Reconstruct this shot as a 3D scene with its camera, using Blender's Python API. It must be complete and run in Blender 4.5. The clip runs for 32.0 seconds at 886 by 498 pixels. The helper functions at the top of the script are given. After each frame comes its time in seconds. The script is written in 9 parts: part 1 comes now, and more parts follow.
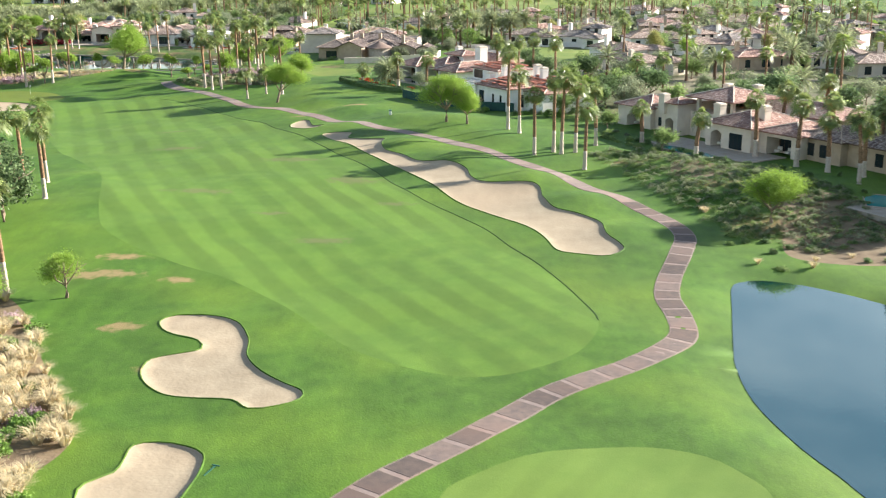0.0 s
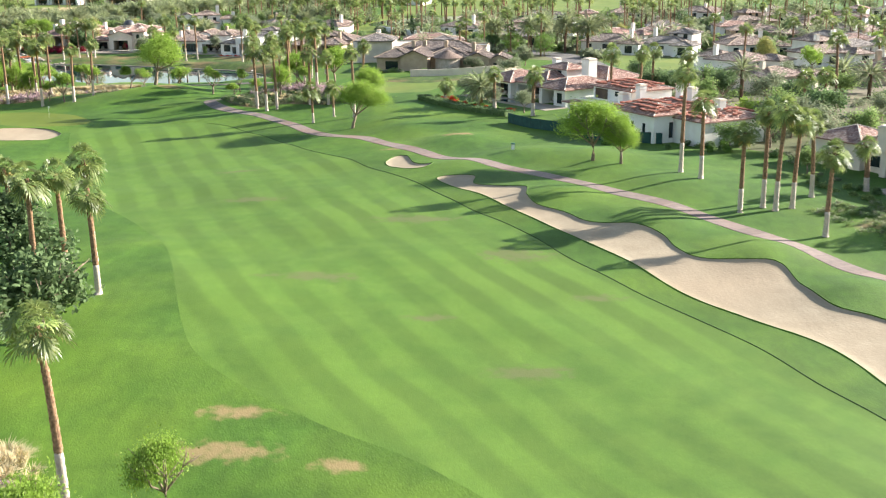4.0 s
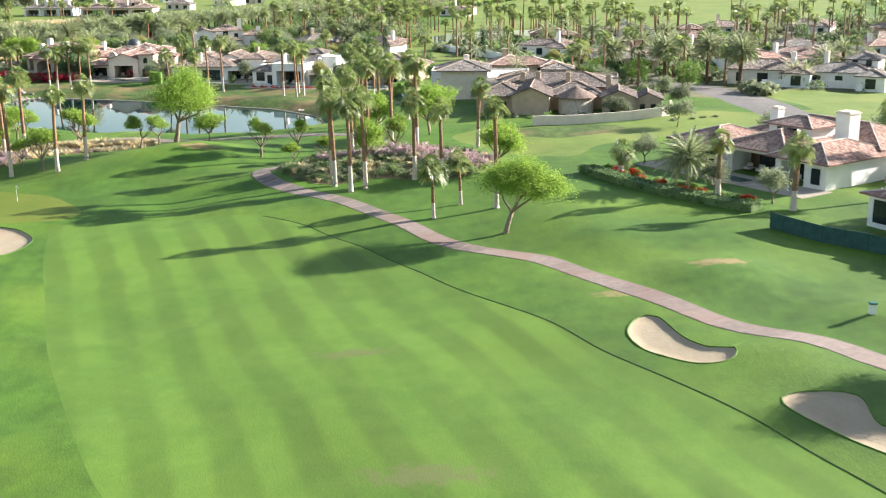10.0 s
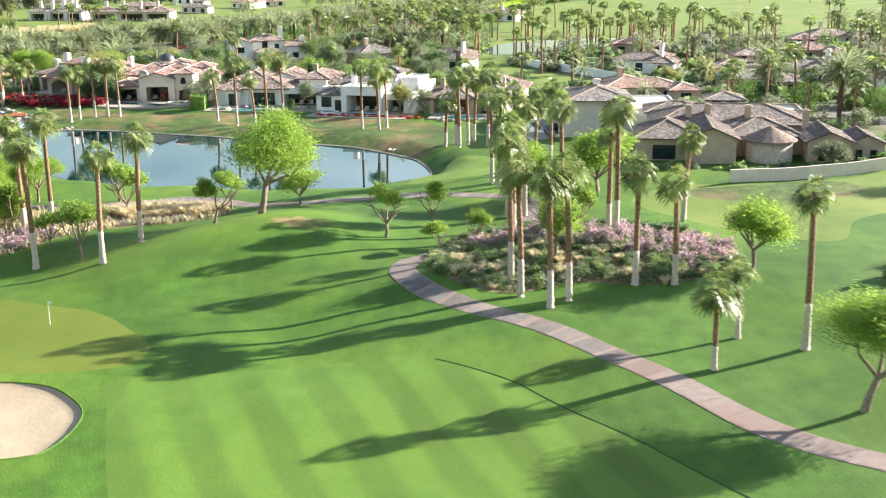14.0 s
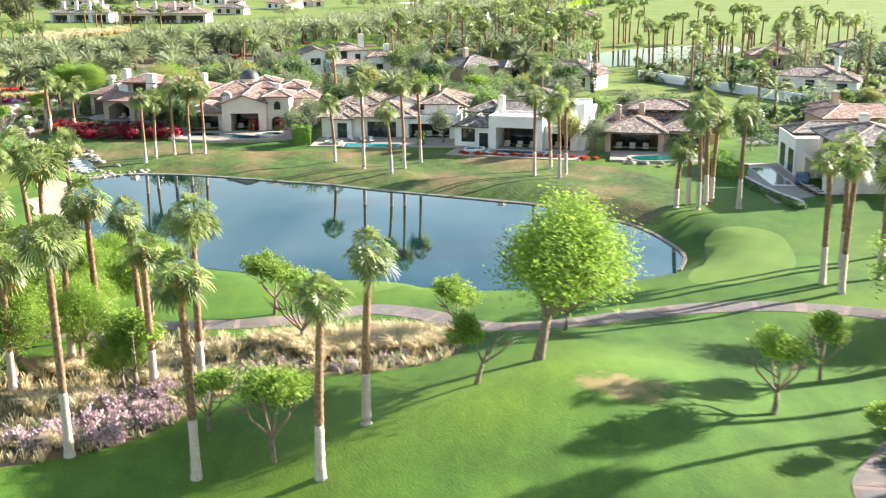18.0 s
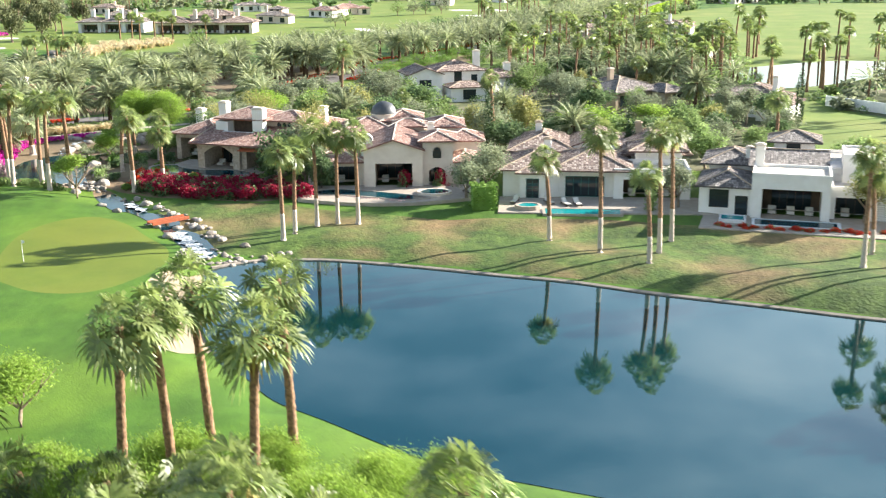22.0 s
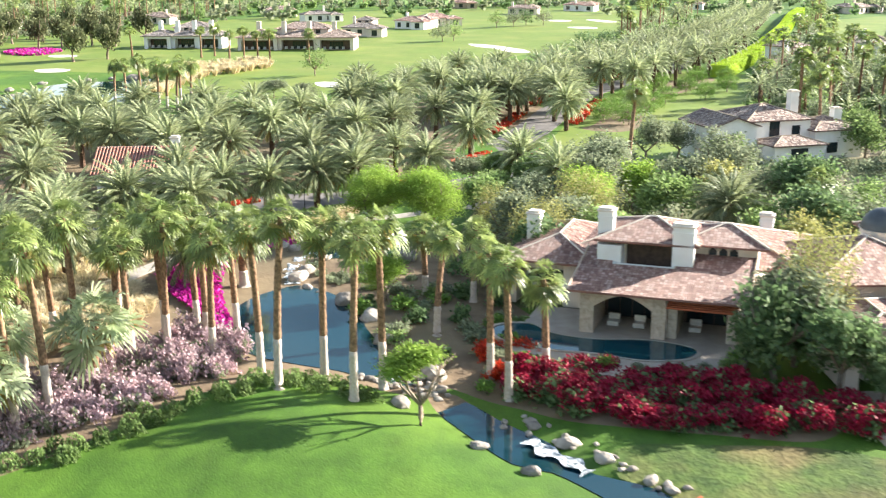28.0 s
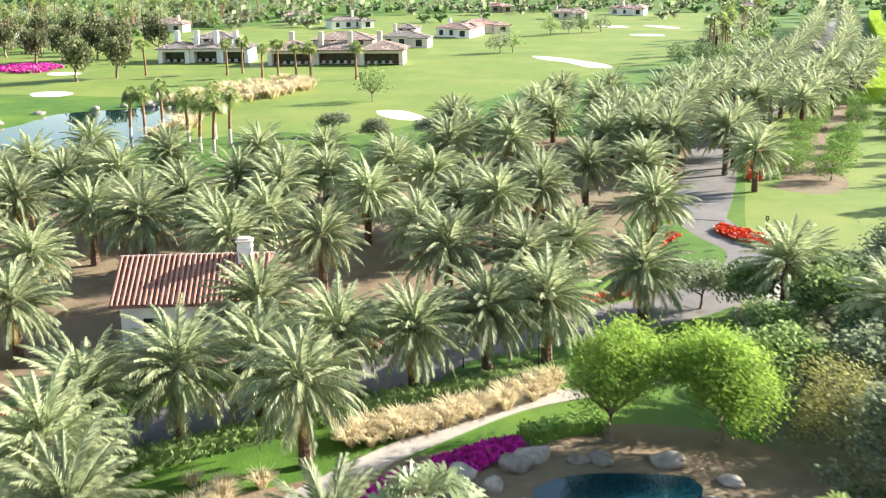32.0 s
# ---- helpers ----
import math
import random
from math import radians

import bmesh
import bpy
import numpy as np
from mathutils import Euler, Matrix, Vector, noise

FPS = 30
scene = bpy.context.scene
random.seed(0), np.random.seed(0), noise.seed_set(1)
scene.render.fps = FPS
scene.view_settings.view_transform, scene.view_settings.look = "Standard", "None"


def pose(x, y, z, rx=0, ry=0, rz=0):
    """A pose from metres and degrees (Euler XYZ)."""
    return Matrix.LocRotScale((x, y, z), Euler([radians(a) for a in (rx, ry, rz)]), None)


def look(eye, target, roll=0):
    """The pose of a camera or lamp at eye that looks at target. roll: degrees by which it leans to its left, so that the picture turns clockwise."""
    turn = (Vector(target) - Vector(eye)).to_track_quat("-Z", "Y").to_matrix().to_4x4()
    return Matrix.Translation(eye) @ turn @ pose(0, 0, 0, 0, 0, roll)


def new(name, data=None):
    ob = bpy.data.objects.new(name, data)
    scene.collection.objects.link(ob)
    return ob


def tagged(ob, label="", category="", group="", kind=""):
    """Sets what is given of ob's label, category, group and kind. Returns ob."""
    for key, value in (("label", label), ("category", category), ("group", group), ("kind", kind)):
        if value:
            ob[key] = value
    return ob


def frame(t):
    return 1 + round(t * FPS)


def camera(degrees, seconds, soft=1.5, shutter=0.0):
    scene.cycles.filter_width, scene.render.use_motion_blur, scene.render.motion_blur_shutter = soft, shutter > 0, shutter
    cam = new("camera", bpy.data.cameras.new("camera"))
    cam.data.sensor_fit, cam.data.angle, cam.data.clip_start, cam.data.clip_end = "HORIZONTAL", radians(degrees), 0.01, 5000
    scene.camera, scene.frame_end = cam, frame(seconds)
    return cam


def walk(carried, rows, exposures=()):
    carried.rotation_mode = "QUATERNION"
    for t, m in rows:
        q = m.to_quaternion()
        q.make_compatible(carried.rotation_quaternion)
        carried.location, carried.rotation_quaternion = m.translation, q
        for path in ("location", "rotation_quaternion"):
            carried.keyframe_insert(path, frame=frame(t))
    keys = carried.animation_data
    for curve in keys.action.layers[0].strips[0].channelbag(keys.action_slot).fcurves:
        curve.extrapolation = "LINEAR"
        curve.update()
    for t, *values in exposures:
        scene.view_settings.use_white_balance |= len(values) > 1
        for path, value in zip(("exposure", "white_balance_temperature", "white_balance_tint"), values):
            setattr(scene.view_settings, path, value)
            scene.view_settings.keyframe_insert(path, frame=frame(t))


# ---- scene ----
cam = camera(43.8, 32.0, soft=1.15, shutter=0.5)
PATH = [
    (0, (0.00, 0.00, 34.75), (0.09, 48.20, 21.45), -0.52),
    (0.5, (-3.40, 4.92, 34.65), (-3.30, 53.12, 21.35), -0.52),
    (1, (-6.78, 10.08, 34.44), (-6.68, 58.28, 21.14), -0.52),
    (1.5, (-9.81, 15.38, 34.25), (-9.69, 63.58, 20.94), -0.53),
    (2, (-12.52, 21.11, 34.11), (-12.39, 69.30, 20.79), -0.55),
    (2.5, (-14.90, 27.26, 33.90), (-14.75, 75.45, 20.58), -0.56),
    (3, (-17.09, 33.54, 33.78), (-16.92, 81.73, 20.46), -0.58),
    (3.5, (-19.20, 39.88, 33.66), (-19.00, 88.07, 20.33), -0.59),
    (5.5, (-27.92, 65.97, 32.95), (-27.53, 114.18, 19.70), -0.72),
    (6, (-30.05, 72.68, 32.82), (-29.65, 120.90, 19.59), -0.72),
    (6.5, (-32.19, 79.41, 32.71), (-31.78, 127.64, 19.51), -0.72),
    (7, (-34.19, 86.22, 32.61), (-33.78, 134.45, 19.43), -0.69),
    (7.5, (-35.95, 93.21, 32.46), (-35.57, 141.44, 19.31), -0.68),
    (8, (-37.73, 100.30, 32.29), (-37.38, 148.54, 19.16), -0.67),
    (8.5, (-39.48, 107.34, 32.21), (-39.15, 155.59, 19.10), -0.66),
    (9, (-41.23, 114.36, 32.08), (-40.93, 162.62, 18.99), -0.66),
    (9.5, (-43.11, 121.38, 32.00), (-42.82, 169.63, 18.92), -0.66),
    (10, (-44.97, 128.44, 31.96), (-44.68, 176.70, 18.89), -0.66),
    (10.5, (-47.00, 135.23, 31.99), (-46.69, 183.49, 18.92), -0.66),
    (11, (-49.26, 142.02, 31.98), (-48.94, 190.27, 18.90), -0.66),
    (11.5, (-51.83, 148.72, 31.98), (-51.48, 196.97, 18.89), -0.66),
    (12, (-54.60, 155.23, 32.01), (-54.23, 203.48, 18.91), -0.66),
    (12.5, (-57.49, 161.45, 31.97), (-57.11, 209.71, 18.88), -0.66),
    (13, (-60.52, 167.77, 31.98), (-60.13, 216.03, 18.89), -0.65),
    (13.5, (-63.69, 174.05, 31.94), (-63.30, 222.30, 18.84), -0.64),
    (15.5, (-77.14, 199.32, 31.88), (-76.72, 247.57, 18.77), -0.54),
    (16, (-80.72, 206.04, 31.64), (-80.30, 254.29, 18.51), -0.53),
    (16.5, (-84.19, 212.59, 31.47), (-83.77, 260.83, 18.33), -0.53),
    (17, (-87.76, 219.14, 31.30), (-87.34, 267.37, 18.13), -0.53),
    (17.5, (-91.23, 225.42, 31.21), (-90.82, 273.65, 18.04), -0.52),
    (18, (-94.67, 231.56, 31.13), (-94.27, 279.79, 17.95), -0.51),
    (18.5, (-98.12, 237.77, 31.08), (-97.73, 286.01, 17.92), -0.51),
    (19, (-101.52, 244.14, 30.96), (-101.13, 292.38, 17.83), -0.53),
    (19.5, (-104.96, 250.57, 30.73), (-104.57, 298.82, 17.62), -0.54),
    (20, (-108.41, 256.99, 30.53), (-108.03, 305.25, 17.46), -0.56),
    (20.5, (-111.89, 263.20, 30.41), (-111.50, 311.47, 17.37), -0.57),
    (21, (-115.46, 269.52, 30.28), (-115.08, 317.80, 17.26), -0.57),
    (21.5, (-119.01, 275.79, 30.14), (-118.64, 324.07, 17.15), -0.57),
    (22, (-122.60, 282.13, 30.03), (-122.24, 330.42, 17.07), -0.55),
    (22.5, (-126.26, 288.41, 29.95), (-125.90, 336.70, 17.02), -0.52),
    (23, (-129.93, 294.64, 29.80), (-129.57, 342.94, 16.89), -0.49),
    (23.5, (-133.72, 300.74, 29.74), (-133.35, 349.05, 16.86), -0.47),
    (24, (-137.51, 306.82, 29.74), (-137.13, 355.14, 16.88), -0.46),
    (24.5, (-141.32, 313.09, 29.66), (-140.93, 361.41, 16.81), -0.46),
    (26.5, (-156.70, 337.18, 29.58), (-156.27, 385.52, 16.81), -0.38),
    (27, (-160.56, 343.26, 29.59), (-160.14, 391.60, 16.83), -0.38),
    (27.5, (-164.44, 349.40, 29.55), (-164.01, 397.74, 16.79), -0.39),
    (28, (-168.23, 355.54, 29.54), (-167.79, 403.88, 16.77), -0.40),
    (28.5, (-171.85, 361.85, 29.49), (-171.43, 410.19, 16.70), -0.42),
    (29, (-175.11, 368.50, 29.38), (-174.70, 416.83, 16.58), -0.46),
    (29.5, (-177.83, 375.21, 29.26), (-177.45, 423.54, 16.47), -0.50),
    (30, (-180.02, 381.94, 29.28), (-179.65, 430.27, 16.49), -0.54),
    (30.5, (-181.81, 388.77, 29.28), (-181.45, 437.11, 16.50), -0.57),
    (31, (-183.31, 395.60, 29.36), (-182.94, 443.94, 16.59), -0.59),
    (31.5, (-184.65, 402.76, 29.42), (-184.28, 451.10, 16.65), -0.61),
    (32, (-185.83, 409.68, 29.40), (-185.44, 458.02, 16.64), -0.61),
]
walk(cam, [(t, look(eye, target, roll)) for t, eye, target, roll in PATH], exposures=[(0, 1.69), (9, 1.74), (13, 1.86), (15.5, 2.0), (17.5, 2.05), (23, 1.95), (26, 2.0), (29, 2.12), (32, 2.06)])

# ---- light: low late sun from the right, hazy sky ----
SUN_EL, SUN_DIR = radians(21.5), Vector((0.93, 0.36, 0)).normalized()
world = bpy.data.worlds.new("world")
scene.world = world
world.use_nodes = True
wn, wl = world.node_tree.nodes, world.node_tree.links
sky = wn.new("ShaderNodeTexSky")
sky.sky_type, sky.sun_disc = "NISHITA", False
sky.sun_elevation, sky.sun_rotation = SUN_EL, math.atan2(SUN_DIR.x, SUN_DIR.y)
sky.air_density, sky.dust_density, sky.ozone_density = 1.2, 0.8, 1.0
# thin drifting cloud over the blue
way = wn.new("ShaderNodeTexCoord")
stretch = wn.new("ShaderNodeMapping")
stretch.inputs["Scale"].default_value = (1.0, 1.0, 3.2)
wl.new(way.outputs["Generated"], stretch.inputs["Vector"])
cloud = wn.new("ShaderNodeTexNoise")
cloud.inputs["Scale"].default_value, cloud.inputs["Detail"].default_value, cloud.inputs["Roughness"].default_value = 2.6, 5.0, 0.55
wl.new(stretch.outputs[0], cloud.inputs["Vector"])
veil = wn.new("ShaderNodeHueSaturation")
for low, high, socket in ((0.72, 1.5, "Value"), (1.3, 0.5, "Saturation")):
    span = wn.new("ShaderNodeMapRange")
    span.inputs[1].default_value, span.inputs[2].default_value = 0.36, 0.66
    span.inputs[3].default_value, span.inputs[4].default_value = low, high
    wl.new(cloud.outputs["Fac"], span.inputs[0])
    wl.new(span.outputs[0], veil.inputs[socket])
wl.new(sky.outputs[0], veil.inputs["Color"])
wl.new(veil.outputs[0], wn["Background"].inputs[0])
wn["Background"].inputs[1].default_value = 0.068
sun = new("sun", bpy.data.lights.new("sun", "SUN"))
sun.data.energy, sun.data.angle, sun.data.color = 4.8, radians(0.6), (1.0, 0.945, 0.86)
sun_from = SUN_DIR * math.cos(SUN_EL) + Vector((0, 0, math.sin(SUN_EL)))
sun.matrix_world = look(sun_from * 400, (0, 0, 0))


# ---- materials ----
def hexa(c):
    return (*c, 1.0)


def material(name, base, dark=None, scale=1.0, rough=0.8, bump=0.0, bump_scale=None, metal=0.0, third=None, island=0.0, obj=0.0, spec=0.3, detail=6.0, translucent=0.0, wet=0.0):
    """Two-scale noise colour between base and dark, a slow third tone, and fine relief."""
    m = bpy.data.materials.new(name)
    m.use_nodes = True
    n, k = m.node_tree.nodes, m.node_tree.links
    p = n["Principled BSDF"]
    p.inputs["Roughness"].default_value, p.inputs["Metallic"].default_value = rough, metal
    p.inputs["Specular IOR Level"].default_value = spec
    geo = n.new("ShaderNodeNewGeometry")
    fine = n.new("ShaderNodeTexNoise")
    fine.inputs["Scale"].default_value, fine.inputs["Detail"].default_value = scale, detail
    k.new(geo.outputs["Position"], fine.inputs["Vector"])
    ramp = n.new("ShaderNodeValToRGB")
    ramp.color_ramp.elements[0].position, ramp.color_ramp.elements[1].position = 0.34, 0.66
    ramp.color_ramp.elements[0].color = hexa(dark or tuple(v * 0.7 for v in base))
    ramp.color_ramp.elements[1].color = hexa(base)
    k.new(fine.outputs["Fac"], ramp.inputs["Fac"])
    col = ramp.outputs["Color"]
    if third:
        slow = n.new("ShaderNodeTexNoise")
        slow.inputs["Scale"].default_value, slow.inputs["Detail"].default_value = scale * 0.13, 3.0
        k.new(geo.outputs["Position"], slow.inputs["Vector"])
        r2 = n.new("ShaderNodeValToRGB")
        r2.color_ramp.elements[0].position, r2.color_ramp.elements[1].position = 0.45, 0.68
        k.new(slow.outputs["Fac"], r2.inputs["Fac"])
        mix = n.new("ShaderNodeMix")
        mix.data_type = "RGBA"
        k.new(r2.outputs["Color"], mix.inputs[0])
        k.new(col, mix.inputs[6])
        mix.inputs[7].default_value = hexa(third)
        col = mix.outputs[2]
    for amount, node, out in ((island, geo, "Random Per Island"), (obj, None, "Random")):
        if amount:
            node = node or n.new("ShaderNodeObjectInfo")
            span = n.new("ShaderNodeMapRange")
            span.inputs[3].default_value, span.inputs[4].default_value = 1 - amount, 1 + amount
            k.new(node.outputs[out], span.inputs[0])
            hsv = n.new("ShaderNodeHueSaturation")
            k.new(span.outputs[0], hsv.inputs["Value"])
            k.new(col, hsv.inputs["Color"])
            col = hsv.outputs[0]
    k.new(col, p.inputs["Base Color"])
    if bump:
        b = n.new("ShaderNodeBump")
        b.inputs["Strength"].default_value, b.inputs["Distance"].default_value = 1.0, bump
        rel = n.new("ShaderNodeTexNoise")
        rel.inputs["Scale"].default_value, rel.inputs["Detail"].default_value = bump_scale or scale * 2, 4.0
        k.new(geo.outputs["Position"], rel.inputs["Vector"])
        k.new(rel.outputs["Fac"], b.inputs["Height"])
        k.new(b.outputs[0], p.inputs["Normal"])
    if translucent:
        t = n.new("ShaderNodeBsdfTranslucent")
        k.new(col, t.inputs["Color"])
        mx = n.new("ShaderNodeMixShader")
        mx.inputs[0].default_value = translucent
        k.new(p.outputs[0], mx.inputs[1])
        k.new(t.outputs[0], mx.inputs[2])
        k.new(mx.outputs[0], n["Material Output"].inputs["Surface"])
    return m


def mottle(m, layers):
    """Uneven growth on turf: each layer is a noise scale and how far it lightens and darkens."""
    n, k = m.node_tree.nodes, m.node_tree.links
    p = n["Principled BSDF"]
    geo = n.new("ShaderNodeNewGeometry")
    for scale, amount, stretch in layers:
        mp = n.new("ShaderNodeMapping")
        mp.inputs["Rotation"].default_value = (0, 0, radians(19))
        mp.inputs["Scale"].default_value = (1, stretch, 1)
        k.new(geo.outputs["Position"], mp.inputs["Vector"])
        tex = n.new("ShaderNodeTexNoise")
        tex.inputs["Scale"].default_value, tex.inputs["Detail"].default_value, tex.inputs["Roughness"].default_value = scale, 5.0, 0.6
        k.new(mp.outputs[0], tex.inputs["Vector"])
        span = n.new("ShaderNodeMapRange")
        span.inputs[1].default_value, span.inputs[2].default_value = 0.3, 0.7
        span.inputs[3].default_value, span.inputs[4].default_value = 1 - amount, 1 + amount
        k.new(tex.outputs["Fac"], span.inputs[0])
        hsv = n.new("ShaderNodeHueSaturation")
        k.new(p.inputs["Base Color"].links[0].from_socket, hsv.inputs["Color"])
        k.new(span.outputs[0], hsv.inputs["Value"])
        k.new(hsv.outputs[0], p.inputs["Base Color"])
    return m


def striped_grass(name, light, dark, angle, period, amount, bend=0.0, bend_from=0.0):
    """Mown turf: two passes of the mower lie the blades to and fro."""
    m = material(name, light, dark, scale=0.35, rough=0.7, bump=0.02, bump_scale=9.0, third=tuple(0.5 * (a + b) * f for a, b, f in zip(light, dark, (1.06, 1.0, 0.95))), spec=0.25)
    n, k = m.node_tree.nodes, m.node_tree.links
    p = n["Principled BSDF"]
    link = p.inputs["Base Color"].links[0]
    src = link.from_socket
    geo = n.new("ShaderNodeNewGeometry")
    warp = n.new("ShaderNodeTexNoise")
    warp.inputs["Scale"].default_value, warp.inputs["Detail"].default_value = 0.06, 2.0
    k.new(geo.outputs["Position"], warp.inputs["Vector"])
    split = n.new("ShaderNodeSeparateXYZ")
    k.new(geo.outputs["Position"], split.inputs[0])

    def calc(op, a, b, c=0.0):
        q = n.new("ShaderNodeMath")
        q.operation = op
        for i, v in enumerate((a, b, c)):
            if isinstance(v, (int, float)):
                q.inputs[i].default_value = v
            else:
                k.new(v, q.inputs[i])
        return q.outputs[0]

    a = radians(angle)
    back = calc("MAXIMUM", calc("SUBTRACT", bend_from, split.outputs[1]), 0.0)
    add = calc("MULTIPLY_ADD", split.outputs[1], math.cos(a), calc("MULTIPLY", split.outputs[0], -math.sin(a)))
    add = calc("MULTIPLY_ADD", calc("MULTIPLY", back, back), -bend, add)
    add = calc("MULTIPLY_ADD", warp.outputs["Fac"], 2.2, add)
    sine = n.new("ShaderNodeMath")
    sine.operation = "MULTIPLY"
    k.new(add, sine.inputs[0])
    sine.inputs[1].default_value = 2 * math.pi / period
    wave = n.new("ShaderNodeMath")
    wave.operation = "SINE"
    k.new(sine.outputs[0], wave.inputs[0])
    span = n.new("ShaderNodeMapRange")
    span.interpolation_type = "SMOOTHSTEP"
    span.inputs[1].default_value, span.inputs[2].default_value = -0.6, 0.6
    span.inputs[3].default_value, span.inputs[4].default_value = -amount, amount
    k.new(wave.outputs[0], span.inputs[0])
    fade = n.new("ShaderNodeTexNoise")
    fade.inputs["Scale"].default_value, fade.inputs["Detail"].default_value = 0.045, 3.0
    k.new(geo.outputs["Position"], fade.inputs["Vector"])
    worn = calc("MULTIPLY", calc("MAXIMUM", calc("MULTIPLY_ADD", fade.outputs["Fac"], 3.2, -0.7), 0.1), span.outputs[0])
    hsv = n.new("ShaderNodeHueSaturation")
    k.new(src, hsv.inputs["Color"])
    k.new(calc("ADD", worn, 1.0), hsv.inputs["Value"])
    k.new(hsv.outputs[0], p.inputs["Base Color"])
    return m


def dry_spots(m, spots, tone):
    """Scorched patches with frayed edges, each x, y, half length and half width."""
    n, k = m.node_tree.nodes, m.node_tree.links
    p = n["Principled BSDF"]
    geo = n.new("ShaderNodeNewGeometry")
    fray = n.new("ShaderNodeTexNoise")
    fray.inputs["Scale"].default_value, fray.inputs["Detail"].default_value = 0.9, 5.0
    k.new(geo.outputs["Position"], fray.inputs["Vector"])
    for x, y, a, b in spots:
        mp = n.new("ShaderNodeMapping")
        mp.vector_type = "POINT"
        mp.inputs["Location"].default_value = (-x / a, -y / b, 0)
        mp.inputs["Scale"].default_value = (1 / a, 1 / b, 0)
        k.new(geo.outputs["Position"], mp.inputs["Vector"])
        size = n.new("ShaderNodeVectorMath")
        size.operation = "LENGTH"
        k.new(mp.outputs[0], size.inputs[0])
        rag = n.new("ShaderNodeMath")
        rag.operation = "MULTIPLY_ADD"
        k.new(fray.outputs["Fac"], rag.inputs[0])
        rag.inputs[1].default_value = 2.2
        k.new(size.outputs["Value"], rag.inputs[2])
        span = n.new("ShaderNodeMapRange")
        span.interpolation_type = "SMOOTHSTEP"
        span.inputs[1].default_value, span.inputs[2].default_value = 1.35, 2.2
        span.inputs[3].default_value, span.inputs[4].default_value = 0.85, 0.0
        k.new(rag.outputs[0], span.inputs[0])
        mix = n.new("ShaderNodeMix")
        mix.data_type = "RGBA"
        k.new(span.outputs[0], mix.inputs[0])
        k.new(p.inputs["Base Color"].links[0].from_socket, mix.inputs[6])
        mix.inputs[7].default_value = hexa(tone)
        k.new(mix.outputs[2], p.inputs["Base Color"])
    return m


def water_material(name, tint, rough=0.02, ripple=0.004, scale=1.4, ior=1.58, sheen=(1.0, 1.0, 1.0)):
    m = bpy.data.materials.new(name)
    m.use_nodes = True
    n, k = m.node_tree.nodes, m.node_tree.links
    p = n["Principled BSDF"]
    p.inputs["Base Color"].default_value, p.inputs["Roughness"].default_value = hexa(tint), rough
    p.inputs["IOR"].default_value = ior
    p.inputs["Specular IOR Level"].default_value = 0.5
    p.inputs["Specular Tint"].default_value = hexa(sheen)
    geo = n.new("ShaderNodeNewGeometry")
    w = n.new("ShaderNodeTexNoise")
    w.inputs["Scale"].default_value, w.inputs["Detail"].default_value = scale, 3.0
    k.new(geo.outputs["Position"], w.inputs["Vector"])
    slow = n.new("ShaderNodeTexNoise")
    slow.inputs["Scale"].default_value = 0.05
    k.new(geo.outputs["Position"], slow.inputs["Vector"])
    mul = n.new("ShaderNodeMath")
    mul.operation = "MULTIPLY"
    k.new(w.outputs["Fac"], mul.inputs[0])
    k.new(slow.outputs["Fac"], mul.inputs[1])
    b = n.new("ShaderNodeBump")
    b.inputs["Distance"].default_value = ripple
    k.new(mul.outputs[0], b.inputs["Height"])
    k.new(b.outputs[0], p.inputs["Normal"])
    return m


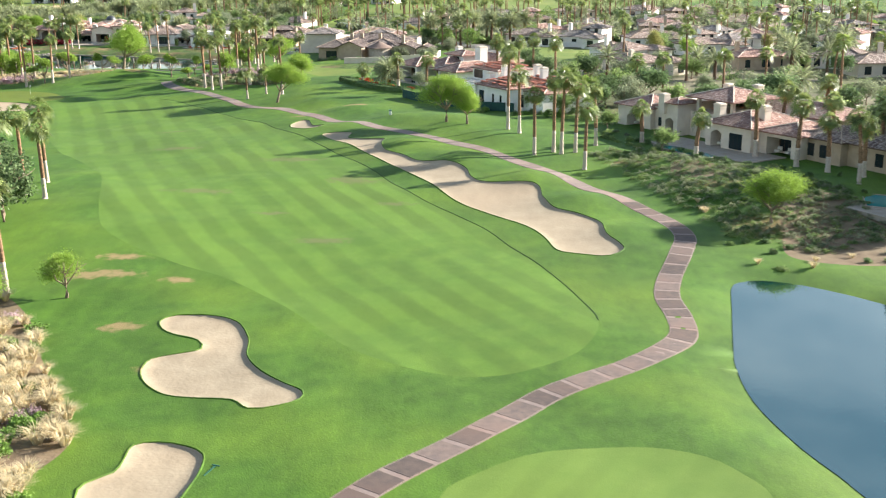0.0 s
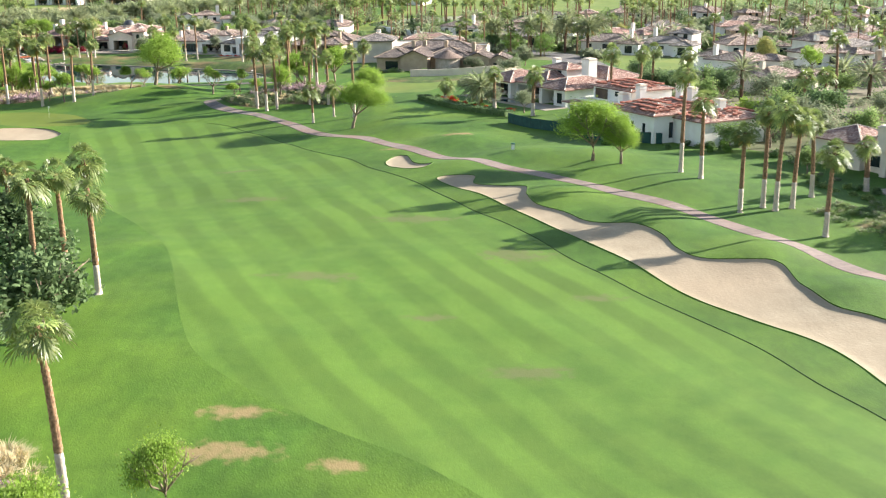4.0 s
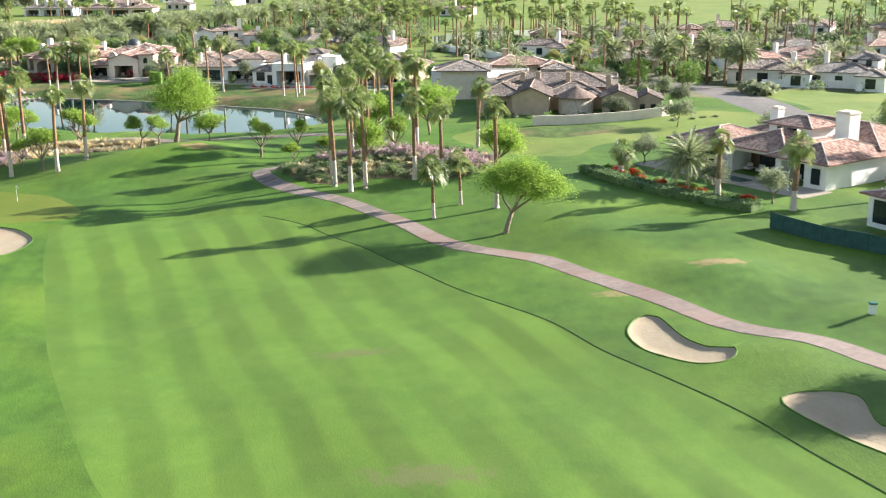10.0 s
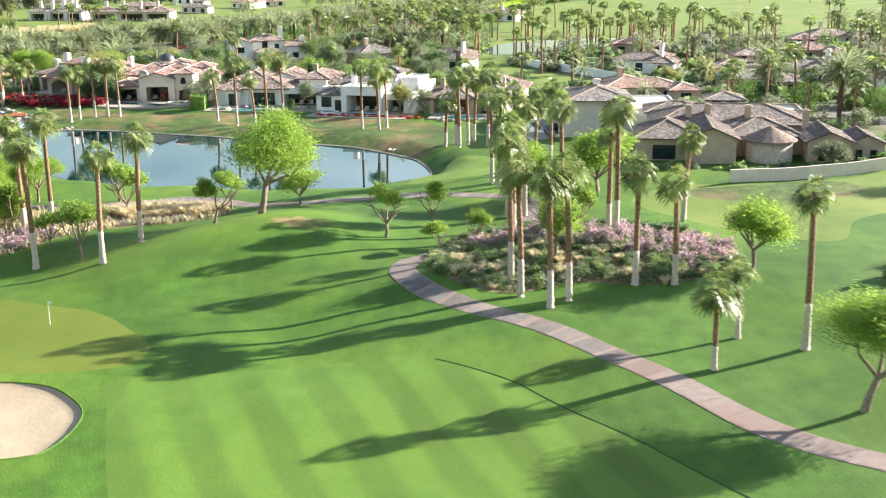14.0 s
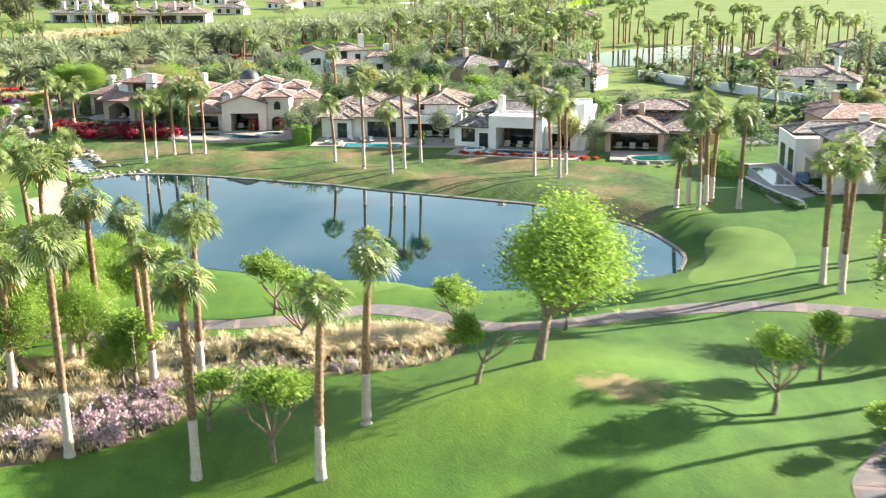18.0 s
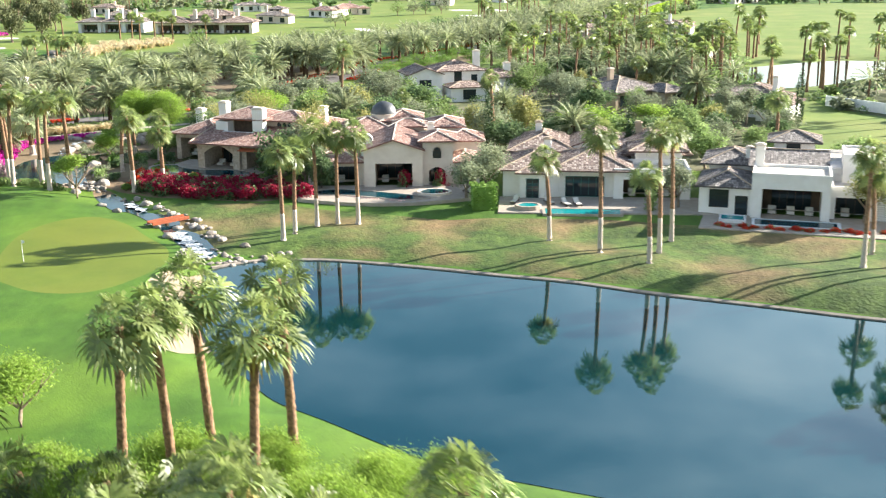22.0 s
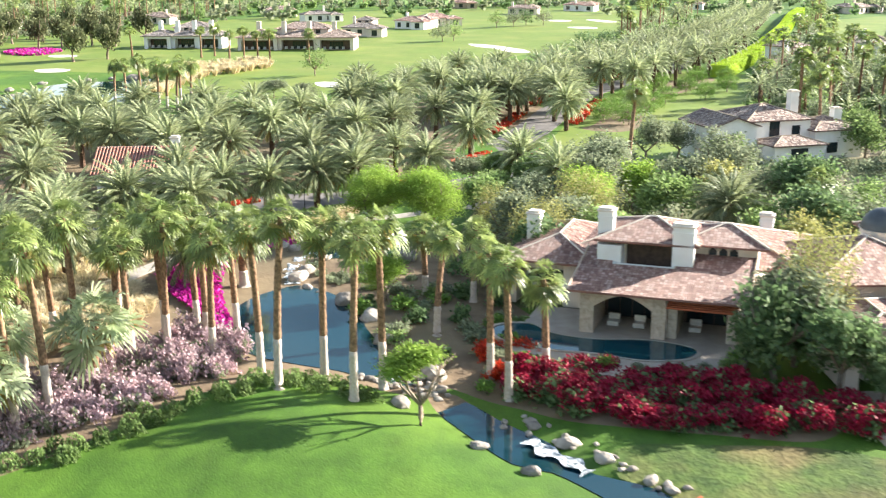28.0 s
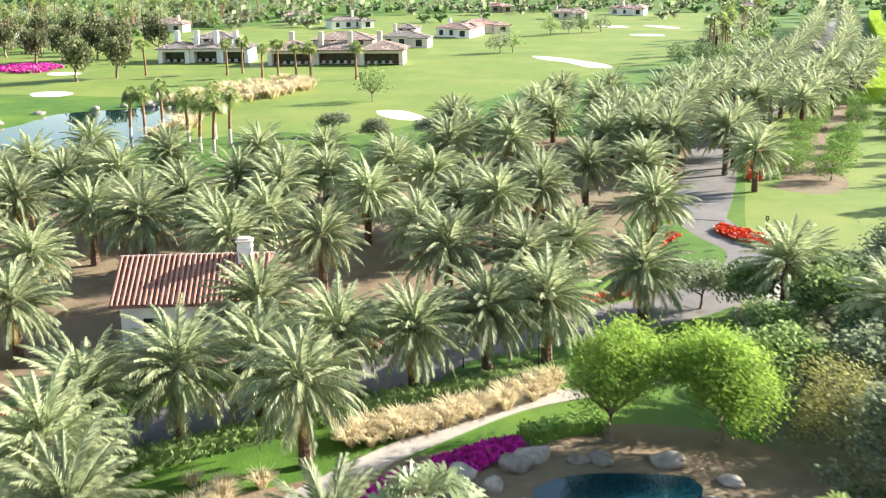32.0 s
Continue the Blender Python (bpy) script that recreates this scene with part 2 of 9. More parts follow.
def roof_material(name, colours, tile=0.30):
    """Clay barrel tiles: courses across the slope and rolls down it, in UV metres, each tile of its own shade."""
    m = bpy.data.materials.new(name)
    m.use_nodes = True
    n, k = m.node_tree.nodes, m.node_tree.links
    p = n["Principled BSDF"]
    p.inputs["Roughness"].default_value = 0.75
    uv = n.new("ShaderNodeUVMap")
    brick = n.new("ShaderNodeTexBrick")
    brick.offset = 0.0
    brick.inputs["Scale"].default_value = 1.0
    brick.inputs["Brick Width"].default_value, brick.inputs["Row Height"].default_value = tile, tile * 1.4
    brick.inputs["Mortar Size"].default_value, brick.inputs["Mortar Smooth"].default_value = 0.025, 0.4
    brick.inputs["Color1"].default_value, brick.inputs["Color2"].default_value = (0, 0, 0, 1), (1, 1, 1, 1)
    brick.inputs["Mortar"].default_value = (0.0, 0.0, 0.0, 1)
    k.new(uv.outputs[0], brick.inputs["Vector"])
    ramp = n.new("ShaderNodeValToRGB")
    e = ramp.color_ramp.elements
    e[0].position, e[0].color = 0.0, hexa(colours[0])
    e[1].position, e[1].color = 1.0, hexa(colours[2])
    mid = e.new(0.45)
    mid.color = hexa(colours[1])
    k.new(brick.outputs["Color"], ramp.inputs["Fac"])
    geo = n.new("ShaderNodeNewGeometry")
    grime = n.new("ShaderNodeTexNoise")
    grime.inputs["Scale"].default_value, grime.inputs["Detail"].default_value = 0.7, 5.0
    k.new(geo.outputs["Position"], grime.inputs["Vector"])
    span = n.new("ShaderNodeMapRange")
    span.inputs[1].default_value, span.inputs[2].default_value = 0.3, 0.7
    span.inputs[3].default_value, span.inputs[4].default_value = 0.75, 1.2
    k.new(grime.outputs["Fac"], span.inputs[0])
    hsv = n.new("ShaderNodeHueSaturation")
    k.new(ramp.outputs[0], hsv.inputs["Color"])
    k.new(span.outputs[0], hsv.inputs["Value"])
    k.new(hsv.outputs[0], p.inputs["Base Color"])
    wave = n.new("ShaderNodeTexWave")
    wave.bands_direction = "X"
    wave.inputs["Scale"].default_value = math.pi / (10 * tile) * 2
    k.new(uv.outputs[0], wave.inputs["Vector"])
    both = n.new("ShaderNodeMath")
    both.operation = "MULTIPLY_ADD"
    k.new(wave.outputs["Fac"], both.inputs[0])
    both.inputs[1].default_value = 1.0
    k.new(brick.outputs["Fac"], both.inputs[2])
    b = n.new("ShaderNodeBump")
    b.inputs["Distance"].default_value = 0.12
    k.new(both.outputs[0], b.inputs["Height"])
    k.new(b.outputs[0], p.inputs["Normal"])
    return m


def glass_dark(name, tint=(0.02, 0.03, 0.035)):
    m = bpy.data.materials.new(name)
    m.use_nodes = True
    p = m.node_tree.nodes["Principled BSDF"]
    p.inputs["Base Color"].default_value, p.inputs["Roughness"].default_value = hexa(tint), 0.06
    p.inputs["IOR"].default_value = 1.5
    return m


M = dict(
    rough_grass=mottle(material("rough_grass", (0.066, 0.142, 0.013), (0.046, 0.108, 0.008), scale=0.4, rough=0.75, bump=0.035, bump_scale=7.0, third=(0.105, 0.180, 0.016)), ((0.06, 0.16, 1.0), (0.9, 0.12, 0.45), (5.0, 0.16, 1.0), (0.35, 0.10, 0.18))),
    lawn=mottle(material("lawn", (0.15, 0.205, 0.034), (0.118, 0.176, 0.026), scale=0.4, rough=0.75, bump=0.02, bump_scale=6.0, third=(0.185, 0.215, 0.045)), ((0.08, 0.10, 1.0), (3.0, 0.08, 1.0))),
    fairway=mottle(striped_grass("fairway_grass", (0.104, 0.184, 0.025), (0.080, 0.156, 0.020), -71, 5.15, 0.11, 0.00105, 190), ((0.05, 0.09, 1.0), (0.4, 0.07, 0.4), (4.0, 0.08, 1.0))),
    tee=striped_grass("tee_grass", (0.132, 0.205, 0.036), (0.108, 0.182, 0.029), 60, 3.0, 0.04),
    green=mottle(material("green_grass", (0.125, 0.160, 0.018), (0.105, 0.146, 0.015), scale=0.3, rough=0.7, bump=0.01, bump_scale=12.0, third=(0.145, 0.165, 0.020)), ((0.12, 0.08, 1.0), (3.0, 0.06, 1.0))),
    bank=mottle(material("bank_grass", (0.086, 0.132, 0.025), (0.045, 0.082, 0.014), scale=0.8, rough=0.8, bump=0.09, bump_scale=3.0, third=(0.20, 0.138, 0.062)), ((0.14, 0.26, 0.5), (0.5, 0.24, 0.7), (1.9, 0.24, 1.0))),
    sand=mottle(material("bunker_sand", (0.375, 0.305, 0.212), (0.315, 0.252, 0.172), scale=0.4, rough=0.9, bump=0.03, bump_scale=3.0, third=(0.345, 0.268, 0.182)), ((0.5, 0.08, 0.3), (4.0, 0.06, 1.0))),
    white_sand=material("white_sand", (0.75, 0.72, 0.66), (0.7, 0.66, 0.6), scale=0.5, rough=0.9, bump=0.03, bump_scale=3.0),
    dirt=material("desert_dirt", (0.223, 0.161, 0.099), (0.148, 0.102, 0.062), scale=0.6, rough=0.95, bump=0.06, bump_scale=3.0, third=(0.186, 0.148, 0.086)),
    garden_soil=mottle(material("garden_soil", (0.125, 0.135, 0.055), (0.075, 0.088, 0.034), scale=0.35, rough=0.9, bump=0.06, bump_scale=3.0, third=(0.235, 0.195, 0.135)), ((0.05, 0.15, 1.0), (2.0, 0.15, 1.0))),
    asphalt=material("asphalt", (0.17, 0.155, 0.15), (0.13, 0.12, 0.115), scale=0.8, rough=0.85, bump=0.01, bump_scale=20.0, third=(0.20, 0.18, 0.165)),
    concrete=material("concrete", (0.387, 0.348, 0.302), (0.325, 0.286, 0.248), scale=1.2, rough=0.85, bump=0.01, bump_scale=12.0, obj=0.06),
    paving=material("path_paving", (0.163, 0.120, 0.101), (0.113, 0.089, 0.081), scale=1.6, rough=0.8, bump=0.012, bump_scale=14.0, third=(0.168, 0.116, 0.096), obj=0.28),
    paving_pink=material("worn_path_paving", (0.268, 0.205, 0.178), (0.205, 0.160, 0.142), scale=1.4, rough=0.8, bump=0.012, bump_scale=14.0, third=(0.24, 0.165, 0.138), obj=0.14),
    paving_grey=material("grey_path_paving", (0.194, 0.167, 0.155), (0.143, 0.124, 0.116), scale=1.6, rough=0.8, bump=0.012, bump_scale=14.0, third=(0.248, 0.194, 0.163), obj=0.2),
    patio=material("patio_stone", (0.402, 0.348, 0.286), (0.340, 0.286, 0.232), scale=1.0, rough=0.8, bump=0.008, bump_scale=8.0),
    rock=material("boulder_stone", (0.40, 0.35, 0.295), (0.23, 0.195, 0.165), scale=1.4, rough=0.9, bump=0.08, bump_scale=5.0, obj=0.25),
    kerb=material("lake_kerb", (0.33, 0.28, 0.23), (0.22, 0.19, 0.16), scale=1.5, rough=0.9, bump=0.03, bump_scale=6.0),
    lake=water_material("lake_water", (0.0015, 0.024, 0.027), ior=2.1, sheen=(0.66, 0.95, 1.0)),
    stream=water_material("stream_water", (0.006, 0.032, 0.044), ripple=0.014, scale=2.5, ior=1.42),
    foam=material("white_water", (0.8, 0.82, 0.84), (0.02, 0.05, 0.06), scale=3.2, rough=0.5, bump=0.06, bump_scale=6.0),
    pool=water_material("pool_water", (0.015, 0.27, 0.27), ripple=0.004, scale=3.0),
    pool_green=water_material("pool_green_water", (0.012, 0.14, 0.12), ripple=0.004, scale=3.0),
    pool_dark=water_material("pool_dark_water", (0.01, 0.06, 0.075), ripple=0.004, scale=3.0),
    stucco=material("white_stucco", (0.84, 0.81, 0.77), (0.78, 0.74, 0.69), scale=0.8, rough=0.9, bump=0.01, bump_scale=25.0),
    cream=material("cream_stucco", (0.73, 0.635, 0.54), (0.65, 0.555, 0.465), scale=0.8, rough=0.9, bump=0.01, bump_scale=25.0),
    tan=material("tan_stucco", (0.50, 0.39, 0.29), (0.43, 0.33, 0.24), scale=0.8, rough=0.9, bump=0.01, bump_scale=25.0),
    stone=material("ledge_stone", (0.56, 0.48, 0.39), (0.38, 0.31, 0.24), scale=2.6, rough=0.9, bump=0.05, bump_scale=6.0),
    tile_red=roof_material("red_clay_tiles", ((0.25, 0.12, 0.095), (0.425, 0.24, 0.185), (0.61, 0.43, 0.355))),
    tile_brown=roof_material("brown_clay_tiles", ((0.135, 0.08, 0.065), (0.325, 0.222, 0.178), (0.66, 0.54, 0.455))),
    tile_dark=roof_material("mottled_dark_tiles", ((0.085, 0.058, 0.05), (0.19, 0.135, 0.115), (0.38, 0.295, 0.25))),
    tile_grey=roof_material("grey_slate_tiles", ((0.10, 0.082, 0.076), (0.25, 0.208, 0.188), (0.50, 0.435, 0.395))),
    flat_roof=material("flat_roof", (0.62, 0.56, 0.48), (0.5, 0.44, 0.37), scale=0.6, rough=0.9),
    wood_dark=material("dark_wood", (0.09, 0.055, 0.038), (0.05, 0.03, 0.022), scale=3.0, rough=0.6, bump=0.004, bump_scale=20.0),
    red_wood=material("red_wood", (0.42, 0.12, 0.05), (0.32, 0.08, 0.035), scale=3.0, rough=0.7, bump=0.006, bump_scale=20.0, obj=0.15),
    iron=material("black_iron", (0.025, 0.024, 0.023), scale=4.0, rough=0.5, metal=0.6),
    glass=glass_dark("window_glass"),
    # dark brown that carries the shade of open rooms in its colour
    interior_shade=material("shaded_interior_brown", (0.16, 0.11, 0.08), (0.09, 0.06, 0.045), scale=0.7, rough=0.9),
    bark_palm=material("palm_bark", (0.34, 0.205, 0.12), (0.13, 0.075, 0.045), scale=5.0, rough=0.95, bump=0.06, bump_scale=7.0, obj=0.12),
    bark_white=material("pale_palm_bark", (0.55, 0.47, 0.40), (0.43, 0.35, 0.29), scale=5.0, rough=0.95, bump=0.03, bump_scale=8.0, obj=0.08),
    bark_date=material("date_palm_bark", (0.16, 0.10, 0.065), (0.075, 0.045, 0.03), scale=6.0, rough=0.95, bump=0.09, bump_scale=6.0),
    bark=material("tree_bark", (0.27, 0.21, 0.155), (0.16, 0.12, 0.085), scale=4.0, rough=0.95, bump=0.03, bump_scale=9.0),
    fan=material("fan_leaf", (0.305, 0.36, 0.12), (0.145, 0.205, 0.058), scale=0.8, rough=0.42, island=0.5, obj=0.12, translucent=0.42, spec=0.5),
    fan_pale=material("silver_fan_leaf", (0.47, 0.52, 0.31), (0.29, 0.35, 0.18), scale=0.8, rough=0.5, island=0.35, translucent=0.4, spec=0.4),
    fan_old=material("old_fan_leaf", (0.42, 0.31, 0.11), (0.28, 0.24, 0.07), scale=0.8, rough=0.6, island=0.3, translucent=0.2),
    date=material("date_leaf", (0.385, 0.415, 0.235), (0.245, 0.285, 0.14), scale=0.7, rough=0.6, island=0.4, obj=0.2, translucent=0.42, spec=0.3),
    lime=material("palo_verde_leaf", (0.33, 0.46, 0.085), (0.22, 0.34, 0.055), scale=0.6, rough=0.6, island=0.3, translucent=0.56),
    young_leaf=material("young_leaf", (0.34, 0.46, 0.10), (0.22, 0.33, 0.06), scale=0.6, rough=0.65, island=0.35, obj=0.12, translucent=0.52, spec=0.15),
    leaf=material("tree_leaf", (0.275, 0.365, 0.135), (0.175, 0.255, 0.085), scale=0.6, rough=0.65, island=0.4, obj=0.2, translucent=0.48, spec=0.15),
    ficus=material("ficus_leaf", (0.185, 0.26, 0.115), (0.11, 0.175, 0.072), scale=0.6, rough=0.6, island=0.4, obj=0.15, translucent=0.42, spec=0.15),
    olive=material("olive_leaf", (0.295, 0.325, 0.205), (0.185, 0.22, 0.13), scale=0.7, rough=0.7, island=0.4, obj=0.2, translucent=0.48, spec=0.15),
    sage=material("sage_leaf", (0.33, 0.355, 0.22), (0.21, 0.24, 0.14), scale=0.7, rough=0.7, island=0.35, translucent=0.42, spec=0.15),
    citrus=material("citrus_leaf", (0.215, 0.335, 0.075), (0.14, 0.245, 0.05), scale=0.6, rough=0.6, island=0.4, translucent=0.25, spec=0.15),
    autumn=material("yellow_leaf", (0.40, 0.38, 0.13), (0.28, 0.29, 0.10), scale=0.6, rough=0.6, island=0.35, translucent=0.35),
    red_flower=material("red_bougainvillea", (0.38, 0.014, 0.05), (0.19, 0.008, 0.025), scale=0.9, rough=0.65, island=0.4, translucent=0.25),
    orange_flower=material("orange_flower", (0.65, 0.07, 0.02), (0.45, 0.03, 0.015), scale=0.9, rough=0.6, island=0.4, translucent=0.2),
    magenta=material("magenta_flower", (0.66, 0.03, 0.36), (0.45, 0.02, 0.27), scale=0.9, rough=0.6, island=0.4, translucent=0.25),
    pink=material("mauve_flower", (0.60, 0.44, 0.45), (0.42, 0.30, 0.325), scale=0.35, rough=0.7, island=0.3, obj=0.22, translucent=0.25),
    white_flower=material("white_flower", (0.72, 0.55, 0.52), (0.6, 0.35, 0.32), scale=1.2, rough=0.7, island=0.4),
    straw=material("straw_grass", (0.78, 0.67, 0.44), (0.60, 0.50, 0.30), scale=0.7, rough=0.8, island=0.25, translucent=0.4),
    hedge_lime=material("lime_hedge_leaf", (0.46, 0.58, 0.06), (0.30, 0.44, 0.04), scale=0.6, rough=0.6, island=0.35, translucent=0.3),
    pine=material("pine_needles", (0.17, 0.18, 0.085), (0.09, 0.105, 0.05), scale=0.6, rough=0.7, island=0.4, obj=0.2, translucent=0.25, spec=0.15),
    cypress=material("cypress_leaf", (0.05, 0.10, 0.03), (0.03, 0.065, 0.02), scale=0.7, rough=0.6, island=0.4),
    white_paint=material("white_paint", (0.8, 0.8, 0.78), (0.72, 0.72, 0.7), scale=3.0, rough=0.5),
    teal_paint=material("teal_paint", (0.03, 0.14, 0.12), (0.02, 0.10, 0.09), scale=3.0, rough=0.4),
    fence_cloth=material("fence_cloth", (0.03, 0.085, 0.075), (0.02, 0.06, 0.055), scale=1.5, rough=0.8, bump=0.02, bump_scale=3.0),
    car_blue=material("blue_car_paint", (0.05, 0.10, 0.17), (0.045, 0.09, 0.155), scale=0.5, rough=0.25, spec=0.6),
    rubber=material("rubber", (0.02, 0.02, 0.02), scale=5.0, rough=0.9),
    cushion=material("pale_cushion", (0.6, 0.57, 0.52), (0.5, 0.47, 0.42), scale=3.0, rough=0.9),
)
dry_spots(M["fairway"], [(-14, 128, 4, 1.6), (-6, 146, 3, 1.2), (-34, 152, 5, 2), (-24, 176, 6, 2.2), (-46, 190, 5, 2), (-52, 214, 4, 1.5), (-22, 140, 3, 1.1), (-13, 160, 5, 2.5)], (0.13, 0.145, 0.05))
dry_spots(M["rough_grass"], [(-36.8, 113.8, 5.0, 1.7), (-36, 119.8, 3.0, 1.2), (-30.4, 98.8, 2.4, 1.6), (-33, 126, 3, 1), (41, 133, 6, 5), (38, 150, 5, 3), (-28, 226, 3, 1.2), (30, 168, 4, 2), (-82, 300, 3.4, 2.2), (-17.5, 230.8, 3.2, 1.6), (-24, 88, 2.6, 1.2), (-28, 112, 2, 1)], (0.30, 0.21, 0.10))
M["mown_edge"] = material("mown_edge", (0.045, 0.085, 0.02), (0.03, 0.06, 0.014), scale=2.0, rough=0.9)


# ---- building helpers ----
def mesh_of(name, verts, faces, mat, smooth=False, mats=None):
    me = bpy.data.meshes.new(name)
    me.from_pydata([tuple(v) for v in verts], [], faces)
    for m in mats or [mat]:
        me.materials.append(m)
    if smooth:
        me.polygons.foreach_set("use_smooth", [True] * len(me.polygons))
    me.update()
    return me


def piece(name, me, parent=None, m=None, label=""):
    """A mesh object under a thing, at the pose m within it."""
    ob = new(name, me)
    if parent:
        ob.parent = parent
    if m is not None:
        ob.matrix_basis = m
    return tagged(ob, label) if label else ob


def part(name, bm, mat, parent, label="", m=None):
    me = bpy.data.meshes.new(name)
    bm.to_mesh(me)
    bm.free()
    me.materials.append(mat)
    return piece(name, me, parent, m, label)


def thing(name, m, label, category, group="", kind=""):
    ob = new(name)
    ob.empty_display_size = 0.3
    ob.matrix_basis = m
    return tagged(ob, label, category, group, kind)


def box(bm, x0, y0, z0, x1, y1, z1):
    v = [bm.verts.new((x, y, z)) for z in (z0, z1) for x, y in ((x0, y0), (x1, y0), (x1, y1), (x0, y1))]
    for f in ((3, 2, 1, 0), (4, 5, 6, 7), (0, 1, 5, 4), (1, 2, 6, 5), (2, 3, 7, 6), (3, 0, 4, 7)):
        bm.faces.new([v[i] for i in f])
    return v


def box_mesh(name, mat, *sizes):
    bm = bmesh.new()
    for s in sizes:
        box(bm, *s)
    me = bpy.data.meshes.new(name)
    bm.to_mesh(me)
    bm.free()
    me.materials.append(mat)
    return me


def pairs(text):
    return [tuple(float(v) for v in p.split(",")) for p in text.split()]


def spline(points, closed=True, step=1.2):
    """Catmull-Rom through the points, sampled about every step metres."""
    p, out = [Vector((*q, 0)) for q in points], []
    n = len(p)
    for i in range(n if closed else n - 1):
        a, b, c, d = (p[(i + j) % n] if closed else p[min(max(i + j, 0), n - 1)] for j in (-1, 0, 1, 2))
        k = max(1, round((c - b).length / step))
        for s in range(k):
            t = s / k
            q = 0.5 * (2 * b + (c - a) * t + (2 * a - 5 * b + 4 * c - d) * t * t + (3 * b - a - 3 * c + d) * t**3)
            out.append((q.x, q.y))
    if not closed:
        out.append((p[-1].x, p[-1].y))
    return np.array(out)


def inside(poly, pts):
    x, y = pts[:, 0], pts[:, 1]
    hit = np.zeros(len(pts), bool)
    box_ok = (x > poly[:, 0].min()) & (x < poly[:, 0].max()) & (y > poly[:, 1].min()) & (y < poly[:, 1].max())
    idx = np.nonzero(box_ok)[0]
    if not len(idx):
        return hit
    x, y, h = x[idx], y[idx], np.zeros(len(idx), bool)
    for (ax, ay), (bx, by) in zip(poly, np.roll(poly, -1, 0)):
        if ay != by:
            h ^= ((ay > y) != (by > y)) & (x < (bx - ax) * (y - ay) / (by - ay) + ax)
    hit[idx] = h
    return hit


def edge_distance(poly, pts, reach=30.0):
    out = np.full(len(pts), reach)
    lo, hi = poly.min(0) - reach, poly.max(0) + reach
    idx = np.nonzero(((pts > lo) & (pts < hi)).all(1))[0]
    if not len(idx):
        return out
    q = pts[idx]
    best = np.full(len(idx), reach)
    for a, b in zip(poly, np.roll(poly, -1, 0)):
        d = b - a
        t = np.clip(((q - a) @ d) / max(d @ d, 1e-9), 0, 1)
        best = np.minimum(best, np.hypot(*(q - a - t[:, None] * d).T))
    out[idx] = best
    return out


def smooth01(v):
    v = np.clip(v, 0, 1)
    return v * v * (3 - 2 * v)


# ---- the plan: metres, x right, y ahead ----
FAIRWAY = spline(pairs("14.9,99.1 14.5,104.2 12.4,113.7 8.3,126 4.3,136 -3.2,150 -7.4,159.5 -12.5,171.5 -18.7,183.5 -24,196.5 -30.6,209 -36.8,222.3 -42.8,231.2 -49.4,243.1 -57.5,255.1 -62,261 -69.1,265.4 -77,264 -85.6,262.5 -92.5,261.5 -91.3,256 -88.5,246 -84.1,233.5 -78.6,218 -72.3,203.4 -66.8,191.6 -61,182 -55.5,172.4 -51.5,164 -48.6,155 -43.5,136.6 -39.6,128 -29.7,118 -23,112.7 -17.3,106.4 -9.9,95.1 -6.6,90.8 -2,87.3 2.7,86 7.1,87.1 11.2,90.3 13.8,94.5"))
GREENS = [spline(pairs(t)) for t in (
    "-112.7,281.7 -108.7,282 -104,279.9 -98.1,277.2 -94,272.5 -91,268 -92.5,263.8 -100,262.6 -107,263 -113,268 -115,275",
    "-168,388.7 -168.6,394.1 -169.6,403.4 -167.7,409.7 -163.9,412.3 -159.5,409.9 -155.2,403.6 -151.9,398.8 -150.6,392.9 -151.3,388.5 -153.5,383.5 -156.3,381.2 -160.1,381.7 -163.8,384.5",
)]
TEES = [spline(pairs(t)) for t in (
    "-0.2,64.9 2.9,68.6 6.6,71.1 10.7,72.1 14.8,72.1 18.5,70.6 20.5,67.8 21.4,64.4 20,58 10,54 1,58",
    "-103.5,333 -102.6,336 -99.8,337.2 -97.5,335.6 -97.4,333 -99,331.1 -101.2,330.6 -103.1,331.3",
    "-64.3,349.9 -59.8,351.8 -57,347.6 -58.5,337.3 -62,330.6 -68.5,329.4 -70.5,332 -66.5,341",
)]
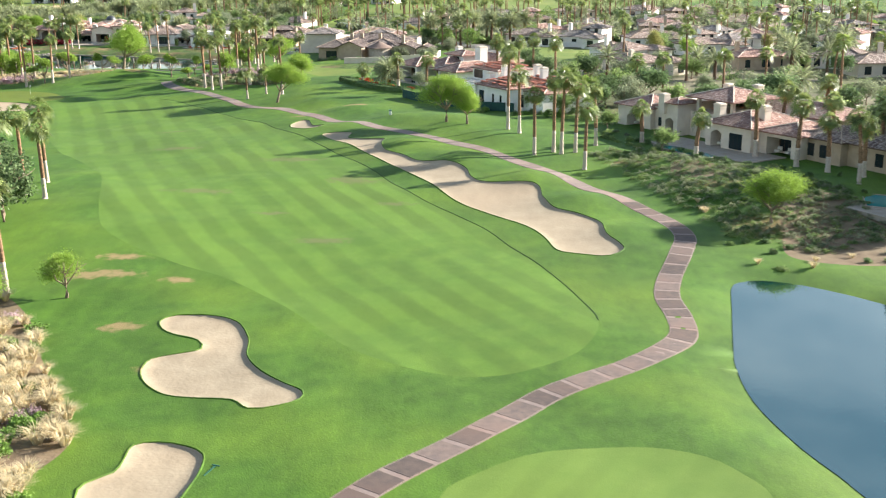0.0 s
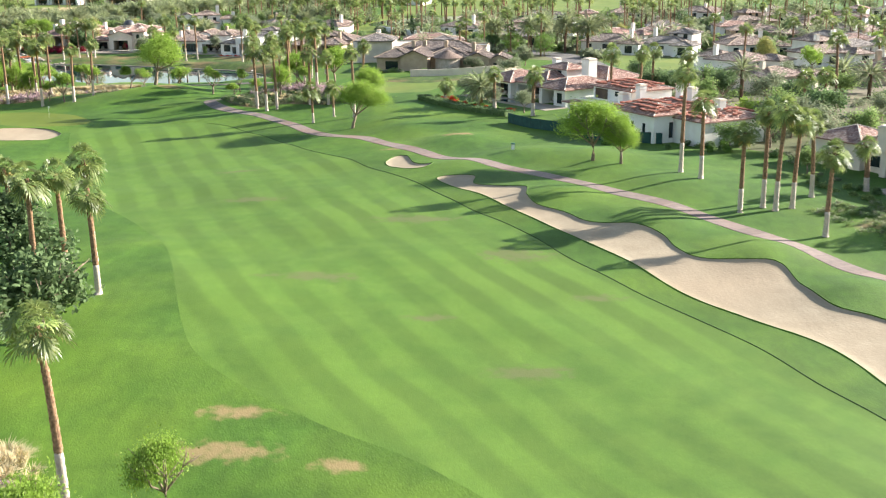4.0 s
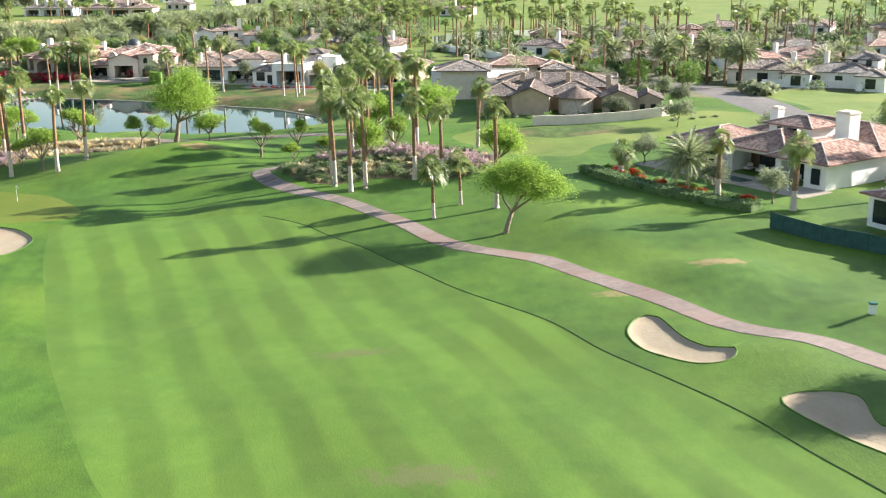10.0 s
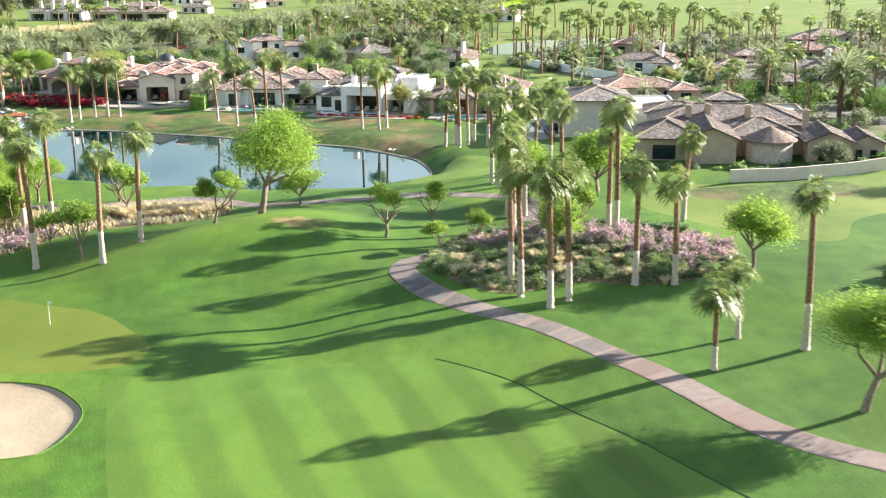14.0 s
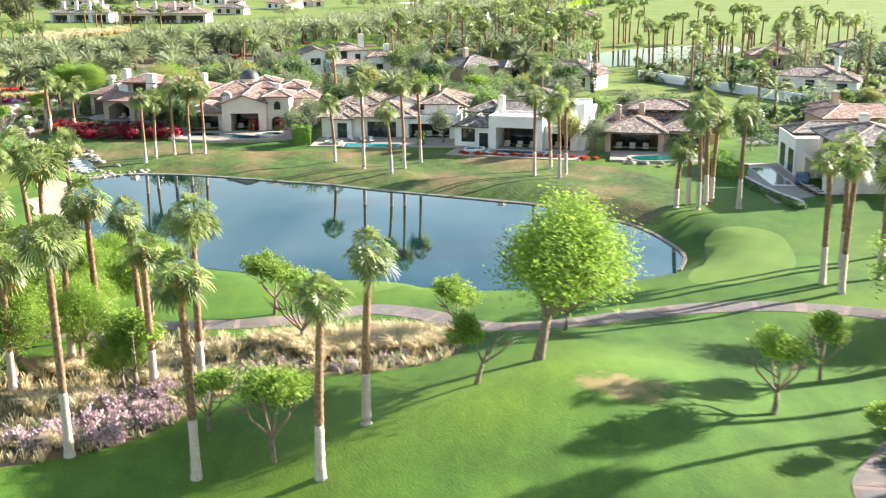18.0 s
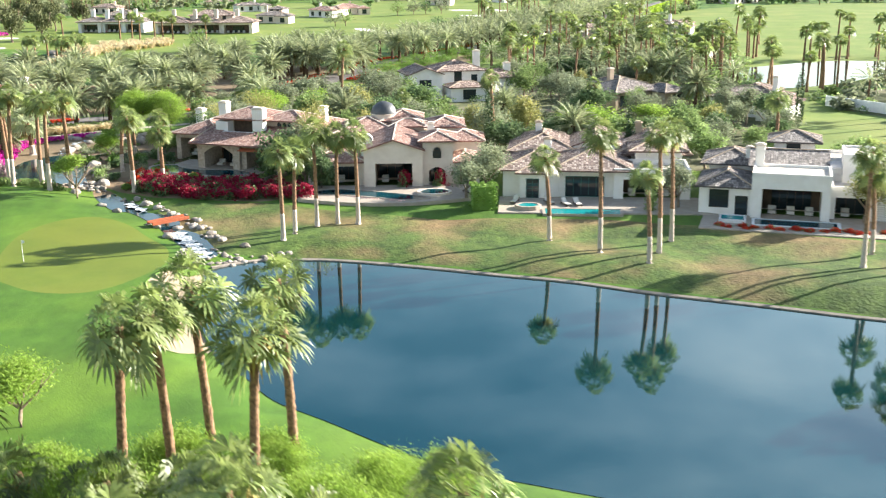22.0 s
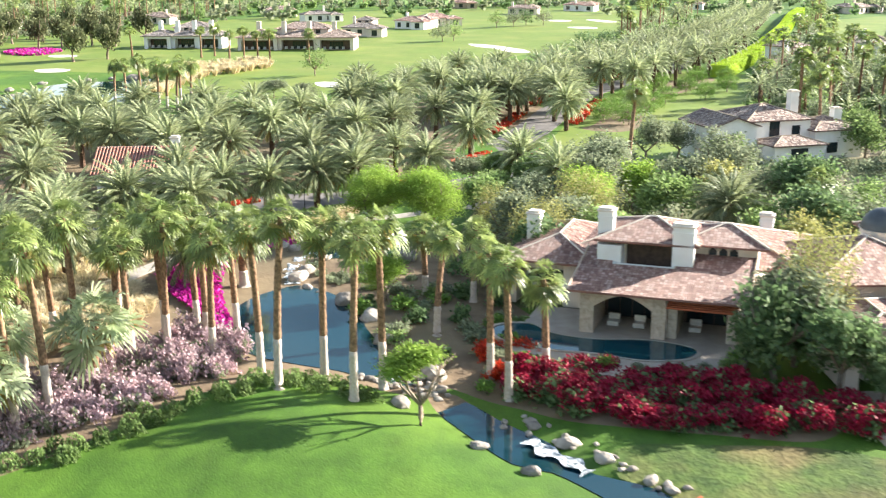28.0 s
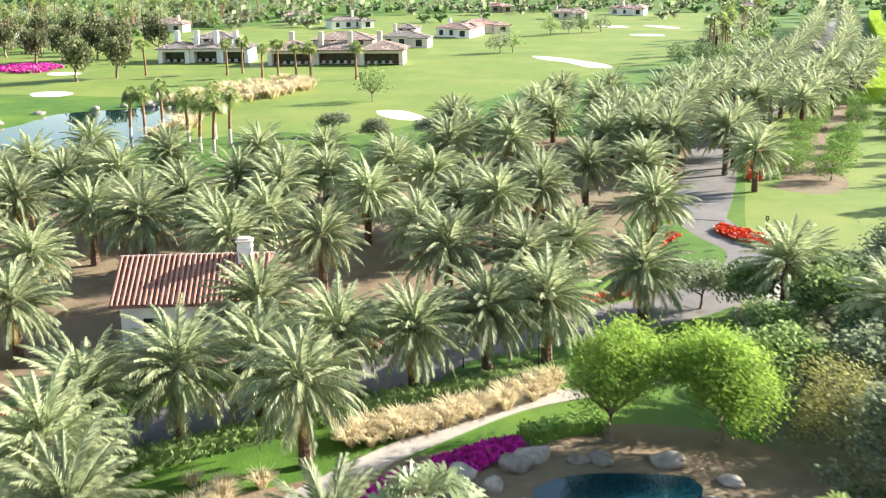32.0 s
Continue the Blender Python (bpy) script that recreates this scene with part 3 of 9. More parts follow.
BUNKERS = [spline(pairs(t), step=0.9) for t in (
    "-26.9,99.7 -25.8,101.3 -22.5,101.3 -19.5,99.4 -17.7,95.2 -17.1,90.9 -15.5,87.6 -13.2,84.7 -11.3,82.7 -11.3,80.8 -12.9,79.5 -15.1,79.2 -16.7,81.1 -19.6,81.9 -22.5,82.9 -24.7,85.3 -25.7,87.8 -25.5,90.4 -23.6,91.4 -21.5,92.4 -22.2,94.5 -24.6,95.9 -26.1,97.4",
    "-24.2,65.4 -24.2,67.5 -22.7,69.1 -22.5,70.8 -22.4,73.1 -20.7,73.7 -18.6,73.2 -17.1,72 -16.8,69.4 -17,66.9 -17.4,64.6 -19.2,61.8 -22.4,61.8",
    "-21.4,198.2 -19.8,200 -16,199 -16.2,194.2 -13.2,191.6 -9.6,189.4 -9.8,183.9 -8.8,179.6 -5.9,176 -3.4,171.2 1.5,168.6 4,165.5 4.6,161.2 6.1,157.2 10.4,155.7 14,154.4 14.2,148 15.1,142.3 18.3,139.5 20.3,136 20.3,130.4 21.2,126.7 21.4,123.9 20.1,121.9 18.5,121.3 15.5,122.4 13.6,124.1 12.7,129.8 10.8,134.6 7,139.8 3.4,145.3 0.6,151.4 -2.2,159.2 -6.9,167.7 -10.8,175.9 -15.2,185.6 -19.2,192.8",
    "-29.2,215.1 -27.8,218.2 -26,218.2 -24.9,213 -23.6,209.9 -21.9,208.8 -22.8,206.4 -25.2,206.4 -27.1,208.3 -28.7,211.1",
    "-106.5,258 -101.6,260.6 -97.1,260.3 -94.2,257.8 -92.9,255.4 -92.7,252.6 -93.4,249.4 -95,247.9 -101.2,246.9 -106.5,251",
    "-149.8,390.2 -147.6,389.4 -146.3,392.2 -145.6,387.7 -145.6,382.9 -145,378.7 -143.7,374.8 -142.2,371.3 -141,368 -142,367 -143.3,365.8 -144.3,365.8 -145.2,366.9 -145.9,369.6 -146.8,371.2 -148.3,373.4 -149.1,374.8 -148.1,377.1 -148.1,379.7 -149.5,381.8 -150.7,384.6 -150.5,387.6",
)]
FAR_BUNKERS = [spline(pairs(t), step=2.0) for t in (
    "-197,630 -192,630 -187,619 -190,616 -195,621", "-155,752 -149,748 -142,735 -137,722 -137,712 -143,715 -147,730 -153,740",
    "-114,900 -108,902 -101,897 -103,888 -110,890", "-109,844 -103,846 -97,842 -98,833 -106,835", "-93,902 -87,900 -81,882 -86,878 -91,890",
    "-279,668 -274,671 -269,667 -270,661 -276,661", "-291,716 -286,718 -281,713 -284,709 -289,710",
)]
# outline and level of each water
WATERS = [(spline(pairs(t)), level) for t, level in (
    ("44.7,105.2 42,108.6 38.4,112 34.7,113.8 32.1,113.2 30.7,111.2 28.9,104 26.5,94.2 25.3,88.6 24.8,81.3 25.7,73.9 27.1,68.5 28.9,63 36,54 48,52 58,62 60,80 52,96", -0.55),
    ("-146.1,392.5 -141.4,396 -136,396 -131,395 -122.5,392 -116,389.3 -109.2,386.7 -101.6,382.5 -93.3,378.7 -85.7,375 -80.8,372.5 -74.3,365.7 -70.1,360.4 -68,353.2 -67.4,347.1 -69.1,341.8 -71.2,339.7 -78,336.5 -86.2,334.7 -92.3,335.5 -99.1,338.6 -104,339.9 -110.4,341.3 -116.5,343.8 -122.8,347 -130.5,354 -134.6,357.7 -137.5,362.4 -140,365.5 -141.4,368.8 -143.6,374.8 -145.3,381.8 -145.6,387", -1.65),
    ("-168.8,428.6 -166.2,423.1 -163.4,418.5 -161,417.2 -158.6,414.2 -156.3,410.7 -154.8,408.1 -153.2,404.9 -151.7,402 -149.5,398 -147.6,394.6 -145.9,396.2 -148.3,402.7 -150.5,406.5 -152.4,408.1 -153.5,412.1 -155.2,415 -157.2,416.2 -159.5,417.9 -160.8,421.5 -163.4,424.6 -166.6,429.2", -1.0),
    ("-181.2,455.7 -179.3,454.8 -176.9,452 -175.4,449.5 -174.5,446.2 -173.9,443 -173,440.3 -172,436 -170.2,432 -169.5,430.5 -171.5,430 -175,433 -178.5,434.6 -182.8,437.3 -185,443.5 -185.7,449 -184,453.1", -0.35),
    ("-266,614 -262,633 -250,640.4 -240,643.9 -236,622 -235,601 -237,584 -243,574 -241,556 -262,548 -290,560 -300,590 -285,610", -0.4),
    ("-50.4,549.8 -41.5,575 -29.4,585.5 -10.1,595.7 3,590.5 -4.1,566.5 -29.3,540 -46.8,534", -0.4),
    ("-180.2,466.6 -178,468 -175,468.2 -171.3,467.6 -170.8,466.3 -171.8,463.9 -173.5,463.2 -177,463 -179.6,462.8 -180.6,464", 0.35),
)]
BEDS = [spline(pairs(t)) for t in (
    "-46,108 -40,101.1 -34.7,89.8 -31.1,82.5 -27.2,74.1 -28.2,68 -29,60 -50,60 -58,90 -54,112",
    "-67.5,287 -65.7,295 -61.6,302.8 -53.2,304 -46.6,300.7 -40.2,298.4 -35.7,294 -37.5,285 -43.2,280.8 -49.1,280.4 -54.8,281 -60,279 -65,281",
    "-134,300 -128,309 -121,317 -114.1,318.5 -105.4,317.5 -96,319.2 -92.2,316 -93.5,311.5 -97,309.2 -104.9,308.5 -110.3,305 -114.7,299.5 -120.5,296 -128,293 -145,288 -160,300 -165,318 -150,322",
    "-206,410 -196,414 -190,420 -184.5,427.5 -178,431.8 -170.5,428.5 -167,430 -163,427 -158,423.5 -150,421.5 -143.5,420 -140.5,425 -145,430.5 -155,436 -160,446 -163,456 -164,470 -172,476 -186,472 -200,466 -222,460 -240,440 -235,412",
    "40,121 46,117 56,119 64,128 62,138 52,146 45,142 42,131",
    "34,158 38,153 43,157 41,163 36,165",
    "-246,480 -222,480.5 -206,484 -196,491 -189,499 -176,506 -166,515 -164,532 -158,544 -146,570 -150,590 -168,592 -190,560 -212,548 -246,545",
)]
BANK = spline(pairs("-147,398.5 -141,397 -131,396 -122,393.2 -109,387.8 -101,383.6 -93,379.6 -81,373.4 -74,366.6 -69.4,360.6 -64,366 -62,376 -68,391 -85,400.5 -100,407 -118,409.5 -135,414 -143,418.5 -150,420 -157,419.5 -156,413.5 -151,406"))
GARDENS = [spline(pairs(t), step=6.0) for t in (
    "-160,500 -166,452 -140,448 -100,442 -70,432 -66,450 -58,500 -90,545 -150,520",
    "30,212 60,192 90,162 150,200 150,360 60,368 24,330 22,270 16,240",
    "-40,404 -8,398 10,356 60,354 230,380 260,560 120,620 60,575 0,540 -28,522 -44,498 -20,446 -34,430",
    "-420,560 -310,560 -345,690 -345,800 -280,1000 -460,1000")]
DEAD_PATCHES = [spline(pairs("-33,320.5 -28,321 -20,322.5 -14,322 -12,317 -18,312 -24,310 -30,313 -34,317"))]
FAR_LAWN = spline(pairs("-234,606 -226,596 -214,604 -196,600 -176,642 -142,700 -98,770 -44,910 -40,1000 -200,1020 -330,800 -330,690 -262,660 -236,650"), step=6.0)
ORCHARD = spline(pairs("-152,516 -145,551 -133,588 -118,622 -106,648 -88,640 -96,600 -108,560 -118,530 -132,520"), step=4.0)
FAR_LAWN_RIGHT = spline(pairs("-66,450 -54,431 -38,430 -20,447 -45,500 -28,528 0,546 36,566 76,592 125,640 195,760 235,880 120,935 20,880 -26,760 -40,640 -50,600 -50,560 -58,500"), step=6.0)
COURT = spline(pairs("-244,463 -226,466.5 -212,469.8 -205.3,471.2 -197,477 -191,481.2 -186.5,483 -182.5,488.5 -172,493 -163,498 -153,507 -147.5,511 -149,517 -151.5,525 -152.6,536 -158,537 -157.5,526 -156,518 -160,510 -168,503 -179,497.5 -190,495 -197,486 -206,479 -220,475.5 -244,472.5"))
CROSS_ROAD = spline(pairs("-44,409 -30,401 -12,396.5 0,391 8.5,378 12.6,356 14.5,336 18,318 27,300 40,286 47,293 34,306 27,320 24.5,336 23.4,356 19.6,378 10,397 -4,404.5 -26,410 -40,416"), step=2.0)
MOUNDS = [(-58, 140, 24, 2.4), (12, 198, 34, 2.6), (-72, 236, 22, -1.5), (5, 338, 52, 2.2), (-105, 396, 42, -1.3), (-100, 295, 7, 0.6),
          (-6, 184, 3.2, 1.15), (3.4, 171.6, 3.2, 1.2), (13, 158.6, 3.0, 1.1), (19, 146, 3.0, 1.15), (24, 132, 2.6, 0.6), (-18.6, 206, 3.0, 0.6), (-77, 283, 6, 0.9), (-66, 283, 4.5, 0.9), (-78, 273, 6, -0.7), (-84, 302.5, 7, 2.5), (-93, 296, 7, 0.9), (-111, 292, 7.5, -0.9),
          (-72, 270, 4, 0.5), (-51, 289.5, 6, 1.9), (-17.5, 230.6, 4.6, 1.5), (-8, 214, 4.5, 1.1), (-25, 246, 4.6, 1.3), (2, 208, 4.6, 1.3), (-29, 256, 4.6, 1.2), (10, 190, 4.5, 0.8), (-30, 268, 6, 0.8), (-180, 420, 8, 0.8), (50, 150, 9, 1.7), (44, 164, 7, 0.8), (38, 150, 5, 1.2), (36, 166, 5, 1.0),
          (-134, 404.5, 4, 0.5), (-122.5, 401, 4, 0.6), (-111, 396.5, 4, 0.55), (-100, 391.5, 4, 0.6), (-90, 386.5, 4, 0.55), (-80, 381, 4, 0.5), (-116.6, 398.6, 2.8, -0.35), (-95, 388.6, 2.8, -0.4), (-128, 402.6, 2.8, -0.35)]


VILLA_LAWN = spline(pairs("-42,316 -34,323.5 -28,322 -14,323.4 -4,328.6 6,335.6 14,334 30,336 30,322 12,318 0,313 -10,306 -19,301 -24,292 -30,296 -37,304"))
ROAD_LAWN = spline(pairs("26,368 26.5,342 29,326 38,318 62,330 62,371 44,367"))
ORCHARD_SOIL = [spline(pairs(t)) for t in ("-141.5,550 -138,557 -131,580 -122,600 -116,604 -121,590 -127,570 -131,552 -136,546", "-121,602 -114,620 -103,634 -98,630 -106,612 -116,598")]


# ground of the villas, held up above the course and the lake: outline, level and how far the bank runs out
SHELVES = [(spline(pairs(t), step=3.0), level, reach) for t, level, reach in (
    ("-26,280 -19.5,265.5 -14,257.5 -11,251 -10.5,246 -7,238.5 -3,234 2,228 7,222.5 14,219 24,206 31,193 40,177 48,165 57,160 100,150 170,200 170,330 70,345 20,325 -2,312 -14,300", 2.05, 15.0),
    ("-142,419 -138,416 -128,414.5 -118,416.5 -115,410 -103,408.6 -92,408 -92,402.5 -80,398.6 -70,394.6 -66,394 -54,392 -50,398 -50,440 -140,450", -0.3, 9.0),
)]


def roll(x, y):
    """Slow swells of the course, dying out towards the lake villas."""
    w = 0.10 * np.sin(0.21 * x + 0.12 * y) + 0.08 * np.sin(0.29 * y - 0.18 * x + 1.0) + 0.05 * np.sin(0.47 * x + 0.31 * y + 2.0) + 0.04 * np.sin(0.13 * x - 0.52 * y)
    return w * np.clip((395 - y) / 20, 0, 1)


def macro(x, y):
    return roll(x, y) + sum(a * np.exp(-((x - cx) ** 2 + (y - cy) ** 2) / (2 * s * s)) for cx, cy, s, a in MOUNDS)


def land(pts):
    """Height of the ground at rows of x, y."""
    pts = np.asarray(pts, float)
    z = macro(pts[:, 0], pts[:, 1])
    for poly, level, reach in SHELVES:
        held = np.where(inside(poly, pts), 1.0, 1 - smooth01(edge_distance(poly, pts, reach) / reach))
        z = z + np.maximum(level - z, 0) * held
    for poly, level in WATERS:
        d = edge_distance(poly, pts, 8.0)
        into = inside(poly, pts)
        z = np.where(into, level - 0.7 * smooth01(d / 1.5), np.minimum(z, z + (level + 0.06 - z) * (1 - smooth01(d / 5.0))) if level < -0.9 else z + (level + 0.06 - z) * (1 - smooth01(d / 5.0)))
        z = np.where((d < 1e-4), level - 0.05, z)
    for poly in BUNKERS:
        d = edge_distance(poly, pts, 4.0)
        z = z + np.where(inside(poly, pts) & (d > 1e-4), -0.10 * smooth01(d / 0.4) - 0.16 * smooth01(d / 4.0), 0.06 * np.exp(-((d / 1.3) ** 2)))
    return z


def ground_z(x, y):
    return float(land([(x, y)])[0])


def cart_line():
    return spline(pairs("-16,50 -12,57 -7.5,62.6 -4.5,66.5 -1.5,70.1 1.5,73.5 5,77.9 8.2,81.8 12,84.9 16.3,88.2 19.9,91.8 22.3,95.8 22.9,100.6 23,106.7 24.6,113.4 27.6,122 29.6,129.2 29,135.7 26.4,143.3 22.3,151.7 16,164 7.9,177.6 1.9,185.6 -2.7,191.9 -7.8,199.3 -13.6,206.7 -20.2,215 -26.3,226 -32.5,237.6 -37.6,242.7 -43.1,248.1") + pairs("-45.8,251.8 -48.8,258.2 -52.9,264.5 -56.6,269.5 -60.5,273.4 -64.4,276.6 -68,279.8 -70,284 -69.5,288.5 -67,292.4 -61.5,299.2 -57.8,303.7 -55.2,307.8 -54.4,313.6 -56,318.5 -60.5,321.4 -66.3,323 -72,323.2 -76,322.2 -81.2,320 -87,318.9 -90.2,319.3 -93.1,321.5 -97,324.4 -101,325.6 -105,323.5 -110.5,321.8 -117,321.2 -123,320.6 -135,322 -150,331"), closed=False, step=0.5)


# ---- the ground: one sheet cut along the outlines of its surfaces ----
def build_ground():
    from mathutils.geometry import delaunay_2d_cdt
    loops = [*GARDENS, FAIRWAY, BANK, COURT, CROSS_ROAD, FAR_LAWN, FAR_LAWN_RIGHT, ORCHARD, VILLA_LAWN, ROAD_LAWN, *ORCHARD_SOIL, *GREENS, *TEES, *BUNKERS, *FAR_BUNKERS, *BEDS, *DEAD_PATCHES, *[w for w, _ in WATERS]]
    pts, edges = [], []
    for lp in loops:
        s = len(pts)
        pts += [tuple(p) for p in lp]
        edges += [(s + i, s + (i + 1) % len(lp)) for i in range(len(lp))]
    for b in BUNKERS:
        for d in (0.35, 1.2):
            step = np.roll(b, -1, 0) - np.roll(b, 1, 0)
            nrm = np.stack([-step[:, 1], step[:, 0]], 1) / np.hypot(*step.T)[:, None]
            area = 0.5 * np.sum(b[:, 0] * np.roll(b[:, 1], -1) - np.roll(b[:, 0], -1) * b[:, 1])
            q = b + nrm * d * (1 if area > 0 else -1)
            q = q[inside(b, q) & (edge_distance(b, q) > d * 0.9)]
            pts += [tuple(p) for p in q]
    for side in (-1.75, 0.0, 1.75):
        q = cart_line()[::3]
        d = np.gradient(q, axis=0)
        q = q + np.stack([-d[:, 1], d[:, 0]], 1) / np.hypot(*d.T)[:, None] * side
        pts += [tuple(p) for p in q]
    rng = np.random.default_rng(4)
    for x0, x1, y0, y1, s in ((-240, 80, 46, 500, 3.2), (-420, 260, 500, 900, 14.0), (80, 260, 46, 500, 14.0), (-420, -240, 46, 500, 14.0)):
        g = np.stack(np.meshgrid(np.arange(x0, x1, s), np.arange(y0, y1, s)), -1).reshape(-1, 2)
        pts += [tuple(p) for p in g + rng.uniform(-0.25, 0.25, g.shape) * s]
    for r in (1100, 1800, 2600):
        pts += [(-90 + r * math.cos(a), 480 + r * math.sin(a)) for a in np.linspace(0, 2 * math.pi, 24, endpoint=False)]
    vs, _, fs, *_ = delaunay_2d_cdt([Vector(p) for p in pts], edges, [], 0, 1e-4)
    v = np.array([(p.x, p.y) for p in vs])
    f = np.array([tuple(t) for t in fs if len(t) == 3])
    c = v[f].mean(1)
    z = land(v)
    zone = np.full(len(f), "ground", object)

    def mark(name, polys):
        for p in polys:
            zone[inside(p, c)] = name

    mark("garden_ground", GARDENS)
    mark("far_fairway", [FAR_LAWN, FAR_LAWN_RIGHT, ORCHARD])
    mark("villa_lawn", [VILLA_LAWN, ROAD_LAWN])
    mark("lake_bank", [BANK])
    mark("dry_turf", DEAD_PATCHES)
    mark("planting_bed", BEDS + ORCHARD_SOIL)
    mark("road", [COURT, CROSS_ROAD])
    mark("fairway", [FAIRWAY])
    mark("tee_box", TEES)
    mark("putting_green", GREENS)
    mark("far_bunker", FAR_BUNKERS)
    mark("bunker", BUNKERS)
    mark("lake_bed", [w for w, _ in WATERS])
    looks = dict(garden_ground=("garden_soil", "gravel and low planting between the villas"), ground=("rough_grass", "mown green rough grass of a golf course"), fairway=("fairway", "fairway turf mown in pale and dark stripes"), lake_bank=("bank", "sunburnt grass bank above the lake"),
                 dry_turf=("bank", "dry yellowed turf patch"), planting_bed=("dirt", "brown desert soil of a planting bed"), road=("asphalt", "grey paved road and entrance court"), tee_box=("tee", "close-mown tee box turf"),
                 putting_green=("green", "yellow-green close-cut putting green"), bunker=("sand", "raked beige sand bunker"), far_bunker=("white_sand", "white sand bunker on a far fairway"),
                 villa_lawn=("lawn", "pale green lawn before the stone villa"), far_fairway=("lawn", "smooth bright fairway in the distance"), lake_bed=("dirt", "brown lake bed below the water"))
    single = dict(bunker=BUNKERS, far_bunker=FAR_BUNKERS, tee_box=TEES, putting_green=GREENS, planting_bed=BEDS + ORCHARD_SOIL, garden_ground=GARDENS)
    for name, (mat, label) in looks.items():
        own = zone == name
        for poly in single.get(name, [None]):
            sel = f[own if poly is None else own & inside(poly, c)]
            if not len(sel):
                continue
            used, inv = np.unique(sel, return_inverse=True)
            me = mesh_of(name, np.c_[v[used], z[used]], inv.reshape(-1, 3).tolist(), M[mat], smooth=True)
            tagged(new(name, me), label, "ground", kind="structure")
    for i, (poly, level) in enumerate(WATERS):
        vs, _, fs, *_ = delaunay_2d_cdt([Vector(p) for p in poly], [(j, (j + 1) % len(poly)) for j in range(len(poly))], [], 1, 1e-4)
        me = mesh_of("water", [(p.x, p.y, level) for p in vs], [tuple(t) for t in fs], M["stream" if i in (2, 3, 6) else "lake"])
        label = ("still pond water beside the path", "calm blue lake water mirroring palms", "dark rippling stream water", "blue-green upper pond water", "far pond water by the fairway", "far pale lake water", "dark water of the small upper pool")[i]
        tagged(new("water", me), label, "water", kind="structure")


build_ground()


def strip(line, half, lift=0.03, thick=0.0):
    """Left and right edge of a band along a line, laid on the ground."""
    line = np.asarray(line)
    d = np.gradient(line, axis=0)
    n = np.stack([-d[:, 1], d[:, 0]], 1) / np.hypot(*d.T)[:, None]
    out = []
    for side in (half, -half):
        q = line + n * side
        out.append(np.c_[q, land(q) + lift])
    return out


def ribbon(name, line, w0, w1, z0, z1, mat, label, category, kind="structure"):
    """A solid band between two offsets of a line, from z0 below to z1 above the ground."""
    line = np.asarray(line)
    d = np.gradient(line, axis=0)
    n = np.stack([-d[:, 1], d[:, 0]], 1) / np.hypot(*d.T)[:, None]
    a, b = line + n * w0, line + n * w1
    za, zb = land(a), land(b)
    rows = np.stack([np.c_[a, za + z0], np.c_[a, za + z1], np.c_[b, zb + z1], np.c_[b, zb + z0]], 1)
    k = len(line)
    faces = [(4 * i + j, 4 * i + (j + 1) % 4, 4 * i + 4 + (j + 1) % 4, 4 * i + 4 + j) for i in range(k - 1) for j in range(4)]
    faces += [(0, 1, 2, 3), (4 * k - 1, 4 * k - 2, 4 * k - 3, 4 * k - 4)]
    return tagged(new(name, mesh_of(name, rows.reshape(-1, 3), faces, mat)), label, category, kind=kind)


def build_path():
    line = cart_line()
    root = ribbon("cart_path", line, -1.32, 1.32, -0.1, 0.035, M["paving_pink"], "winding cart path of dark panels and pale concrete bands", "path")
    left, right = strip(line, 1.2, 0.05)
    i, rng = 0, random.Random(3)
    while i < len(line) - 12:
        size = rng.choice((4, 5, 5, 5, 6))
        a, b = left[i : i + size + 1], right[i : i + size + 1]
        top = np.concatenate([a, b[::-1]])
        k = len(top)
        o = top.mean(0)
        verts = np.concatenate([top - o, top - o - (0, 0, 0.05)])
        faces = [tuple(range(k))[::-1]] + [(j, (j + 1) % k, k + (j + 1) % k, k + j) for j in range(k)]
        piece("panel", mesh_of("panel", verts, faces, M["paving" if o[1] < 146 else "paving_pink" if o[1] < 263 else "paving_grey"]), root, Matrix.Translation(o))
        i += size + (1 if rng.random() < 0.9 else 2)


build_path()
# kerb of the lake's far shore
far_shore = spline(pairs("-146,393.2 -141.4,396 -136,396 -131,395 -122.5,392 -116,389.3 -109.2,386.7 -101.6,382.5 -93.3,378.7 -85.7,375 -80.8,372.5 -74.3,365.7 -70.1,360.4 -68,353.2 -67.4,347.1 -69.1,341.8"), closed=False)
ribbon("lake_kerb", far_shore, -0.15, 0.25, -0.5, 0.14, M["kerb"], "low dark stone kerb along the lake shore", "kerb")
LONG_ROAD = spline(pairs("-156,533 -149.6,552.5 -141.7,580 -133,604 -109,645 -86,697 -62,758 -43,808 -10,900 30,1000"), closed=False, step=4.0)
ribbon("avenue", LONG_ROAD, -3.6, 3.6, -0.3, 0.05, M["asphalt"], "long straight grey asphalt avenue between date palms", "road")
FOOTPATH = spline(pairs("-203,447 -199,455 -195,464 -190,470.5 -186,474.5 -180,479.5 -172,483 -166,487"), closed=False)
ribbon("footpath", FOOTPATH, -1.0, 1.0, -0.1, 0.05, M["concrete"], "pale concrete footpath by the hedge", "path")
DRIVE = spline(pairs("-163,486 -160.5,491 -156.5,499 -152.5,506 -149.5,511"), closed=False)
ribbon("driveway", DRIVE, -1.9, 1.9, -0.1, 0.05, M["concrete"], "pale concrete driveway", "path")
# cut edge of the fairway's right side
edge = [p for p in FAIRWAY[:len(FAIRWAY) // 2] if 98 < p[1] and p[0] > -68]
ribbon("fairway_edge", edge, -0.04, 0.04, -0.02, 0.04, M["mown_edge"], "thin dark cut edge of the fairway", "turf")


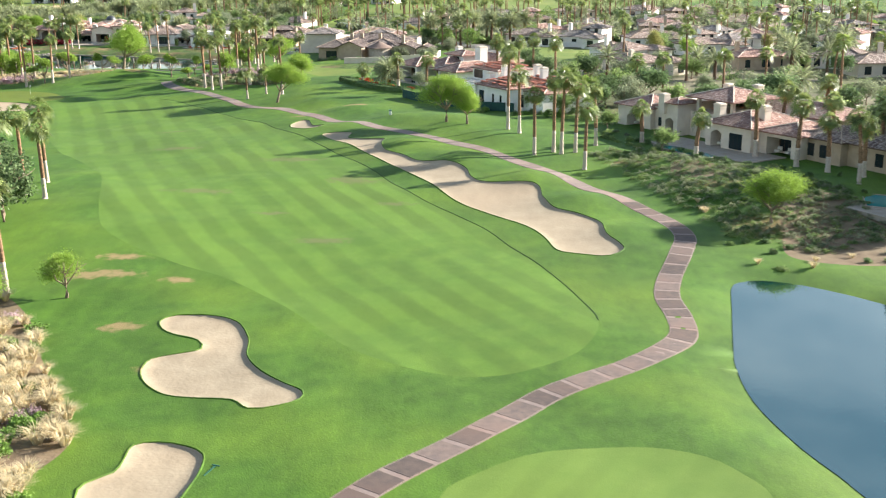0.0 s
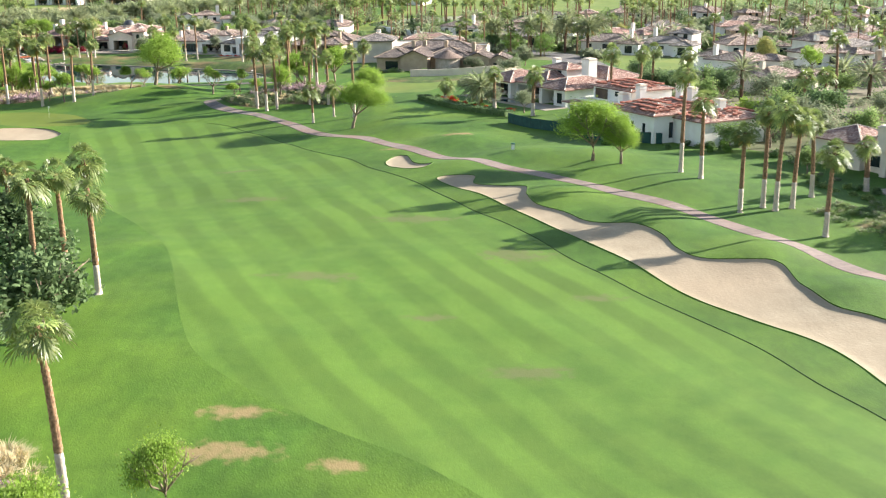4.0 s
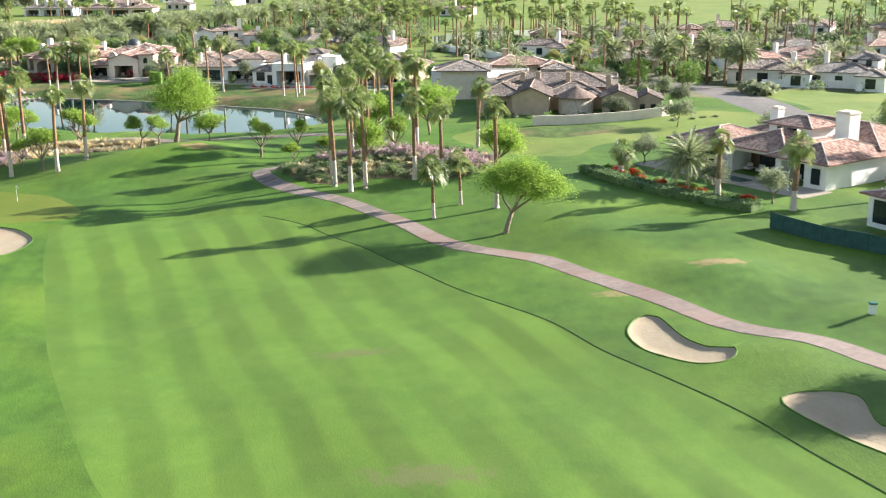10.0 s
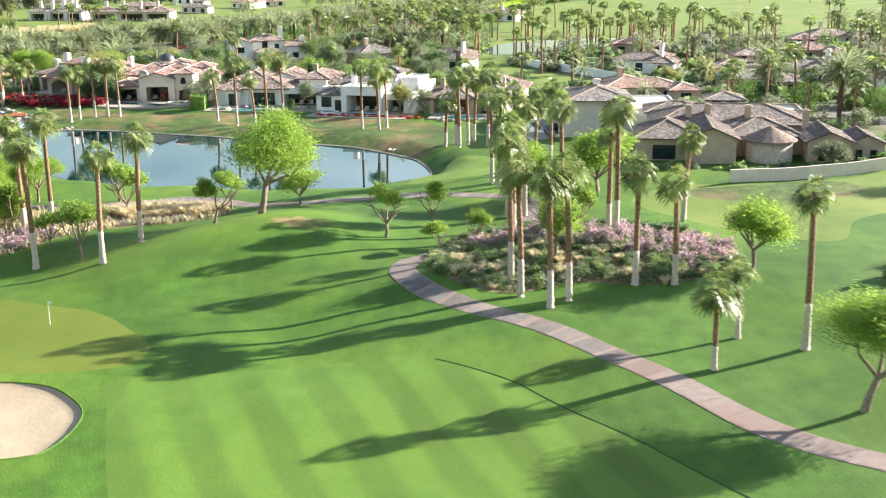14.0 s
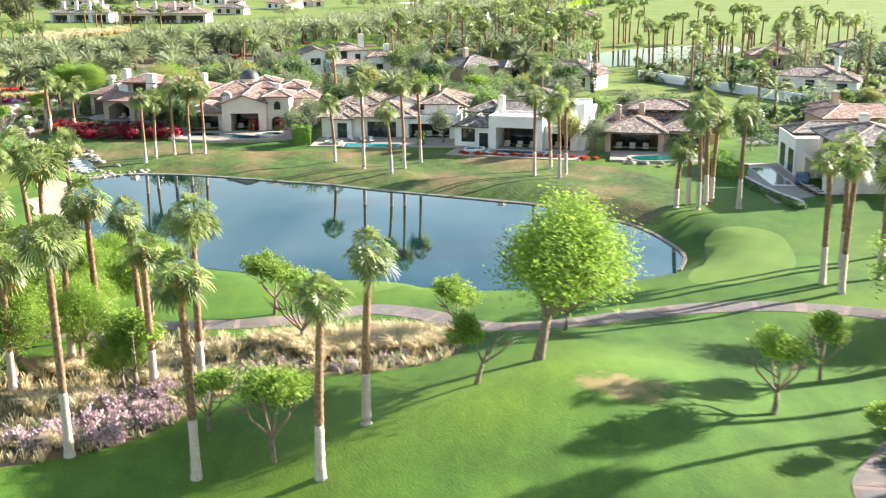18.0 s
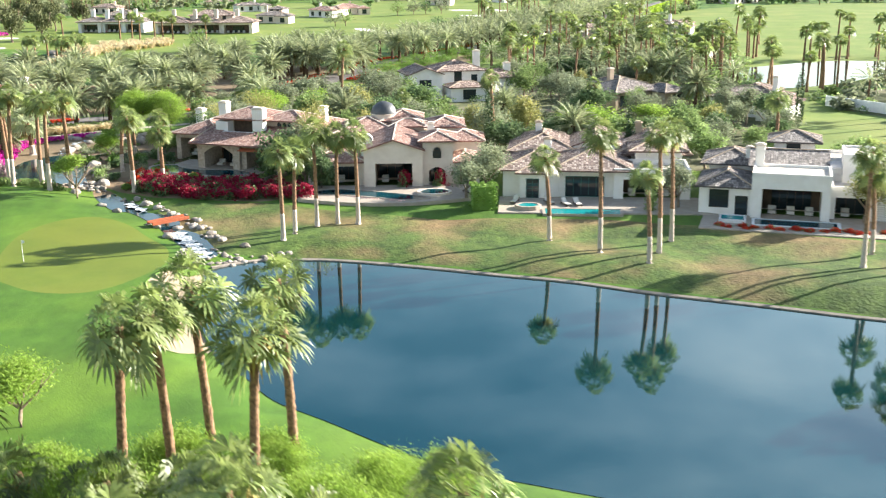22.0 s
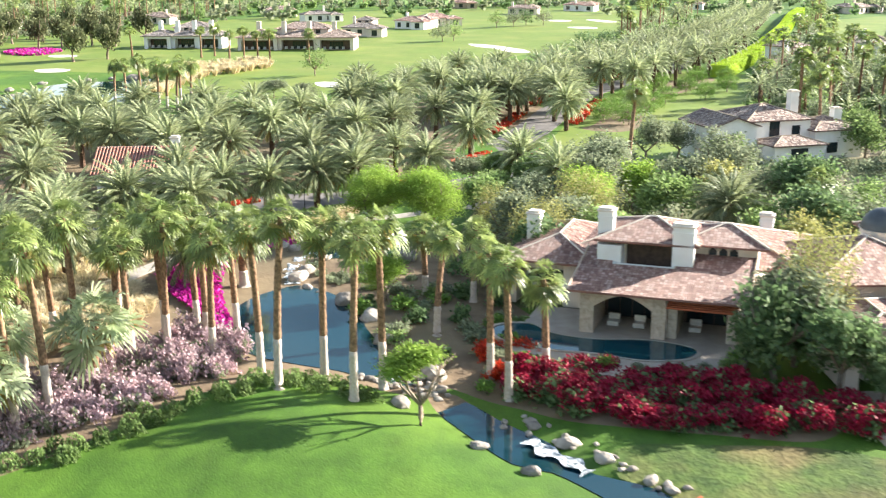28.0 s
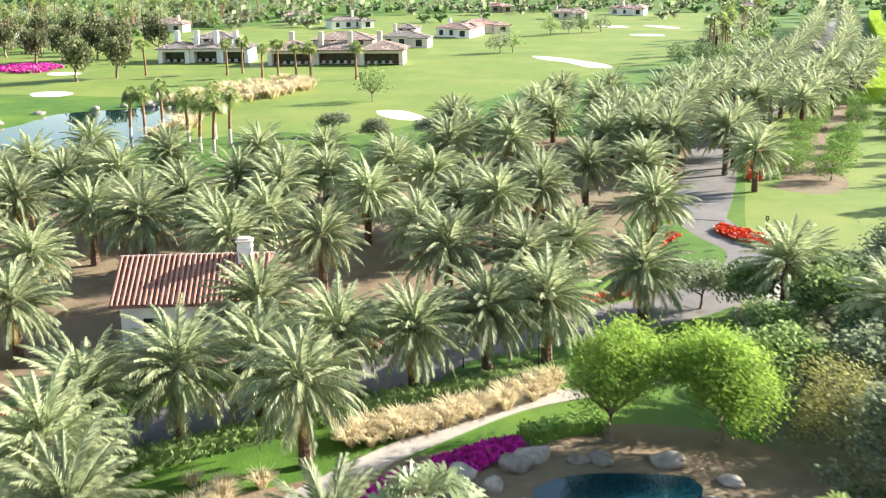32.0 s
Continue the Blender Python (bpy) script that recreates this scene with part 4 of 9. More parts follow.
# ---- vegetation ----
def rand_dirs(rng, n):
    v = rng.normal(size=(n, 3))
    return v / np.linalg.norm(v, axis=1)[:, None]


def fan_leaves(seed, count, low, high, petiole=1.35, blade=1.2, seg=15, droop=0.2, curl=False):
    """Fan palm leaves round the top of a trunk: stalk, hub and a pleated fan with split, drooping tips."""
    rng = np.random.default_rng(seed)
    V, F = [], []
    for i in range(count):
        az = i * 2.39996 + rng.uniform(-0.3, 0.3)
        el = radians(low + (high - low) * ((i + 0.5) / count) ** 0.8 + rng.uniform(-15, 15))
        size = rng.uniform(0.74, 1.14)
        out = np.array([math.cos(az) * math.cos(el), math.sin(az) * math.cos(el), math.sin(el)])
        side = np.array([-math.sin(az), math.cos(az), 0.0])
        nrm = np.cross(out, side)
        twist = rng.uniform(-0.8, 0.8)
        side, nrm = side * math.cos(twist) + nrm * math.sin(twist), nrm * math.cos(twist) - side * math.sin(twist)
        hub = out * petiole * size + np.array([0, 0, -0.12 * petiole])
        b = len(V)
        V += [np.array([0, 0, 0.0]) + side * 0.03, np.array([0, 0, 0.0]) - side * 0.03, hub]
        F.append((b, b + 1, b + 2))
        h = b + 2
        bend = 0.15 + 0.5 * max(0.0, math.cos(el)) if curl else 0.12
        ax = out * 0.95 + np.array([0, 0, -bend])
        R = blade * size
        for j in range(seg):
            th = radians(-115 + 230 * (j + 0.5) / seg)
            dth = radians(230 / seg) * 0.5
            k, fold = len(V), nrm * 0.05 * (1 - abs(th) / 2.2) * (1 if j % 2 else -1)
            tip = rng.uniform(0.9, 1.1)
            dip = droop * rng.uniform(0.6, 1.4)
            rows = ((th - dth * 0.96, 0.46, 0.02), (th + dth * 0.96, 0.46, 0.02), (th + dth * 0.45, 0.78 * tip, dip * 0.35), (th - dth * 0.45, 0.78 * tip, dip * 0.35), (th, tip, dip))
            for t, q, dz in rows if curl else (rows[0], rows[1], rows[4]):
                V.append(hub + (ax * math.cos(t) + side * math.sin(t)) * q * R + fold + nrm * (0.3 * R * q * abs(math.sin(t)) if curl else 0.0) + np.array([0, 0, -dz * R]))
            F += [(h, k, k + 1), (k, k + 3, k + 2, k + 1), (k + 3, k + 4, k + 2)] if curl else [(h, k, k + 1), (k, k + 2, k + 1)]
    return V, F


def date_fronds(seed, count, low, high, length=4.6, leaflets=24, width=0.15):
    """Feather palm fronds: an arching rib with two rows of narrow leaflets."""
    rng = np.random.default_rng(seed)
    V, F = [], []
    for i in range(count):
        az = i * 2.39996 + rng.uniform(-0.25, 0.25)
        e0 = radians(low + (high - low) * ((i + 0.5) / count) ** 0.75 + rng.uniform(-6, 6))
        L = length * rng.uniform(0.85, 1.1)
        bend = radians(rng.uniform(38, 74))
        flat = np.array([math.cos(az), math.sin(az), 0.0])
        side = np.array([-math.sin(az), math.cos(az), 0.0])
        n = 7
        pos, p = [], np.zeros(3)
        for s in range(n + 1):
            e = e0 - bend * (s / n) ** 1.4
            d = flat * math.cos(e) + np.array([0, 0, math.sin(e)])
            pos.append((p.copy(), d))
            p = p + d * L / n
        b = len(V)
        for s, (q, d) in enumerate(pos):
            w = 0.05 * (1 - s / n) + 0.008
            V += [q + side * w, q - side * w]
        F += [(b + 2 * s, b + 2 * s + 1, b + 2 * s + 3, b + 2 * s + 2) for s in range(n)]
        for j in range(leaflets):
            u = 0.16 + 0.84 * (j + 0.5) / leaflets
            s = min(int(u * n), n - 1)
            q = pos[s][0] + (pos[s + 1][0] - pos[s][0]) * (u * n - s)
            d = pos[s][1]
            up = np.cross(d, side) * -1
            ll = 0.80 * math.sin(math.pi * min(1, 0.25 + 0.72 * u)) ** 0.7 * rng.uniform(0.85, 1.15)
            for sg in (1, -1):
                tip = q + (d * 0.85 + side * sg * 0.55 + up * rng.uniform(0.05, 0.4) + np.array([0, 0, -0.16])) * ll
                k = len(V)
                V += [q - d * width / 2, q + d * width / 2, tip]
                F.append((k, k + 1, k + 2))
    return V, F


def blob_leaves(seed, clusters, per, leaf, shape, spread=0.32, hang=0.0, lower=-0.55, inner=0.55, lobes=0):
    """Small leaves in clusters through the outer part of an uneven crown of unit radius, scaled by shape; lobes breaks it into boughs."""
    rng = np.random.default_rng(seed)
    c = rand_dirs(rng, clusters * 3)
    c = c[c[:, 2] > lower][:clusters]
    lump = 1 + 0.28 * np.sin(c[:, 0] * 3.1 + seed) * np.cos(c[:, 1] * 2.7 + seed * 2) + 0.18 * np.sin(c[:, 2] * 5 + seed)
    c = c * (lump * rng.uniform(inner, 1.0, len(c)) ** 0.6)[:, None]
    if lobes:
        hub = rand_dirs(rng, lobes * 4)
        hub = hub[hub[:, 2] > lower * 0.7][:lobes] * rng.uniform(0.42, 0.84, (lobes, 1))
        c = hub[rng.integers(0, lobes, len(c)) * rng.integers(0, 2, len(c))] * 0.3 + hub[rng.integers(0, lobes, len(c))] * 0.72 + c * rng.uniform(0.26, 0.42, (len(c), 1))
    p = np.repeat(c, per, 0) + rng.normal(size=(len(c) * per, 3)) * spread * 0.5
    p[:, 2] -= hang * rng.uniform(0, 1, len(p)) ** 2
    p *= np.asarray(shape)
    a = rand_dirs(rng, len(p))
    a[:, 2] = a[:, 2] * 0.7 - hang * 1.2
    a /= np.linalg.norm(a, axis=1)[:, None]
    b = np.cross(a, rand_dirs(rng, len(p)))
    b /= np.linalg.norm(b, axis=1)[:, None]
    s = leaf[0] * rng.uniform(0.7, 1.3, (len(p), 1))
    w = leaf[1] * rng.uniform(0.7, 1.3, (len(p), 1))
    V = np.stack([p - a * s, p + b * w, p + a * s, p - b * w], 1).reshape(-1, 3)
    F = np.arange(len(V)).reshape(-1, 4).tolist()
    return V, F


def tube(V, F, points, radii, sides=7):
    """A tapered tube along points, added to V and F."""
    b = len(V)
    for i, (p, r) in enumerate(zip(points, radii)):
        d = Vector(points[min(i + 1, len(points) - 1)]) - Vector(points[max(i - 1, 0)])
        q = d.to_track_quat("Z", "Y")
        V.extend(np.array(Vector(p) + q @ Vector((r * math.cos(t), r * math.sin(t), 0))) for t in np.arange(sides) * 2 * math.pi / sides)
    for i in range(len(points) - 1):
        for j in range(sides):
            k = (j + 1) % sides
            F.append((b + i * sides + j, b + i * sides + k, b + (i + 1) * sides + k, b + (i + 1) * sides + j))
    F.append(tuple(b + (len(points) - 1) * sides + j for j in range(sides)))


def turf_edge(poly, r, sink, label):
    """A rolled turf edge standing round a bunker."""
    ring = np.concatenate([poly, poly[:1]])
    z = land(ring)
    V, F = [], []
    rng = random.Random(len(poly))
    tube(V, F, [(p[0], p[1], zz + sink) for p, zz in zip(ring, z)], [r * rng.uniform(0.8, 1.2) for _ in ring], 6)
    tagged(new("bunker_edge", mesh_of("bunker_edge", V, F, M["rough_grass"], True)), label, "turf", kind="structure")


for b in BUNKERS:
    turf_edge(b, 0.09, -0.02, "rolled turf lip round a sand bunker")


def ringed_trunk(seed, h, r0, r1, z0, z1, lean, sides=8, ring=0.35):
    """Part of a palm trunk from z0 to z1 of its height, with a ridge at each old leaf base; lean bends it."""
    rng = random.Random(seed)
    V, F, n = [], [], max(2, int((z1 - z0) / ring) * 2)
    pts, rad = [], []
    for i in range(n + 1):
        z = z0 + (z1 - z0) * i / n
        u = z / h
        flare = 0.28 * math.exp(-z / 0.5)
        r = r0 + (r1 - r0) * u + flare * r0 + (0.045 if i % 2 else 0.0) * r0 * 3 * rng.uniform(0.4, 1.2)
        pts.append((lean[0] * u * u, lean[1] * u * u, z))
        rad.append(r)
    tube(V, F, pts, rad, sides)
    return V, F


# four shared crowns of each palm, at two levels of detail
FAN_H = 12.0
FAN_CROWNS = [mesh_of("crown", *fan_leaves(10 + i, 38, 86, -46, 1.35, 1.0, 13, 0.3, True), M["fan"]) for i in range(5)]
PALE_CROWNS = [mesh_of("crown", *fan_leaves(16 + i, 34, 84, -34, 1.3, 1.15, 15, 0.22, True), M["fan_pale"]) for i in range(2)]
FAN_SKIRTS = [mesh_of("skirt", *fan_leaves(30 + i, 10, -35, -75, 0.8, 0.95, 9, 0.4), M["fan_old"]) for i in range(4)]
FAN_FAR = [mesh_of("crown", *fan_leaves(50 + i, 24, 80, -34, 1.15, 1.55, 7, 0.3), M["fan"]) for i in range(3)]
FAN_TRUNKS, BROWN_FEET = [], []
for i, lean in enumerate(((0.25, 0.1), (-0.5, 0.2), (0.7, -0.3), (-0.15, -0.5), (0.05, 0.3))):
    FAN_TRUNKS.append((lean, mesh_of("trunk", *ringed_trunk(i, FAN_H, 0.30, 0.20, 3.6, FAN_H, lean, 7, 0.62), M["bark_palm"], True), mesh_of("trunk_base", *ringed_trunk(i + 9, FAN_H, 0.30, 0.20, -0.4, 3.6, lean, 7, 0.8), M["bark_white"], True)))
    BROWN_FEET.append(mesh_of("trunk_base", *ringed_trunk(i + 9, FAN_H, 0.30, 0.20, -0.4, 3.6, lean, 7, 0.62), M["bark_palm"], True))
DATE_H = 5.0
DATE_CROWNS = [mesh_of("crown", *date_fronds(70 + i, 84, 86, -26, 4.1, 25, 0.17), M["date"]) for i in range(4)]
DATE_SKIRTS = [mesh_of("skirt", *date_fronds(80 + i, 9, -20, -40, 3.0, 12, 0.2), M["fan_old"]) for i in range(3)]
DATE_FAR = [mesh_of("crown", *date_fronds(90 + i, 40, 84, -22, 4.2, 12, 0.32), M["date"]) for i in range(3)]
DATE_TRUNKS = [mesh_of("trunk", *ringed_trunk(40 + i, DATE_H, 0.36, 0.42, -0.3, DATE_H, (0.15 * (i - 1), 0.1), 8, 0.4), M["bark_date"]) for i in range(3)]
FAR_TRUNKS = [(lean, mesh_of("trunk", *ringed_trunk(60 + i, FAN_H, 0.30, 0.20, -0.4, FAN_H, lean, 6, 2.0), M["bark_palm"], True)) for i, lean in enumerate(((0.25, 0.1), (-0.5, 0.2), (0.7, -0.3)))]
PALMS = []


def fan_palm(x, y, h, near=True, rng=random.Random(11), label="tall fan palm with a shaggy green crown and pale trunk foot", group="fan palms", thick=1.0, z=None, straight=False, crown=1.0, pale=False):
    t = (h - 1.2) / FAN_H
    brown = x < -95 and 319 < y < 380 and int(x * 10) % 4 != 0
    if brown:
        label = label.replace("pale trunk foot", "rough brown trunk")
    root = thing("fan_palm", Matrix.Translation((x, y, ground_z(x, y) if z is None else z)) @ Matrix.Rotation(rng.uniform(0, 6.28), 4, "Z"), label, "palm", group)
    sc = Matrix.Diagonal((thick, thick, t, 1))
    if near:
        k = 4 if straight else rng.randrange(5)
        lean, trunk, foot = FAN_TRUNKS[k]
        piece("trunk_base", BROWN_FEET[k] if brown else foot, root, sc, "" if brown else "pale grey trunk foot")
    else:
        lean, trunk = FAR_TRUNKS[rng.randrange(3)]
    piece("trunk", trunk, root, sc)
    top = Matrix.Translation((lean[0] * thick, lean[1] * thick, h - 1.25))
    g = crown * rng.uniform(0.82, 1.04)
    turn = Matrix.Rotation(rng.uniform(0, 6.28), 4, "Z") @ Matrix.Diagonal((g, g, g * rng.uniform(0.9, 1.1), 1))
    piece("crown", rng.choice(PALE_CROWNS if pale else FAN_CROWNS if near else FAN_FAR), root, top @ turn)
    if near:
        piece("skirt", rng.choice(FAN_SKIRTS), root, top @ turn, "straw-coloured hanging dead fronds")
    PALMS.append((x, y))
    return root


def date_palm(x, y, h, near=True, rng=random.Random(12), label="feathery grey-green date palm with a thick dark trunk", group="date palms", z=None):
    root = thing("date_palm", Matrix.Translation((x, y, ground_z(x, y) if z is None else z)) @ Matrix.Rotation(rng.uniform(0, 6.28), 4, "Z"), label, "palm", group)
    k = rng.randrange(3)
    piece("trunk", DATE_TRUNKS[k], root, Matrix.Diagonal((1, 1, h / DATE_H, 1)))
    top = Matrix.Translation((0.15 * (k - 1), 0.1, h - 0.1)) @ Matrix.Rotation(rng.uniform(0, 6.28), 4, "Z") @ Matrix.Scale(rng.uniform(1.05, 1.24), 4)
    piece("crown", rng.choice(DATE_CROWNS if near else DATE_FAR), root, top)
    if near:
        piece("skirt", rng.choice(DATE_SKIRTS), root, top, "yellowed drooping lower fronds")
    PALMS.append((x, y))
    return root


def tree_trunk(seed, spread=0.75, fork=0.26, stems=5, r=0.03, lean=0.0, twigs=3):
    """Trunk and limbs of a tree of unit height, forking low, with the limbs reaching into the crown."""
    rng = random.Random(seed)
    V, F = [], []
    base = Vector((0, 0, -0.05))
    knee = Vector((lean * 0.4 + rng.uniform(-0.03, 0.03), rng.uniform(-0.03, 0.03), fork))
    tube(V, F, [base, base.lerp(knee, 0.5) + Vector((rng.uniform(-0.02, 0.02), 0.01, 0)), knee], [r * 1.35, r, r * 0.85], 8)
    for i in range(stems):
        a = i * 2.4 + rng.uniform(-0.4, 0.4)
        end = Vector((math.cos(a) * spread * rng.uniform(0.3, 0.55) + lean, math.sin(a) * spread * rng.uniform(0.3, 0.55), rng.uniform(0.62, 0.85)))
        mid = knee.lerp(end, 0.5) + Vector((math.cos(a) * 0.07, math.sin(a) * 0.07, rng.uniform(-0.06, 0.02)))
        tube(V, F, [knee, mid, end], [r * 0.62, r * 0.4, r * 0.16], 6)
        for _ in range(twigs):
            b = a + rng.uniform(-1.2, 1.2)
            tip = mid.lerp(end, rng.uniform(0, 0.7)) + Vector((math.cos(b) * 0.22, math.sin(b) * 0.22, rng.uniform(0.05, 0.2)))
            tube(V, F, [mid.lerp(end, 0.2), tip], [r * 0.3, r * 0.08], 5)
    return V, F


# crowns have unit radius times a working size of 4 m
LIME_CROWNS = [mesh_of("crown", *blob_leaves(100 + i, 520, 22, (0.18, 0.06), (4, 4, 3.4), 0.22, 0.12, -0.6, 0.4, 12), M["lime"]) for i in range(4)]
LEAF_CROWNS = [mesh_of("crown", *blob_leaves(120 + i, 300, 15, (0.24, 0.125), (4, 4, 3.6), 0.22, 0.0, -0.75, 0.3, 12), M["leaf"]) for i in range(3)]
FICUS_CROWNS = [mesh_of("crown", *blob_leaves(130 + i, 330, 15, (0.27, 0.16), (4, 4, 3.8), 0.2, 0.0, -0.75, 0.4, 14), M["ficus"]) for i in range(2)]
OLIVE_CROWNS = [mesh_of("crown", *blob_leaves(140 + i, 300, 14, (0.25, 0.10), (4, 4, 3.5), 0.22, 0.08, -0.7, 0.4, 12), M["olive"]) for i in range(2)]
CITRUS_CROWNS = [mesh_of("crown", *blob_leaves(150 + i, 240, 13, (0.2, 0.11), (4, 4, 3.6), 0.24, 0.0, -0.8), M["citrus"]) for i in range(2)]
AUTUMN_CROWNS = [mesh_of("crown", *blob_leaves(155, 420, 14, (0.17, 0.07), (4, 4, 3.8), 0.34, 0.1, -0.7), M["autumn"])]
FAR_CROWNS = [mesh_of("crown", *blob_leaves(160 + i, 100, 6, (0.38, 0.22), (4, 4, 3.6), 0.3, 0.0, -0.7), M[k]) for i, k in enumerate(("leaf", "olive", "ficus", "citrus", "leaf"))]
MID_CROWNS = {k: [mesh_of("crown", *blob_leaves(165 + 3 * i + j, 270, 12, (0.22, 0.09 if k in ("lime", "olive") else 0.13), (4, 4, 3.6), 0.22, 0.04, -0.7, 0.4, 11), M[k]) for j in range(2)] for i, k in enumerate(("leaf", "olive", "ficus", "citrus", "lime", "autumn"))}
FINE_CROWNS = [mesh_of("crown", *blob_leaves(158 + i, 1000, 40, (0.125, 0.036), (4.5, 4.5, 3.9), 0.175, 0.13, -0.5, 0.42, 19), M["lime"]) for i in range(2)]
SMALL_CROWNS = [mesh_of("crown", *blob_leaves(145 + i, 280, 18, (0.22, 0.11), (4, 4, 3.6), 0.2, 0.0, -0.5, 0.4, 6), M["young_leaf"]) for i in range(3)]
TREE_TRUNKS = [mesh_of("trunk", *tree_trunk(170 + i, stems=5 + i % 3), M["bark"], True) for i in range(4)]
PLAIN_TRUNKS = [mesh_of("trunk", *tree_trunk(190 + i, stems=3, twigs=0), M["bark"], True) for i in range(2)]
LEAN_TRUNKS = [mesh_of("trunk", *tree_trunk(180 + i, 0.7, 0.3, 4, 0.032, 0.22), M["bark"], True) for i in range(2)]


def tree(name, x, y, h, r, crowns, label, group="", near=True, rng=random.Random(13), lean=0.0, turn=None, low=0.40, z=None, category="tree"):
    """A leafy tree of height h and crown radius r on a forking trunk."""
    a = rng.uniform(0, 6.28) if turn is None else turn
    root = thing(name, Matrix.Translation((x, y, ground_z(x, y) if z is None else z)) @ Matrix.Rotation(a, 4, "Z"), label, category, group)
    piece("trunk", rng.choice(LEAN_TRUNKS if lean else TREE_TRUNKS if near else PLAIN_TRUNKS), root, Matrix.Diagonal((h, h, h, 1)))
    mid = h * (1 + low) / 2
    crown = Matrix.Translation((lean * h * 0.26, 0, mid)) @ Matrix.Rotation(rng.uniform(0, 6.28), 4, "Z") @ Matrix.Diagonal((r / 4, r / 4, h * (1 - low) / 2 / 3.4, 1))
    piece("crown", rng.choice(crowns), root, crown)
    return root


SHRUB_GREEN = {k: mesh_of("foliage", *blob_leaves(200 + i, 56, 9, s, (1, 1, 0.95), 0.26, 0.0, -0.15, 0.5, 8), M[k]) for i, (k, s) in enumerate((("leaf", (0.12, 0.07)), ("ficus", (0.12, 0.07)), ("olive", (0.125, 0.05)), ("citrus", (0.11, 0.07))))}
SHRUB_FLOWER = {k: mesh_of("bloom", *blob_leaves(220 + i, 130, 11, (0.07, 0.055), (1.1, 1.1, 1.02), 0.15, 0.0, -0.1, 0.8, 9), M[k]) for i, k in enumerate(("red_flower", "magenta", "pink", "orange_flower", "white_flower"))}


CLIPPED = mesh_of("foliage", *blob_leaves(210, 170, 8, (0.09, 0.06), (1, 1, 0.9), 0.10, 0.0, -0.2, 0.92), M["leaf"])


def shrub(name, x, y, r, h, green, flower=None, label="", group="", rng=random.Random(14), z=None):
    root = thing(name, Matrix.Translation((x, y, (ground_z(x, y) if z is None else z) - 0.05)) @ Matrix.Rotation(rng.uniform(0, 6.28), 4, "Z"), label, "shrub", group)
    sc = Matrix.Diagonal((r, r * rng.uniform(0.85, 1.15), h, 1))
    piece("foliage", CLIPPED if name == "boxwood" else SHRUB_GREEN[green], root, sc)
    if flower:
        piece("bloom", SHRUB_FLOWER[flower], root, Matrix.Rotation(rng.uniform(0, 6), 4, "Z") @ Matrix.Diagonal((r * 1.03, r * 1.03, h * 1.04, 1)))
    return root


def tuft(seed, blades, h, spread):
    rng = np.random.default_rng(seed)
    V, F = [], []
    for _ in range(blades):
        a, l = rng.uniform(0, 6.28), h * rng.uniform(0.7, 1.1)
        o = np.array([math.cos(a), math.sin(a), 0])
        s = np.array([-o[1], o[0], 0]) * 0.024
        b = o * rng.uniform(0, 0.25) * spread
        m = b + o * spread * 0.35 + np.array([0, 0, l * 0.75])
        t = b + o * spread * rng.uniform(0.7, 1.2) + np.array([0, 0, l * rng.uniform(0.75, 1.0)])
        k = len(V)
        V += [b - s, b + s, m + s, m - s, t]
        F += [(k, k + 1, k + 2, k + 3), (k + 3, k + 2, k + 4)]
    return V, F


TUFTS = [mesh_of("blades", *tuft(240 + i, 130, 1.0, 0.95), M["straw"]) for i in range(3)]


TUFT_SPOTS, TUFT_MOST = [], 200


def grass_tuft(x, y, s, rng=random.Random(15), group="straw grasses"):
    TUFT_SPOTS.append((x, y, s))
    if len(TUFT_SPOTS) > TUFT_MOST:
        return None
    root = new("grass_tuft", rng.choice(TUFTS))
    root.matrix_basis = Matrix.Translation((x, y, ground_z(x, y) - 0.03)) @ Matrix.Rotation(rng.uniform(0, 6.28), 4, "Z") @ Matrix.Diagonal((s, s, s * rng.uniform(0.9, 1.2), 1))
    return tagged(root, "pale straw-coloured ornamental grass tuft", "grass", group)


def hedge(line, half, h, mat="leaf", label="clipped green hedge", name="hedge"):
    """A clipped hedge along a line: a dense body with leaves standing out of its faces."""
    line = spline(line, False, 0.8)
    rng = np.random.default_rng(len(line))
    ob = ribbon(name, line, -half * 0.9, half * 0.9, -0.1, h * 0.94, M[mat], label, "hedge", kind="")
    d = np.gradient(line, axis=0)
    n = np.stack([-d[:, 1], d[:, 0]], 1) / np.hypot(*d.T)[:, None]
    cnt = int(len(line) * 38 * (half + h))
    i = rng.integers(0, len(line), cnt)
    u, w = rng.uniform(-1, 1, cnt), rng.uniform(0, 1, cnt)
    face = rng.uniform(size=cnt) < half * 2 / (half * 2 + 2 * h)
    off = np.where(face, u * half, np.sign(u) * half)
    z = np.where(face, h, w * h)
    xy = line[i] + n[i] * off[:, None] + rng.uniform(-0.4, 0.4, (cnt, 2))* 0.6
    p = np.c_[xy, land(line)[i] + z] + rng.normal(size=(cnt, 3)) * 0.06
    a, b = rand_dirs(rng, cnt) * 0.15, rand_dirs(rng, cnt) * 0.11
    V = np.stack([p - a, p + b, p + a, p - b], 1).reshape(-1, 3)
    piece("leafage", mesh_of("leafage", V, np.arange(len(V)).reshape(-1, 4).tolist(), M[mat]), ob)
    return ob


def triples(text):
    return [tuple(float(v) for v in p.split(",")) for p in text.split()]


